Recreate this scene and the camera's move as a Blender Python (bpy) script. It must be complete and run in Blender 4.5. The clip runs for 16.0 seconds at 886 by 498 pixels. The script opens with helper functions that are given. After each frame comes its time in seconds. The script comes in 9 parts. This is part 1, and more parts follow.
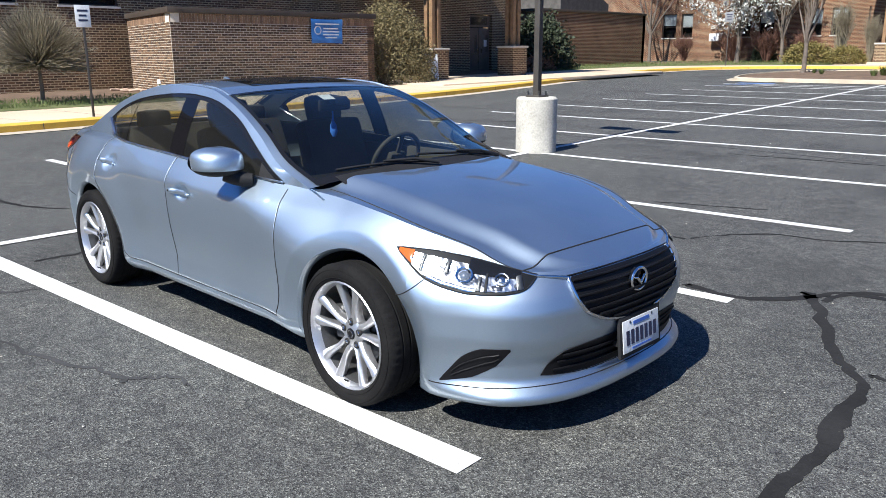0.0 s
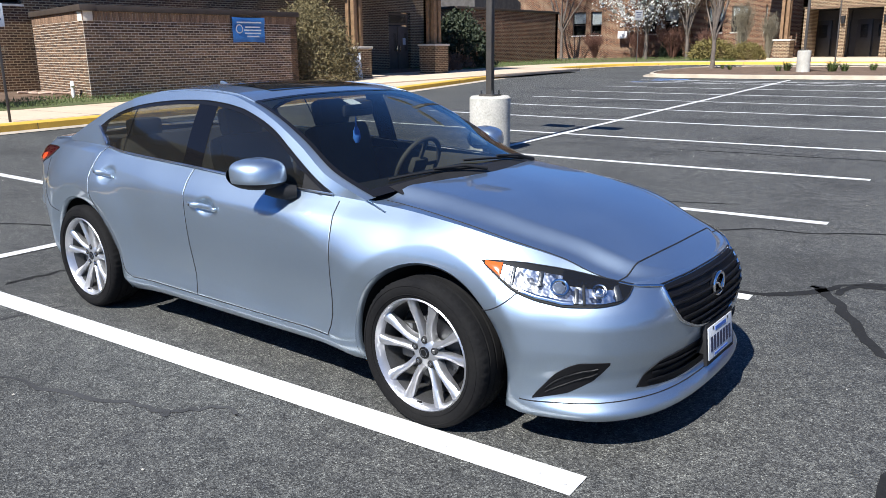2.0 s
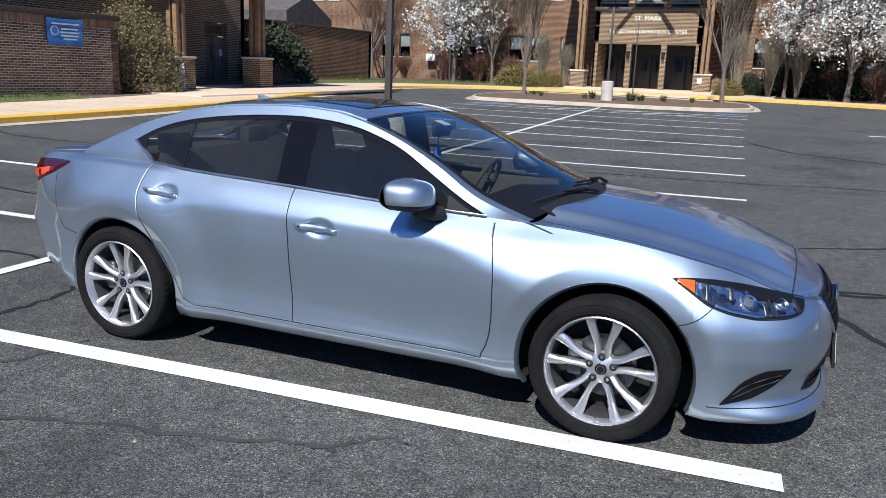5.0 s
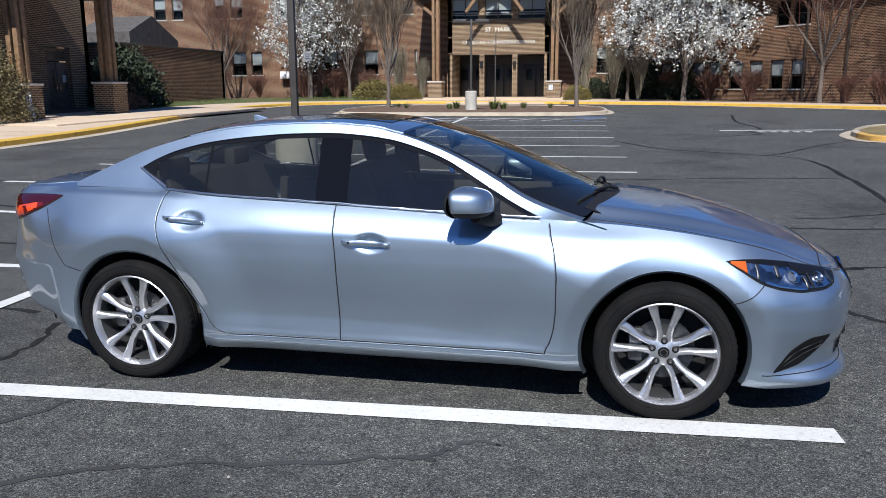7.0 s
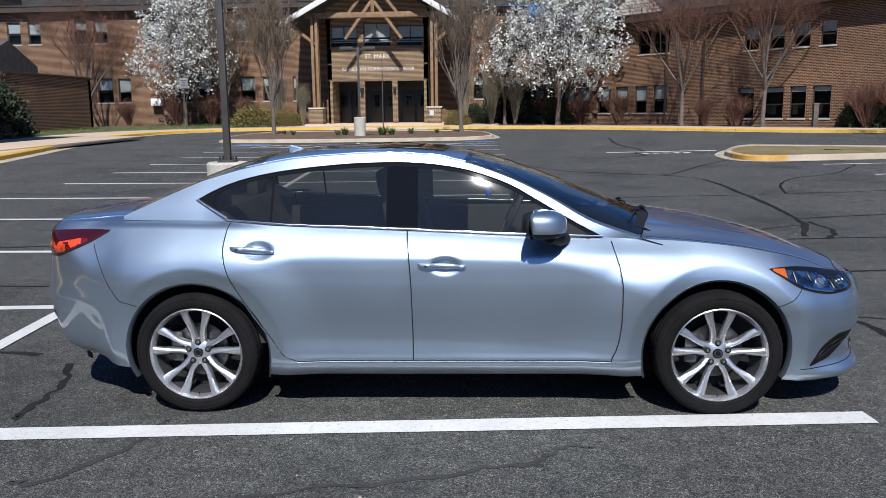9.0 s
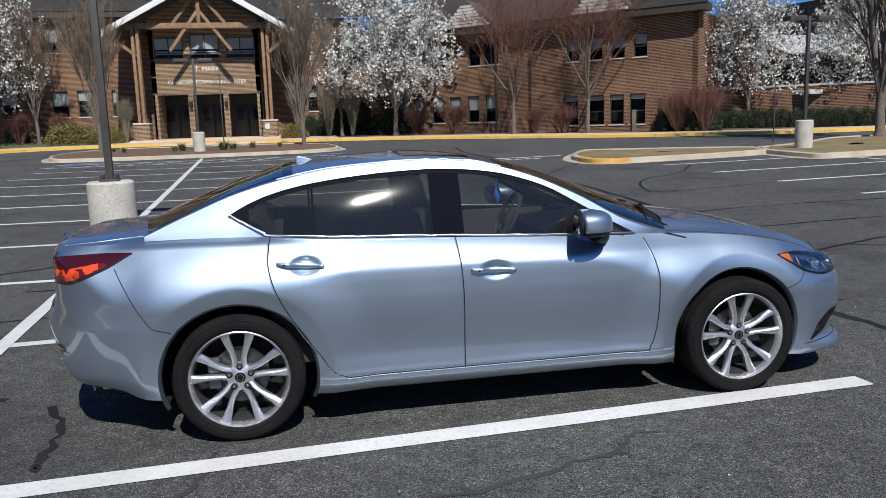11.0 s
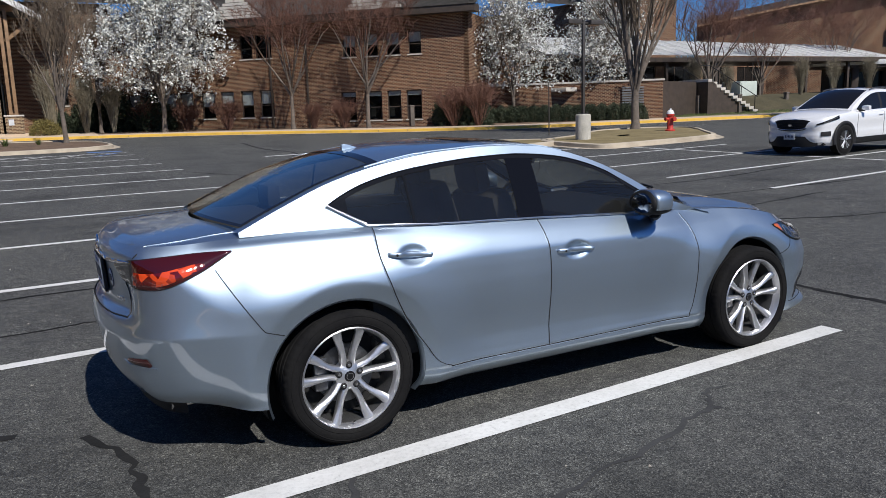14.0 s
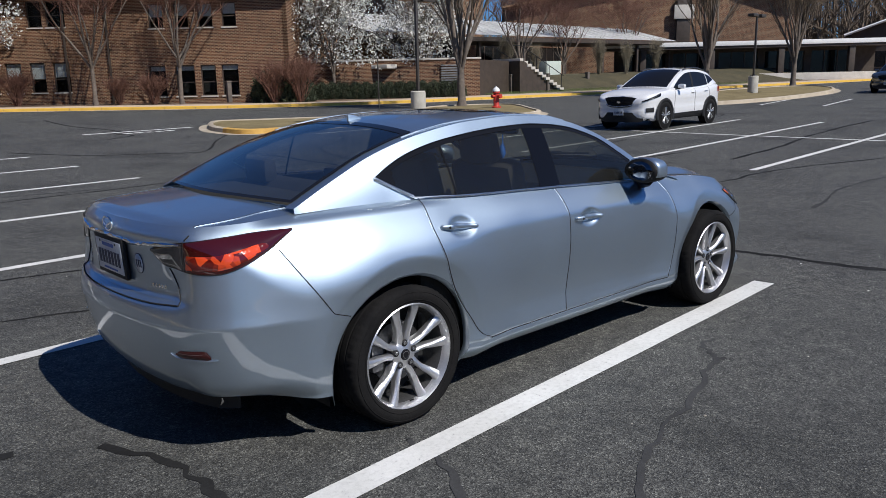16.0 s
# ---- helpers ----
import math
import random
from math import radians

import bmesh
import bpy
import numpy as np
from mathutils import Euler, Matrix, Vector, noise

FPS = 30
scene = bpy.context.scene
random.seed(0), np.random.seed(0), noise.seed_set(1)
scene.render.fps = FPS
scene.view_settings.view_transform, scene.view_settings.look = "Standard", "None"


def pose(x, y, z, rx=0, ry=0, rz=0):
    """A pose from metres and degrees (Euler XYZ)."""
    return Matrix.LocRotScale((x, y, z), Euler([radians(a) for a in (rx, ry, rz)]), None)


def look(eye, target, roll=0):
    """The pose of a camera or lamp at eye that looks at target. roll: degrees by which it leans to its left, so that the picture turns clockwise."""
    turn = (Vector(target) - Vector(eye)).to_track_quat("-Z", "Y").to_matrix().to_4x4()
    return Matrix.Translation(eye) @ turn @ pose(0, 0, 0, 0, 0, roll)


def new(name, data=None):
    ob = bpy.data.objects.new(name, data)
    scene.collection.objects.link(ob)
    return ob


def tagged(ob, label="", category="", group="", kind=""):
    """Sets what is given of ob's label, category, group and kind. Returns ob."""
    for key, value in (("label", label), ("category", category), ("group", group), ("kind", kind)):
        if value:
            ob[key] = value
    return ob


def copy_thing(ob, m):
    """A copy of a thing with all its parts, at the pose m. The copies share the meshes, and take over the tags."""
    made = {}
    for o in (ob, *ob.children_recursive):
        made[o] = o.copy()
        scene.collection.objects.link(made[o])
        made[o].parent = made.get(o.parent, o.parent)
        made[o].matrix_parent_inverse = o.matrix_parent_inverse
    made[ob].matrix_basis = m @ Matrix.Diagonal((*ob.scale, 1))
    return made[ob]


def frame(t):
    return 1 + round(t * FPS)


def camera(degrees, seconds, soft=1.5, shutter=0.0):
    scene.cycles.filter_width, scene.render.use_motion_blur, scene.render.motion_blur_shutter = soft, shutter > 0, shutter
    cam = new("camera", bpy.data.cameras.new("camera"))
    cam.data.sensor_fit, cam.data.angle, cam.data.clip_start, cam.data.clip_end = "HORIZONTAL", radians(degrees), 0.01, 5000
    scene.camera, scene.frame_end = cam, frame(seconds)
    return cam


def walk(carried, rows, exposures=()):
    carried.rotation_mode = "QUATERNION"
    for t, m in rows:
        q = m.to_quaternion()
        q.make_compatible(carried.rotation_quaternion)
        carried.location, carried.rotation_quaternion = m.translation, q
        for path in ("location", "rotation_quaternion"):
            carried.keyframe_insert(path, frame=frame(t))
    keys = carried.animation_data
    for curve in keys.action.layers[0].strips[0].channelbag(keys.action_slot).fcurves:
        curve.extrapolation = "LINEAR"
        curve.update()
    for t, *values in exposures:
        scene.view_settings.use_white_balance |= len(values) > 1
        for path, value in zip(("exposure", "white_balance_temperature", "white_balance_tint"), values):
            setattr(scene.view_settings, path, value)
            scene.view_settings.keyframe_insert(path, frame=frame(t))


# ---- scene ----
cam = camera(59.3, 16.0, soft=0.8)
PATH = [
    (0, (4.166, -2.841, 1.591), (2.77, -1.495, 1.102), -0.3),
    (0.5, (4.007, -2.859, 1.592), (2.669, -1.464, 1.077), -0.1),
    (1, (3.846, -2.937, 1.596), (2.555, -1.505, 1.066), 0.0),
    (1.5, (3.661, -3.056, 1.618), (2.409, -1.587, 1.093), -0.6),
    (2, (3.524, -3.207, 1.62), (2.294, -1.71, 1.124), -0.6),
    (2.5, (3.365, -3.384, 1.637), (2.178, -1.847, 1.16), -0.3),
    (3, (3.11, -3.527, 1.631), (1.998, -1.932, 1.163), -0.5),
    (3.5, (2.869, -3.649, 1.63), (1.841, -1.998, 1.164), -0.8),
    (4, (2.579, -3.779, 1.627), (1.634, -2.076, 1.17), -0.4),
    (4.2, (2.469, -3.853, 1.64), (1.558, -2.131, 1.188), 0.2),
    (6.3, (1.563, -4.435, 1.597), (0.992, -2.569, 1.158), 0.7),
    (6.5, (1.471, -4.461, 1.611), (0.939, -2.582, 1.179), -0.2),
    (7, (1.208, -4.53, 1.593), (0.763, -2.623, 1.187), -0.2),
    (7.5, (0.952, -4.599, 1.608), (0.58, -2.675, 1.21), -0.3),
    (8, (0.682, -4.665, 1.614), (0.439, -2.722, 1.21), -1.0),
    (8.5, (0.449, -4.789, 1.621), (0.279, -2.833, 1.243), -0.2),
    (9, (0.213, -4.899, 1.627), (0.091, -2.933, 1.281), -0.6),
    (9.2, (0.103, -4.919, 1.628), (0.031, -2.951, 1.281), -1.1),
    (11.3, (-1.147, -4.83, 1.615), (-0.801, -2.888, 1.29), -2.0),
    (11.5, (-1.265, -4.81, 1.609), (-0.9, -2.873, 1.269), -2.3),
    (12, (-1.56, -4.768, 1.611), (-1.026, -2.871, 1.271), -2.7),
    (12.5, (-1.859, -4.651, 1.611), (-1.238, -2.782, 1.268), -2.5),
    (13, (-2.134, -4.544, 1.616), (-1.429, -2.705, 1.271), -1.7),
    (13.5, (-2.392, -4.471, 1.608), (-1.577, -2.68, 1.252), -2.4),
    (14, (-2.65, -4.327, 1.614), (-1.749, -2.576, 1.261), -1.7),
    (14.5, (-2.914, -4.155, 1.612), (-1.905, -2.465, 1.255), -1.7),
    (15, (-3.168, -4.035, 1.59), (-2.062, -2.41, 1.218), -1.5),
    (15.5, (-3.379, -3.845, 1.597), (-2.184, -2.293, 1.191), -1.6),
    (16, (-3.585, -3.61, 1.599), (-2.289, -2.145, 1.179), -1.2),
]
EXPOSURES = [(0, 0.76, 6420, 8), (2, 0.68, 6340, 9), (3.5, 0.53, 6270, 10), (7, 0.16, 6240, 10), (9, 0.02, 6280, 10), (12.5, -0.11, 6460, 10), (16, -0.18, 6500, 10)]
walk(cam, [(t, look(eye, target, roll)) for t, eye, target, roll in PATH], EXPOSURES)

# ---- world, sun and exposure ----
SUN_DIR = Vector((0.10, -0.88, 1.0)).normalized()
world = bpy.data.worlds.new("sky")
scene.world = world
world.use_nodes = True
wn = world.node_tree
sky = wn.nodes.new("ShaderNodeTexSky")
sky.sky_type, sky.sun_disc = "NISHITA", False
sky.sun_elevation = math.asin(SUN_DIR.z)
sky.sun_rotation = math.atan2(SUN_DIR.x, SUN_DIR.y)
sky.air_density, sky.dust_density, sky.ozone_density, sky.altitude = 1.0, 0.50, 6.0, 600.0
bg = wn.nodes["Background"]
bg.inputs["Strength"].default_value = 0.064
tint = wn.nodes.new("ShaderNodeMix")
tint.data_type, tint.blend_type = "RGBA", "MULTIPLY"
tint.inputs["Factor"].default_value = 1.0
tint.inputs["B"].default_value = (0.50, 0.86, 1.32, 1)
wn.links.new(sky.outputs["Color"], tint.inputs["A"])
wn.links.new([o for o in tint.outputs if o.type == "RGBA"][0], bg.inputs["Color"])
sun = new("sun", bpy.data.lights.new("sun", "SUN"))
sun.data.energy, sun.data.angle, sun.data.color = 5.6, radians(0.53), (1.0, 0.97, 0.93)
sun.matrix_world = look(SUN_DIR * 60, (0, 0, 0))


# ---- small geometry kit ----
def ground_z(x, y):
    """The lot rises gently away from the parked sedan."""
    return 0.015 * max(0.0, math.hypot(x, y) - 5.0)


def smooth01(a):
    a = np.clip(a, 0.0, 1.0)
    return a * a * (3 - 2 * a)


def curve_fn(pts):
    """A smooth function through (x, y) pairs."""
    pts = sorted(pts)
    xs, ys = np.array([p[0] for p in pts], float), np.array([p[1] for p in pts], float)
    h, d = np.diff(xs), np.diff(ys) / np.diff(xs)
    m = np.zeros(len(xs))
    m[0], m[-1] = d[0], d[-1]
    for i in range(1, len(xs) - 1):
        if d[i - 1] * d[i] > 0:
            w1, w2 = 2 * h[i] + h[i - 1], h[i] + 2 * h[i - 1]
            m[i] = (w1 + w2) / (w1 / d[i - 1] + w2 / d[i])

    def fn(x):
        x = np.clip(np.asarray(x, float), xs[0], xs[-1])
        i = np.clip(np.searchsorted(xs, x) - 1, 0, len(xs) - 2)
        u = (x - xs[i]) / h[i]
        return ((1 + 2 * u) * (1 - u) ** 2 * ys[i] + u * (1 - u) ** 2 * h[i] * m[i]
                + u * u * (3 - 2 * u) * ys[i + 1] + u * u * (u - 1) * h[i] * m[i + 1])
    return fn


def mesh_ob(name, verts, faces, mat, parent=None, label="", soft=True, sharp=None):
    me = bpy.data.meshes.new(name)
    me.from_pydata([tuple(map(float, v)) for v in verts], [], [tuple(map(int, q)) for q in faces])
    me.materials.append(mat)
    if soft:
        me.polygons.foreach_set("use_smooth", [True] * len(me.polygons))
        if sharp:
            me.set_sharp_from_angle(angle=radians(sharp))
    me.update()
    ob = new(name, me)
    if parent:
        ob.parent = parent
    if label:
        tagged(ob, label)
    return ob


def part(name, bm, mat, parent, label="", sharp=35, soft=True):
    me = bpy.data.meshes.new(name)
    bm.to_mesh(me)
    bm.free()
    me.materials.append(mat)
    if soft:
        me.polygons.foreach_set("use_smooth", [True] * len(me.polygons))
        me.set_sharp_from_angle(angle=radians(sharp))
    ob = new(name, me)
    if parent:
        ob.parent = parent
    if label:
        tagged(ob, label)
    return ob


def grid_mesh(P, flip=False, wrap_u=False):
    """Vertices and quads of an (n, m, 3) array of points."""
    n, m = P.shape[:2]
    idx = np.arange(n * m).reshape(n, m)
    if wrap_u:
        idx = np.vstack([idx, idx[:1]])
    a, b, c, d = idx[:-1, :-1], idx[1:, :-1], idx[1:, 1:], idx[:-1, 1:]
    q = np.stack([a, b, c, d], -1).reshape(-1, 4)
    return P.reshape(-1, 3), (q[:, ::-1] if flip else q)


def grid_ob(name, P, mat, parent=None, label="", flip=False, wrap_u=False, sharp=None):
    v, q = grid_mesh(np.asarray(P, float), flip, wrap_u)
    return mesh_ob(name, v, q, mat, parent, label, True, sharp)


def box_bm(size, at=(0, 0, 0), bevel=0.0, rot=None, seg=2, bm=None):
    own = bmesh.new()
    bmesh.ops.create_cube(own, size=1.0)
    bmesh.ops.scale(own, vec=size, verts=own.verts)
    if bevel > 0:
        bmesh.ops.bevel(own, geom=own.edges[:], offset=bevel, segments=seg, profile=0.6, affect="EDGES")
    if rot is not None:
        bmesh.ops.transform(own, matrix=rot, verts=own.verts)
    bmesh.ops.translate(own, vec=at, verts=own.verts)
    if bm is None:
        return own
    return add_bm(bm, own)


def add_bm(bm, other):
    me = bpy.data.meshes.new("tmp")
    other.to_mesh(me)
    other.free()
    bm.from_mesh(me)
    bpy.data.meshes.remove(me)
    return bm


def prism_bm(poly, a, b, axis="y", bevel=0.0):
    """A solid from an outline of (u, v) pairs, drawn out along an axis from a to b."""
    bm = bmesh.new()
    put = {"x": lambda u, v, t: (t, u, v), "y": lambda u, v, t: (u, t, v), "z": lambda u, v, t: (u, v, t)}[axis]
    lo, hi = [bm.verts.new(put(u, v, a)) for u, v in poly], [bm.verts.new(put(u, v, b)) for u, v in poly]
    bm.faces.new(lo), bm.faces.new(hi)
    for i in range(len(poly)):
        j = (i + 1) % len(poly)
        bm.faces.new((lo[i], lo[j], hi[j], hi[i]))
    bmesh.ops.recalc_face_normals(bm, faces=bm.faces[:])
    if bevel > 0:
        bmesh.ops.bevel(bm, geom=bm.edges[:], offset=bevel, segments=2, profile=0.6, affect="EDGES")
    return bm


def tube_pts(path, radii, n=8, close=True):
    """Vertices and faces of a tube along a path."""
    path = np.asarray(path, float)
    r = np.broadcast_to(np.asarray(radii, float), (len(path),))
    tan = np.gradient(path, axis=0)
    tan /= np.maximum(np.linalg.norm(tan, axis=1, keepdims=True), 1e-9)
    ref = np.array([0, 0, 1.0]) if abs(tan[0][2]) < 0.9 else np.array([1.0, 0, 0])
    vs, fs = [], []
    side = np.cross(tan[0], ref)
    for i in range(len(path)):
        side = side - tan[i] * (side @ tan[i])
        side /= max(np.linalg.norm(side), 1e-9)
        up = np.cross(tan[i], side)
        for k in range(n):
            a = 2 * math.pi * k / n
            vs.append(path[i] + r[i] * (math.cos(a) * side + math.sin(a) * up))
    for i in range(len(path) - 1):
        for k in range(n):
            j = (k + 1) % n
            fs.append((i * n + k, i * n + j, (i + 1) * n + j, (i + 1) * n + k))
    if close:
        fs += [tuple(range(n))[::-1], tuple(range((len(path) - 1) * n, len(path) * n))]
    return vs, fs


def tube_ob(name, path, radii, mat, parent=None, label="", n=8):
    v, q = tube_pts(path, radii, n)
    return mesh_ob(name, v, q, mat, parent, label, True, 60)


def revolve_pts(profile, n=48, axis="z", at=(0, 0, 0)):
    """Vertices and faces of a turned form from (radius, height) pairs."""
    vs, fs = [], []
    for r, h in profile:
        for k in range(n):
            a = 2 * math.pi * k / n
            c, s = r * math.cos(a), r * math.sin(a)
            p = {"z": (c, s, h), "y": (c, h, s), "x": (h, c, s)}[axis]
            vs.append((p[0] + at[0], p[1] + at[1], p[2] + at[2]))
    for i in range(len(profile) - 1):
        for k in range(n):
            j = (k + 1) % n
            fs.append((i * n + k, i * n + j, (i + 1) * n + j, (i + 1) * n + k))
    return vs, fs


def revolve_ob(name, profile, mat, parent=None, label="", n=48, axis="z", at=(0, 0, 0), sharp=35):
    v, q = revolve_pts(profile, n, axis, at)
    ob = mesh_ob(name, v, q, mat, parent, label, True, sharp)
    bm = bmesh.new()
    bm.from_mesh(ob.data)
    bmesh.ops.recalc_face_normals(bm, faces=bm.faces[:])
    bm.to_mesh(ob.data)
    bm.free()
    return ob


def empty(name, at=(0, 0, 0), rz=0.0):
    ob = new(name)
    ob.empty_display_size = 0.2
    ob.matrix_world = pose(*at, 0, 0, rz)
    return ob


# ---- materials ----
def principled(name, color, rough=0.5, metal=0.0, **more):
    m = bpy.data.materials.new(name)
    m.use_nodes = True
    b = m.node_tree.nodes["Principled BSDF"]
    b.inputs["Base Color"].default_value = (*color, 1)
    b.inputs["Roughness"].default_value = rough
    b.inputs["Metallic"].default_value = metal
    for key, value in more.items():
        b.inputs[key.replace("_", " ")].default_value = value
    return m, m.node_tree, b


def node(t, kind, **inputs):
    n = t.nodes.new(kind)
    for key, value in inputs.items():
        n.inputs[key.replace("_", " ")].default_value = value
    return n


def coords(t, scale=1.0, use="Object"):
    c = t.nodes.new("ShaderNodeTexCoord")
    mp = t.nodes.new("ShaderNodeMapping")
    mp.inputs["Scale"].default_value = scale if isinstance(scale, tuple) else (scale,) * 3
    t.links.new(c.outputs[use], mp.inputs["Vector"])
    return mp.outputs["Vector"]


def ramp(t, fac, stops):
    r = t.nodes.new("ShaderNodeValToRGB")
    while len(r.color_ramp.elements) < len(stops):
        r.color_ramp.elements.new(0.5)
    for e, (at, c) in zip(r.color_ramp.elements, stops):
        e.position, e.color = at, (*c, 1) if len(c) == 3 else c
    t.links.new(fac, r.inputs["Fac"])
    return r.outputs["Color"]


def noise_fac(t, vec, scale, detail=4.0, rough=0.55):
    n = node(t, "ShaderNodeTexNoise", Scale=scale, Detail=detail, Roughness=rough)
    t.links.new(vec, n.inputs["Vector"])
    return n.outputs["Fac"]


def mix_col(t, fac, a, b, how="MIX"):
    m = t.nodes.new("ShaderNodeMix")
    m.data_type, m.blend_type = "RGBA", how
    for sock, v in ((m.inputs["Factor"], fac), (m.inputs["A"], a), (m.inputs["B"], b)):
        if hasattr(v, "default_value"):
            t.links.new(v, sock)
        elif isinstance(v, (int, float)):
            sock.default_value = v
        else:
            sock.default_value = (*v, 1)
    return [o for o in m.outputs if o.type == "RGBA"][0]


def bump(t, b, height, strength=0.3, dist=0.01):
    n = node(t, "ShaderNodeBump", Strength=strength, Distance=dist)
    t.links.new(height, n.inputs["Height"])
    t.links.new(n.outputs["Normal"], b.inputs["Normal"])


def two_tone(name, dark, light, rough=0.6, scale=2.0, fine=40.0, grain=0.25, metal=0.0, dist=0.004, **more):
    """A surface that varies in broad stains and in fine grain."""
    m, t, b = principled(name, light, rough, metal, **more)
    v = coords(t)
    broad, small = noise_fac(t, v, scale, 5), noise_fac(t, v, fine, 3)
    col = ramp(t, broad, [(0.3, dark), (0.7, light)])
    col = mix_col(t, grain, col, ramp(t, small, [(0.3, tuple(0.45 * c for c in light)), (0.7, tuple(min(1, 1.25 * c) for c in light))]))
    t.links.new(col, b.inputs["Base Color"])
    bump(t, b, small, 0.4, dist)
    return m


def per_piece(name, dark, light, rough=0.85, fine=60.0, by_object=False):
    """Bricks and other pieces whose colour differs from one to the next."""
    m, t, b = principled(name, light, rough)
    info = t.nodes.new("ShaderNodeObjectInfo" if by_object else "ShaderNodeNewGeometry")
    v = coords(t)
    small = noise_fac(t, v, fine, 3)
    col = ramp(t, info.outputs["Random" if by_object else "Random Per Island"], [(0.0, dark), (1.0, light)])
    col = mix_col(t, 0.35, col, ramp(t, small, [(0.3, tuple(0.5 * c for c in dark)), (0.7, light)]))
    t.links.new(col, b.inputs["Base Color"])
    bump(t, b, small, 0.5, 0.004)
    return m


def make_asphalt():
    m, t, b = principled("asphalt", (0.05, 0.05, 0.052), 0.82)
    v = coords(t)
    grit = node(t, "ShaderNodeTexVoronoi", Scale=150.0)
    t.links.new(v, grit.inputs["Vector"])
    fine, mid, broad = noise_fac(t, v, 210.0, 2), noise_fac(t, v, 9.0, 6), noise_fac(t, v, 0.55, 6)
    cell = t.nodes.new("ShaderNodeSeparateColor")
    t.links.new(grit.outputs["Color"], cell.inputs["Color"])
    col = ramp(t, cell.outputs["Red"], [(0.0, (0.016, 0.0162, 0.016)), (0.35, (0.050, 0.0506, 0.049)), (0.72, (0.088, 0.0888, 0.086)), (0.93, (0.125, 0.127, 0.120)), (1.0, (0.21, 0.213, 0.20))])
    col = mix_col(t, 1.0, col, ramp(t, fine, [(0.36, (0.42, 0.42, 0.42)), (0.64, (1.55, 1.55, 1.54))]), "MULTIPLY")
    # clumps of coarser stone
    clump = noise_fac(t, v, 38.0, 3)
    col = mix_col(t, 1.0, col, ramp(t, clump, [(0.32, (0.72, 0.72, 0.72)), (0.68, (1.24, 1.24, 1.22))]), "MULTIPLY")
    wear = ramp(t, mid, [(0.3, (0.66, 0.66, 0.68)), (0.7, (1.24, 1.23, 1.21))])
    col = mix_col(t, 1.0, col, wear, "MULTIPLY")
    stain = ramp(t, broad, [(0.3, (0.56, 0.56, 0.54)), (0.48, (0.98, 0.98, 0.96)), (0.7, (1.16, 1.15, 1.10))])
    col = mix_col(t, 1.0, col, stain, "MULTIPLY")
    t.links.new(col, b.inputs["Base Color"])
    bump(t, b, grit.outputs["Distance"], 0.55, 0.006)
    return m


def make_line_paint(name, color):
    m, t, b = principled(name, color, 0.7)
    v = coords(t)
    worn = noise_fac(t, v, 38.0, 6, 0.75)
    broad = noise_fac(t, v, 3.0, 4)
    col = ramp(t, worn, [(0.30, tuple(0.16 * c for c in color)), (0.36, tuple(0.80 * c for c in color)), (0.50, tuple(0.93 * c for c in color)), (0.7, color)])
    col = mix_col(t, 1.0, col, ramp(t, broad, [(0.3, (0.86, 0.86, 0.85)), (0.7, (1, 1, 1))]), "MULTIPLY")
    t.links.new(col, b.inputs["Base Color"])
    bump(t, b, noise_fac(t, v, 130.0, 3), 0.5, 0.004)
    return m


def make_brick_field(name, dark, light, mortar, scale=1.0):
    """Brickwork too far off to tell its bricks apart by depth: colour and relief on a wall's own u, v."""
    m, t, b = principled(name, light, 0.88)
    v = coords(t, 1.0, "UV")
    br = node(t, "ShaderNodeTexBrick", Scale=1.0, Mortar_Size=0.013, Mortar_Smooth=0.25, Bias=0.0, Brick_Width=0.24, Row_Height=0.083)
    br.offset = 0.5
    br.inputs["Color1"].default_value, br.inputs["Color2"].default_value = (*dark, 1), (*light, 1)
    br.inputs["Mortar"].default_value = (*mortar, 1)
    t.links.new(v, br.inputs["Vector"])
    broad = noise_fac(t, v, 0.5, 5)
    fine = noise_fac(t, v, 30.0, 3)
    col = mix_col(t, 1.0, br.outputs["Color"], ramp(t, broad, [(0.3, (0.74, 0.72, 0.72)), (0.7, (1.12, 1.1, 1.08))]), "MULTIPLY")
    col = mix_col(t, 0.5, col, ramp(t, fine, [(0.3, (0.6, 0.6, 0.6)), (0.7, (1.2, 1.2, 1.2))]), "MULTIPLY")
    t.links.new(col, b.inputs["Base Color"])
    bump(t, b, br.outputs["Fac"], -0.6, 0.01)
    return m


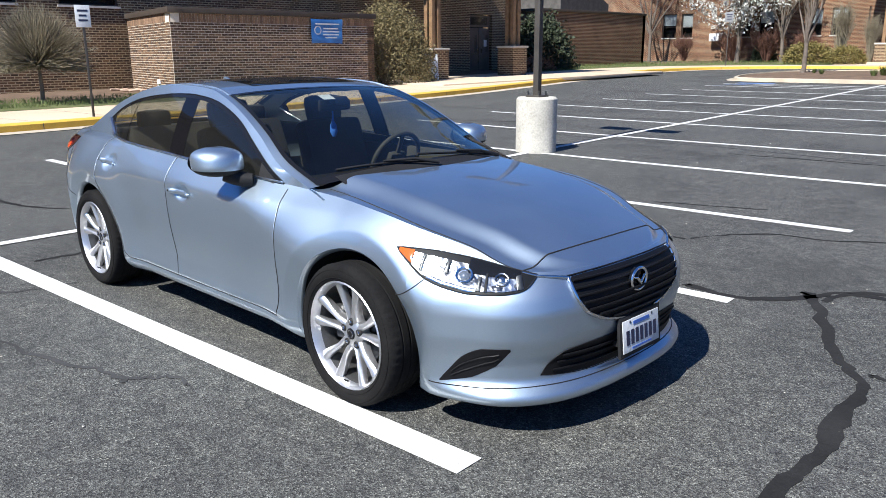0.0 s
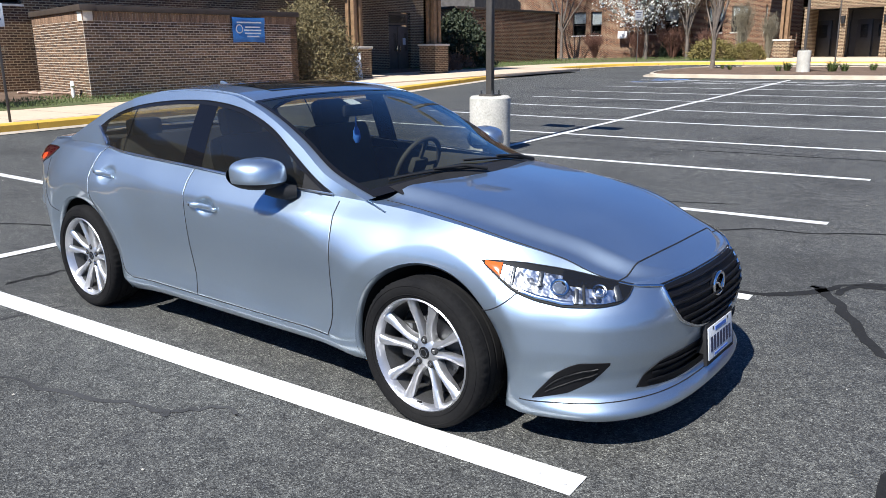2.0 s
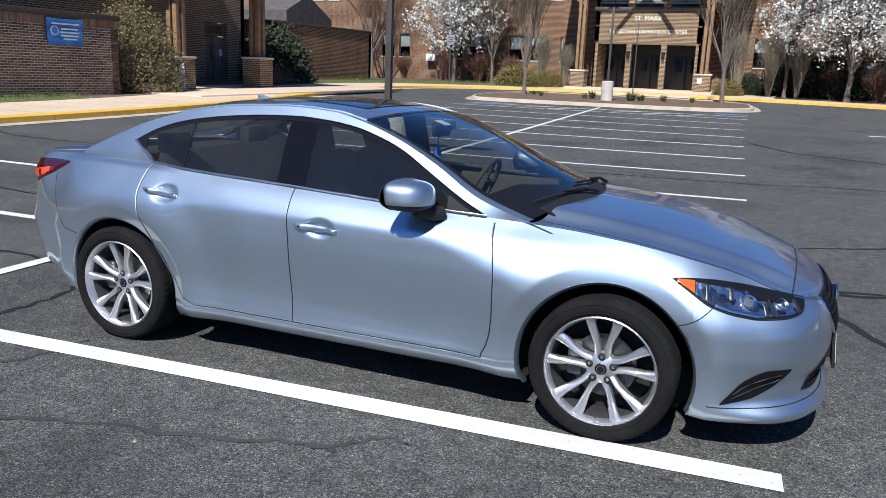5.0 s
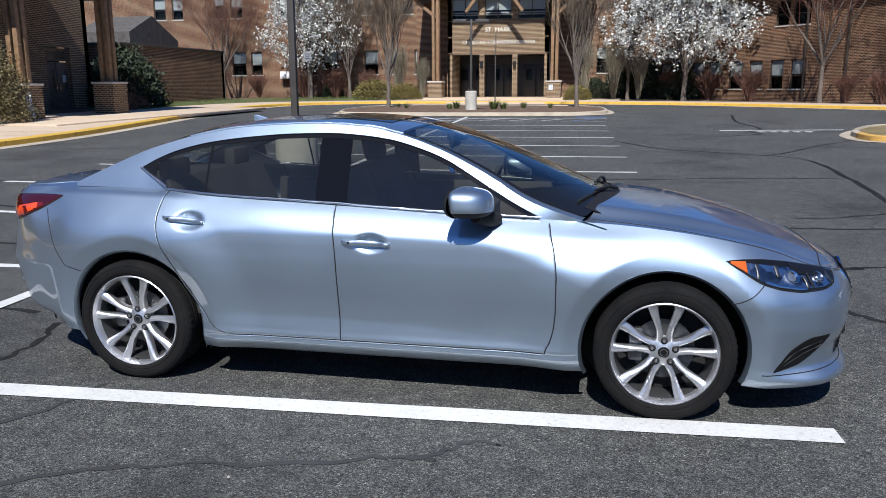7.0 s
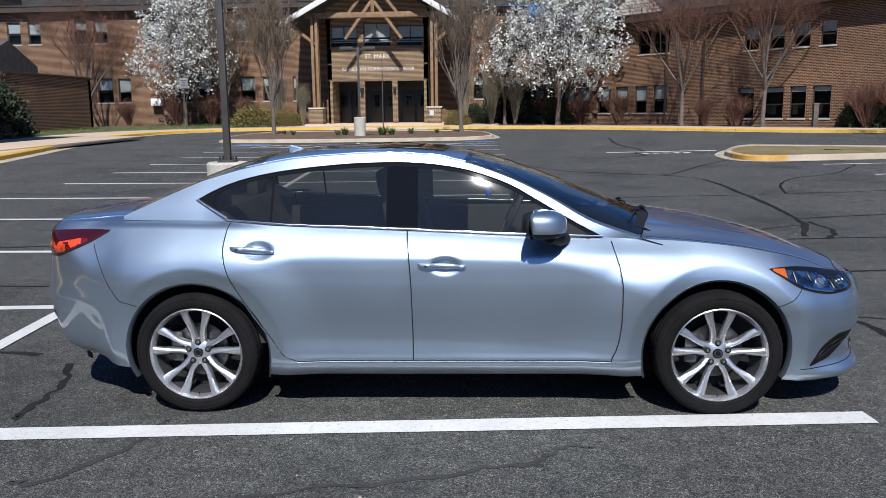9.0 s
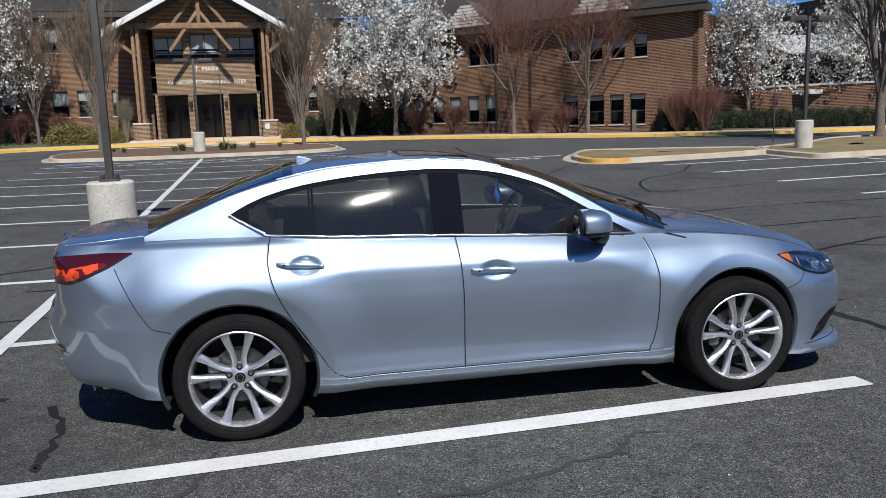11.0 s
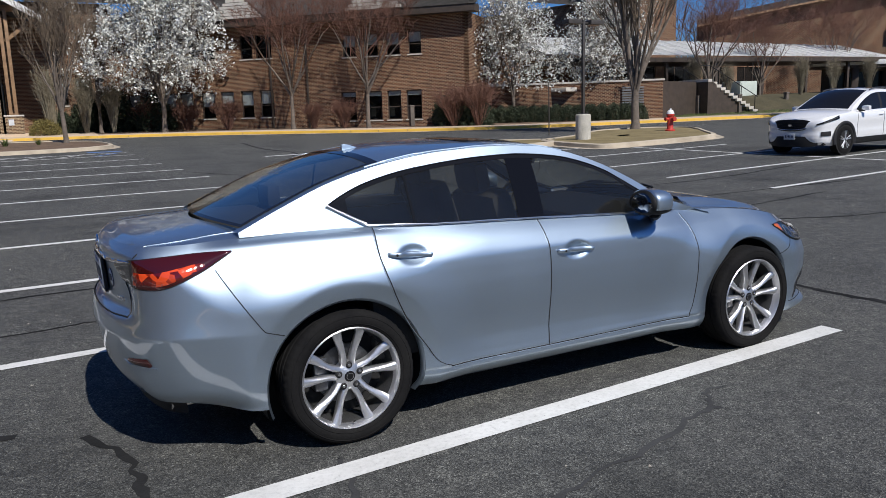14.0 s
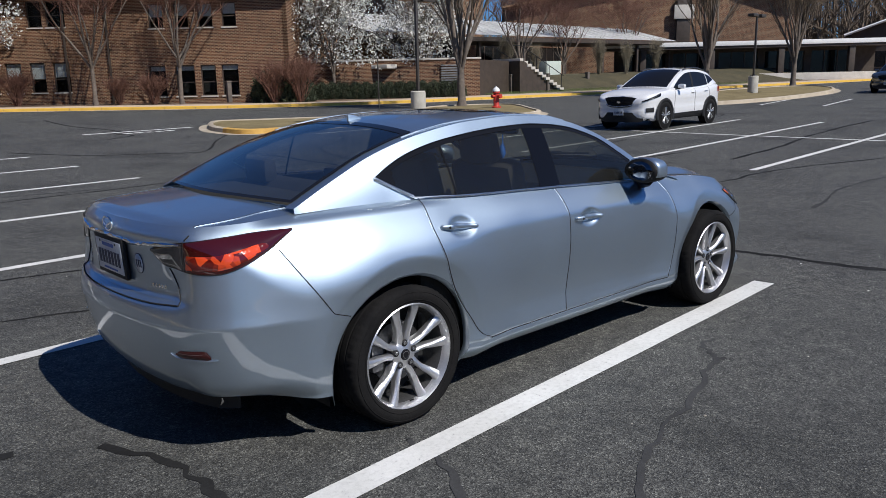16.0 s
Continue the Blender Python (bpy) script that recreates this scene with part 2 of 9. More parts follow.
def make_glass(name, tint, ior=1.5, rough=0.0, gloss=(1.0, 0.97, 0.92), haze=0.0):
    """Thin glazing: clear through its tint, with a mirror skin that grows at a slant and a pale film that imitates
    sunlit haze.
    """
    m = bpy.data.materials.new(name)
    m.use_nodes = True
    t = m.node_tree
    t.nodes.clear()
    out = t.nodes.new("ShaderNodeOutputMaterial")
    clear = node(t, "ShaderNodeBsdfTransparent", Color=(*tint, 1))
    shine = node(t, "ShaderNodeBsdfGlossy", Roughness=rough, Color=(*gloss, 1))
    slant = node(t, "ShaderNodeLayerWeight", Blend=0.5)
    power = t.nodes.new("ShaderNodeMath")
    power.operation = "POWER"
    power.inputs[1].default_value = 5.0
    t.links.new(slant.outputs["Facing"], power.inputs[0])
    skin_ = t.nodes.new("ShaderNodeMapRange")
    skin_.inputs["To Min"].default_value, skin_.inputs["To Max"].default_value = ((ior - 1) / (ior + 1)) ** 2, 1.0
    t.links.new(power.outputs["Value"], skin_.inputs["Value"])
    mx = t.nodes.new("ShaderNodeMixShader")
    t.links.new(skin_.outputs["Result"], mx.inputs["Fac"])
    t.links.new(clear.outputs["BSDF"], mx.inputs[1])
    t.links.new(shine.outputs["BSDF"], mx.inputs[2])
    top = mx.outputs["Shader"]
    if haze:
        film = node(t, "ShaderNodeBsdfDiffuse", Color=(0.62, 0.60, 0.56, 1))
        thick = t.nodes.new("ShaderNodeMapRange")
        thick.inputs["To Min"].default_value, thick.inputs["To Max"].default_value = 0.5 * haze, 1.5 * haze
        t.links.new(noise_fac(t, coords(t), 4.0, 5), thick.inputs["Value"])
        over = t.nodes.new("ShaderNodeMixShader")
        t.links.new(thick.outputs["Result"], over.inputs["Fac"])
        t.links.new(top, over.inputs[1])
        t.links.new(film.outputs["BSDF"], over.inputs[2])
        top = over.outputs["Shader"]
    t.links.new(top, out.inputs["Surface"])
    return m


def make_car_paint(name, color, metal=0.75, rough=0.34):
    m, t, b = principled(name, color, rough, metal, Coat_Weight=1.0, Coat_Roughness=0.025, Coat_IOR=2.1)
    v = coords(t)
    fl = node(t, "ShaderNodeTexVoronoi", Scale=900.0)
    t.links.new(v, fl.inputs["Vector"])
    col = ramp(t, fl.outputs["Color"], [(0.0, tuple(0.86 * c for c in color)), (1.0, tuple(min(1, 1.12 * c) for c in color))])
    t.links.new(col, b.inputs["Base Color"])
    haze = noise_fac(t, v, 3.0, 5)
    r = t.nodes.new("ShaderNodeMapRange")
    r.inputs["To Min"].default_value, r.inputs["To Max"].default_value = rough - 0.04, rough + 0.06
    t.links.new(haze, r.inputs["Value"])
    t.links.new(r.outputs["Result"], b.inputs["Roughness"])
    return m


ASPHALT = make_asphalt()
SEALANT = two_tone("crack_sealant", (0.010, 0.010, 0.010), (0.026, 0.026, 0.026), 0.85, 3.0, 60.0, Specular_IOR_Level=0.15)
OLD_SEAL = two_tone("weathered_sealant", (0.032, 0.032, 0.033), (0.058, 0.058, 0.059), 0.85, 5.0, 90.0, Specular_IOR_Level=0.2)
WHITE_LINE = make_line_paint("white_line_paint", (0.70, 0.695, 0.675))
BLUE_LINE = make_line_paint("blue_line_paint", (0.10, 0.22, 0.50))
YELLOW = make_line_paint("yellow_kerb_paint", (0.72, 0.44, 0.065))
CONCRETE = two_tone("pale_concrete", (0.42, 0.39, 0.34), (0.60, 0.56, 0.50), 0.85, 1.2, 45.0)
DRUM = two_tone("weathered_drum_concrete", (0.34, 0.32, 0.27), (0.58, 0.55, 0.48), 0.9, 3.0, 35.0, grain=0.35)
KERB = two_tone("kerb_concrete", (0.30, 0.25, 0.185), (0.50, 0.43, 0.33), 0.85, 1.5, 50.0)
PAVING = two_tone("warm_pavement", (0.50, 0.385, 0.265), (0.62, 0.49, 0.36), 0.85, 0.5, 30.0)
GRASS_SOIL = two_tone("spring_turf", (0.05, 0.07, 0.02), (0.13, 0.14, 0.05), 0.95, 1.5, 50.0, dist=0.02)
MULCH = two_tone("brown_mulch", (0.07, 0.045, 0.03), (0.17, 0.11, 0.07), 0.95, 2.0, 40.0, dist=0.03)
SILVER = make_car_paint("silver_blue_metallic_paint", (0.407, 0.495, 0.586), 1.0, 0.48)
WHITE_CAR = make_car_paint("white_pearl_paint", (0.80, 0.80, 0.80), 0.0, 0.35)
TYRE = two_tone("tyre_rubber", (0.008, 0.008, 0.009), (0.017, 0.0165, 0.016), 0.92, 6.0, 90.0, Specular_IOR_Level=0.06)
ALLOY = two_tone("silver_alloy", (0.58, 0.58, 0.59), (0.68, 0.68, 0.69), 0.36, 5.0, 120.0, grain=0.08, metal=0.9)
DARK_ALLOY = two_tone("dark_alloy", (0.10, 0.10, 0.10), (0.18, 0.18, 0.18), 0.4, 5.0, 100.0, metal=0.8)
CHROME, _, _ = principled("chrome", (0.82, 0.82, 0.83), 0.06, 1.0)
STEEL = two_tone("brake_steel", (0.08, 0.08, 0.08), (0.15, 0.15, 0.15), 0.4, 6.0, 100.0, metal=0.9)
GLOSS_BLACK, _, _ = principled("gloss_black_trim", (0.010, 0.010, 0.011), 0.04, 0.0, Specular_IOR_Level=0.25)
BLACK = two_tone("black_plastic", (0.010, 0.010, 0.011), (0.022, 0.022, 0.023), 0.6, 4.0, 150.0, Specular_IOR_Level=0.25)
PILLAR, _, _ = principled("pillar_black", (0.006, 0.006, 0.007), 0.03, 0.0, Specular_IOR_Level=0.25)
SEAM, _, _ = principled("panel_gap", (0.008, 0.008, 0.009), 0.8)
# near-black liner; also colours the discs that stand for shade in the wheel wells
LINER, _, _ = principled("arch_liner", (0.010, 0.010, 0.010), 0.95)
CABIN = two_tone("dark_cabin_trim", (0.026, 0.024, 0.021), (0.052, 0.048, 0.043), 0.8, 4.0, 90.0)
DASH = two_tone("soft_black_dashboard", (0.006, 0.006, 0.007), (0.012, 0.012, 0.013), 0.9, 4.0, 90.0, Specular_IOR_Level=0.1)
CABIN_GREY = two_tone("grey_cabin_trim", (0.20, 0.20, 0.20), (0.28, 0.28, 0.27), 0.85, 4.0, 90.0)
GLASS_SIDE = make_glass("tinted_side_glass", (0.60, 0.61, 0.57), 1.62, 0.04, haze=0.012)
GLASS_FRONT = make_glass("windscreen_glass", (0.78, 0.81, 0.74), 1.55, haze=0.003)
GLASS_REAR = make_glass("rear_glass", (0.70, 0.73, 0.70), 2.7, haze=0.006)
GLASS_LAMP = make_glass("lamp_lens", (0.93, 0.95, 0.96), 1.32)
RED_LENS, _, _ = principled("red_lamp_lens", (0.52, 0.045, 0.015), 0.08, 0.0, Coat_Weight=1.0, Coat_Roughness=0.02)
DARK_RED, _, _ = principled("dark_red_lens", (0.045, 0.004, 0.004), 0.08, 0.0, Coat_Weight=1.0)
AMBER, _, _ = principled("amber_lens", (0.62, 0.12, 0.012), 0.12, 0.0, Coat_Weight=1.0)
PLATE = two_tone("number_plate_white", (0.50, 0.52, 0.55), (0.64, 0.66, 0.68), 0.4, 5.0, 60.0)
INK, _, _ = principled("dark_ink", (0.02, 0.025, 0.06), 0.5)


# ---- ground, kerbs, markings ----
LOT_U = Vector((0.9966, 0.0830, 0))


def make_ground():
    radii = [0, 1.5, 3, 4, 5, 6, 7.5] + [9 + 3 * k for k in range(24)] + [90, 120, 180, 300, 600, 1500]
    n = 120
    P = np.zeros((n, len(radii), 3))
    for i in range(n):
        a = 2 * math.pi * i / n
        for j, r in enumerate(radii):
            P[i, j] = (r * math.cos(a), r * math.sin(a), 0.015 * max(0.0, min(r, 78.0) - 5.0))
    ob = grid_ob("ground", P, ASPHALT, wrap_u=True)
    return tagged(ob, "worn grey asphalt of a large car park", "ground", kind="structure")


def strip(name, pts, width, mat, lift=0.004, label="", category="road marking", wobble=0.0, parent=None, step=0.25):
    """A flat painted band along a line on the ground, with slightly ragged edges."""
    dense = []
    for (x0, y0), (x1, y1) in zip(pts[:-1], pts[1:]):
        k = max(2, int(math.hypot(x1 - x0, y1 - y0) / step))
        dense += [(x0 + (x1 - x0) * i / k, y0 + (y1 - y0) * i / k) for i in range(k)]
    dense.append(pts[-1])
    d = np.array(dense)
    tan = np.gradient(d, axis=0)
    tan /= np.linalg.norm(tan, axis=1, keepdims=True)
    nor = np.stack([-tan[:, 1], tan[:, 0]], 1)
    rng = np.random.default_rng(int(abs(pts[0][0] * 131 + pts[0][1] * 17)) + 5)
    rows = []
    for side in (-0.5, 0.5):
        noise_ = rng.normal(size=len(d) + 6)
        noise_ = np.convolve(noise_, np.ones(7) / 7, "valid") * 2.6 + rng.normal(size=len(d)) * 0.25
        w = side * width * np.maximum(0.25, 1 + wobble * noise_)
        rows.append(d + nor * w[:, None])
    P = np.array([[(x, y, ground_z(x, y) + lift) for x, y in row] for row in rows])
    ob = grid_ob(name, P, mat, parent, flip=True)
    if not parent:
        tagged(ob, label, category, kind="structure")
    return ob


def smooth_line(pts, rounds=3):
    pts = [tuple(p) for p in pts]
    for _ in range(rounds):
        out = [pts[0]]
        for a, b in zip(pts[:-1], pts[1:]):
            out += [tuple(0.75 * u + 0.25 * v for u, v in zip(a, b)), tuple(0.25 * u + 0.75 * v for u, v in zip(a, b))]
        pts = out + [pts[-1]]
    return pts


def smooth_loop(pts, rounds=3):
    for _ in range(rounds):
        out = []
        for a, b in zip(pts, pts[1:] + pts[:1]):
            out += [tuple(0.75 * u + 0.25 * v for u, v in zip(a, b)), tuple(0.25 * u + 0.75 * v for u, v in zip(a, b))]
        pts = out
    return pts


def sweep(name, line, profile, mat, label, category, closed=False, flip=False):
    """A profile of (sideways, up) pairs along a ground line; sideways is to the left of the line's way."""
    d = np.array(line)
    if closed:
        tan = np.roll(d, -1, 0) - np.roll(d, 1, 0)
    else:
        tan = np.gradient(d, axis=0)
    tan /= np.linalg.norm(tan, axis=1, keepdims=True)
    nor = np.stack([-tan[:, 1], tan[:, 0]], 1)
    P = np.zeros((len(d), len(profile), 3))
    for j, (side, up) in enumerate(profile):
        q = d + nor * side
        P[:, j, :2] = q
        P[:, j, 2] = [ground_z(x, y) + up for x, y in d]
    ob = grid_ob(name, P, mat, None, flip=flip, wrap_u=closed, sharp=40)
    return tagged(ob, label, category, kind="structure")


make_ground()
KERB_LINE = smooth_line([(-11.0, -40), (-11.9, -12), (-12.62, 1.5), (-13.0, 3.4), (-13.8, 13.5), (-15.2, 19.5), (-17.6, 28.5), (-18.8, 34.5), (-18.0, 40.0),
                         (-13.5, 43.6), (-6, 44.0), (1.3, 43.4), (6.5, 41.2), (10.0, 38.4), (15.8, 33.3), (21.5, 30.2), (29, 28.9), (35, 27.6), (50, 24.5), (85, 18)])
# left of the way along the line lies the building side
sweep("kerb", KERB_LINE, [(0.0, -0.05), (0.01, 0.13), (0.04, 0.155), (0.30, 0.16), (0.32, 0.10)], YELLOW, "yellow painted concrete kerb along the car park edge", "kerb")
sweep("gutter", KERB_LINE, [(-0.42, 0.006), (0.0, 0.012)], KERB, "pale concrete gutter beside the kerb", "gutter")
sweep("pavement", KERB_LINE, [(0.28, 0.152), (1.0, 0.158), (3.6, 0.165), (3.75, 0.10)], PAVING, "warm pale concrete pavement behind the kerb", "pavement")


def lawn():
    d = np.array(KERB_LINE)
    tan = np.gradient(d, axis=0)
    tan /= np.linalg.norm(tan, axis=1, keepdims=True)
    nor = np.stack([-tan[:, 1], tan[:, 0]], 1)
    offs = [3.65, 4.4, 6.0, 9.0, 14.0]
    P = np.zeros((len(d), len(offs), 3))
    for j, o in enumerate(offs):
        q = d + nor * o
        P[:, j, :2] = q
        P[:, j, 2] = [ground_z(x, y) + 0.15 + 0.012 * (o - 3.6) for x, y in d]
    ob = grid_ob("lawn", P, MULCH)
    tagged(ob, "brown mulch and thin turf bed before the buildings", "ground", kind="structure")


lawn()


def turf(lo, hi, o0, o1, label, seed):
    """A strip of thin spring grass along the pavement, with blades standing on it."""
    d = np.array([p for p in KERB_LINE if lo[0] <= p[0] <= hi[0] and lo[1] <= p[1] <= hi[1]])
    tan = np.gradient(d, axis=0)
    tan /= np.linalg.norm(tan, axis=1, keepdims=True)
    nor = np.stack([-tan[:, 1], tan[:, 0]], 1)
    P = np.zeros((len(d), 5, 3))
    for j, o in enumerate(np.linspace(o0, o1, 5)):
        P[:, j, :2] = d + nor * o
        P[:, j, 2] = [ground_z(x, y) + 0.165 + 0.012 * (o - 3.6) for x, y in d]
    tagged(grid_ob("lawn", P, GRASS_SOIL), label, "lawn", kind="structure")
    rng = np.random.default_rng(seed)
    n = 9000
    i, f = rng.integers(0, len(d) - 1, n), rng.random((n, 1))
    o = rng.uniform(o0, o1, (n, 1))
    base = (d[i] + nor[i] * o) * (1 - f) + (d[i + 1] + nor[i + 1] * o) * f
    z = np.array([ground_z(x, y) for x, y in base]) + 0.16 + 0.012 * (o[:, 0] - 3.6)
    B = np.c_[base, z]
    a = rng.uniform(0, 6.28, n)
    w = np.stack([np.cos(a), np.sin(a), 0 * a], 1) * rng.uniform(0.006, 0.014, (n, 1))
    tip = B + np.c_[rng.normal(size=(n, 2)) * 0.035, rng.uniform(0.04, 0.11, n)]
    V = np.stack([B - w, B + w, tip], 1).reshape(-1, 3)
    g = mesh_ob("grass", V, np.arange(3 * n).reshape(n, 3), GRASS_BLADE, None, "", soft=False)
    tagged(g, "thin green spring grass beside the pavement", "grass", kind="stuff")


GRASS_BLADE = per_piece("grass_blades", (0.05, 0.085, 0.018), (0.16, 0.19, 0.06), 0.8)
turf((-16, -9), (-11, 15), 3.66, 6.2, "thin green turf between pavement and brick wall", 4)
turf((-20, 30), (-12, 44), 3.66, 9.0, "thin green turf before the red brick building", 5)
turf((30, 20), (60, 30), 3.66, 8.0, "thin green turf before the church", 6)


def island(name, pts, label, top=MULCH):
    loop = smooth_loop(pts, 3)
    sweep("kerb_" + name, loop, [(-0.30, 0.008), (-0.02, 0.012), (0.0, 0.13), (0.03, 0.15), (0.16, 0.155), (0.17, 0.10)], KERB, "pale concrete kerb round a planted island", "kerb", closed=True)
    c = np.mean(np.array(loop), axis=0)
    rings = [1.0, 0.8, 0.55, 0.3, 0.08]
    P = np.zeros((len(loop), len(rings), 3))
    for i, (x, y) in enumerate(loop):
        for j, f in enumerate(rings):
            q = c + (np.array((x, y)) - c) * (f if j else 0.985)
            P[i, j] = (*q, ground_z(*q) + 0.11 + 0.05 * (1 - f) + 0.02 * noise.noise((q[0], q[1], 0)))
    ob = grid_ob("island_bed", P, top, wrap_u=True)
    tagged(ob, label, "ground", kind="structure")


BANK_SOIL = two_tone("brown_bank_turf", (0.035, 0.033, 0.016), (0.085, 0.07, 0.035), 0.95, 0.9, 35.0, dist=0.03)


def planted_bank():
    """A low grassy rise between the pavement and the covered way."""
    d = np.array([p for p in KERB_LINE if 31.5 <= p[0] <= 70])
    tan = np.gradient(d, axis=0)
    tan /= np.linalg.norm(tan, axis=1, keepdims=True)
    nor = np.stack([-tan[:, 1], tan[:, 0]], 1)
    rows = ((5.2, 0.14), (6.4, 0.34), (7.8, 0.85), (9.2, 1.22), (10.6, 1.34), (12.0, 1.2))
    P = np.zeros((len(d), len(rows), 3))
    for j, (o, up) in enumerate(rows):
        P[:, j, :2] = d + nor * o
        P[:, j, 2] = [ground_z(x, y) + up * min(1.0, 0.15 + (x - 31.5) / 6.0) + 0.06 * noise.noise((0.5 * x, 0.5 * y + o, 0)) for x, y in d]
    tagged(grid_ob("bank", P, BANK_SOIL), "grassy bank rising from the pavement to the covered way", "lawn", kind="structure")


planted_bank()
island("entrance", [(-11.6, 29.2), (-10.6, 28.7), (-5.4, 29.3), (-1.2, 30.0), (0.3, 31.4), (0.4, 33.6), (-0.4, 38.6), (-6, 39.2), (-12.2, 38.4), (-12.6, 33)],
       "low planted island with brown soil and weeds")
TURF_DRY = two_tone("dry_turf", (0.12, 0.09, 0.035), (0.24, 0.19, 0.09), 0.95, 1.3, 45.0, dist=0.02)
island("strip", [(7.35, 19.8), (7.2, 18.2), (7.35, 17.3), (8.0, 17.1), (8.82, 17.22), (11.4, 17.55), (13.2, 18.0), (13.6, 18.25), (14.2, 19.7), (14.0, 20.0), (12.31, 21.17), (9.3, 22.5), (8.6, 22.4)],
       "thin raised island strip of dry grass", TURF_DRY)
island("side", [(13.5, 19.3), (13.3, 18.0), (13.2, 15.9), (13.35, 15.4), (13.9, 15.35), (16.15, 15.6), (19.2, 16.1), (20.6, 18.0), (23.4, 21.4), (22.6, 23.2), (19.6, 23.8), (16.6, 21.0), (14.4, 20.0)],
       "raised island of dry grass in the car park", TURF_DRY)
island("far", [(26.9, 14.6), (28.0, 13.6), (34, 13.3), (42.5, 14.7), (50, 18.6), (49, 21.5), (40, 21.4), (30, 19.2)], "long raised island of dry grass", TURF_DRY)
# yellow painted nose of an island
NOSE_PAINT = two_tone("worn_orange_kerb_paint", (0.34, 0.17, 0.05), (0.66, 0.40, 0.09), 0.8, 4.0, 40.0)
nose_line = smooth_loop([(7.35, 19.8), (7.2, 18.2), (7.35, 17.3), (8.0, 17.1), (8.82, 17.22), (11.4, 17.55), (13.2, 18.0), (13.6, 18.25), (14.2, 19.7), (14.0, 20.0), (12.31, 21.17), (9.3, 22.5), (8.6, 22.4)], 3)[3:25]
sweep("kerb_nose", nose_line, [(-0.026, 0.014), (-0.006, 0.134), (0.028, 0.1555), (0.150, 0.1605), (0.165, 0.157)], NOSE_PAINT, "worn orange and yellow paint on the island's kerb nose", "kerb")

# stall lines of the near block
LINE_W = 0.125
E0, STEP = Vector((2.235, -0.80, 0)), Vector((-0.181, 2.694, 0))
SPINE0, SPINE1 = Vector((-3.20, -1.25, 0)), Vector((-5.43, 28.6, 0))
for k in range(10):
    a = E0 + STEP * k + Vector((-0.08 if k else 0, 0 if k else -0.04, 0))
    s = (a.y - SPINE0.y) / (SPINE1.y - SPINE0.y)
    sp = SPINE0 + (SPINE1 - SPINE0) * s
    far_len = 5.0 if k else 4.4
    end = sp - LOT_U * far_len + Vector((0, -0.42, 0))
    mid = Vector((sp.x, a.y - 0.085 * (a.x - sp.x), 0))
    tip = mid - LOT_U * far_len
    strip("stall_line", [(a.x, a.y), (mid.x, mid.y), (tip.x, tip.y)], LINE_W * (1.25 if k == 0 else 1.0), WHITE_LINE, 0.005, "worn white stall line painted on asphalt", wobble=0.02)
strip("stall_line", [(SPINE0.x, SPINE0.y), (SPINE1.x, SPINE1.y)], LINE_W, WHITE_LINE, 0.009, "long white line between two rows of stalls", wobble=0.02)
# hatched bay before the planted island
for k in (10, 10.62):
    a = E0 + STEP * k
    strip("bay_line", [(a.x + 0.1, a.y), (a.x - 11.0, a.y - 0.95)], 0.13, WHITE_LINE, 0.005, "white line round a hatched access bay")
for i in range(9):
    x = 0.1 - 1.2 * i
    y = (E0 + STEP * 10).y - 0.085 * (0.5 - x)
    strip("hatch_line", [(x - 0.9, y + 0.1), (x, y + 1.6)], 0.12, WHITE_LINE if i not in (0, 8) else BLUE_LINE, 0.009, "slanted paint stripe of a hatched bay")
strip("bay_mark", [(-0.9, 28.9), (0.35, 29.0)], 0.5, BLUE_LINE, 0.006, "blue paint patch of a reserved bay")
strip("bay_mark", [(-10.4, 27.5), (-9.0, 27.6)], 0.5, BLUE_LINE, 0.006, "blue paint patch of a reserved bay")
# second block
for y in (2.60, 5.15, 7.72, 10.36, 13.05, 15.85):
    strip("stall_line", [(8.78, y), (19.8 if y < 12 else 18.0 - (y - 12), y + 0.085 * ((19.8 if y < 12 else 18.0 - (y - 12)) - 8.78))], LINE_W, WHITE_LINE, 0.005, "worn white stall line painted on asphalt")
strip("stall_line", [(15.1, -6.0), (14.3, 15.4)], LINE_W, WHITE_LINE, 0.009, "long white line between two rows of stalls")
for y in (9.6, 12.2):
    strip("stall_line", [(28.2, y), (34.0, y + 1.2)], LINE_W, WHITE_LINE, 0.005, "white stall line painted on asphalt")
# stop bar with worn lettering before it
strip("stop_bar", [(4.05, 21.35), (7.75, 21.85)], 0.22, WHITE_LINE, 0.006, "white stop bar painted on asphalt")
for i in range(5):
    x = 5.1 + 0.34 * i
    strip("worn_lettering", [(x, 20.75 + 0.09 * (x - 5)), (x + 0.22, 20.78 + 0.09 * (x - 5))], 0.30, WHITE_LINE, 0.006, "worn white lettering on asphalt")

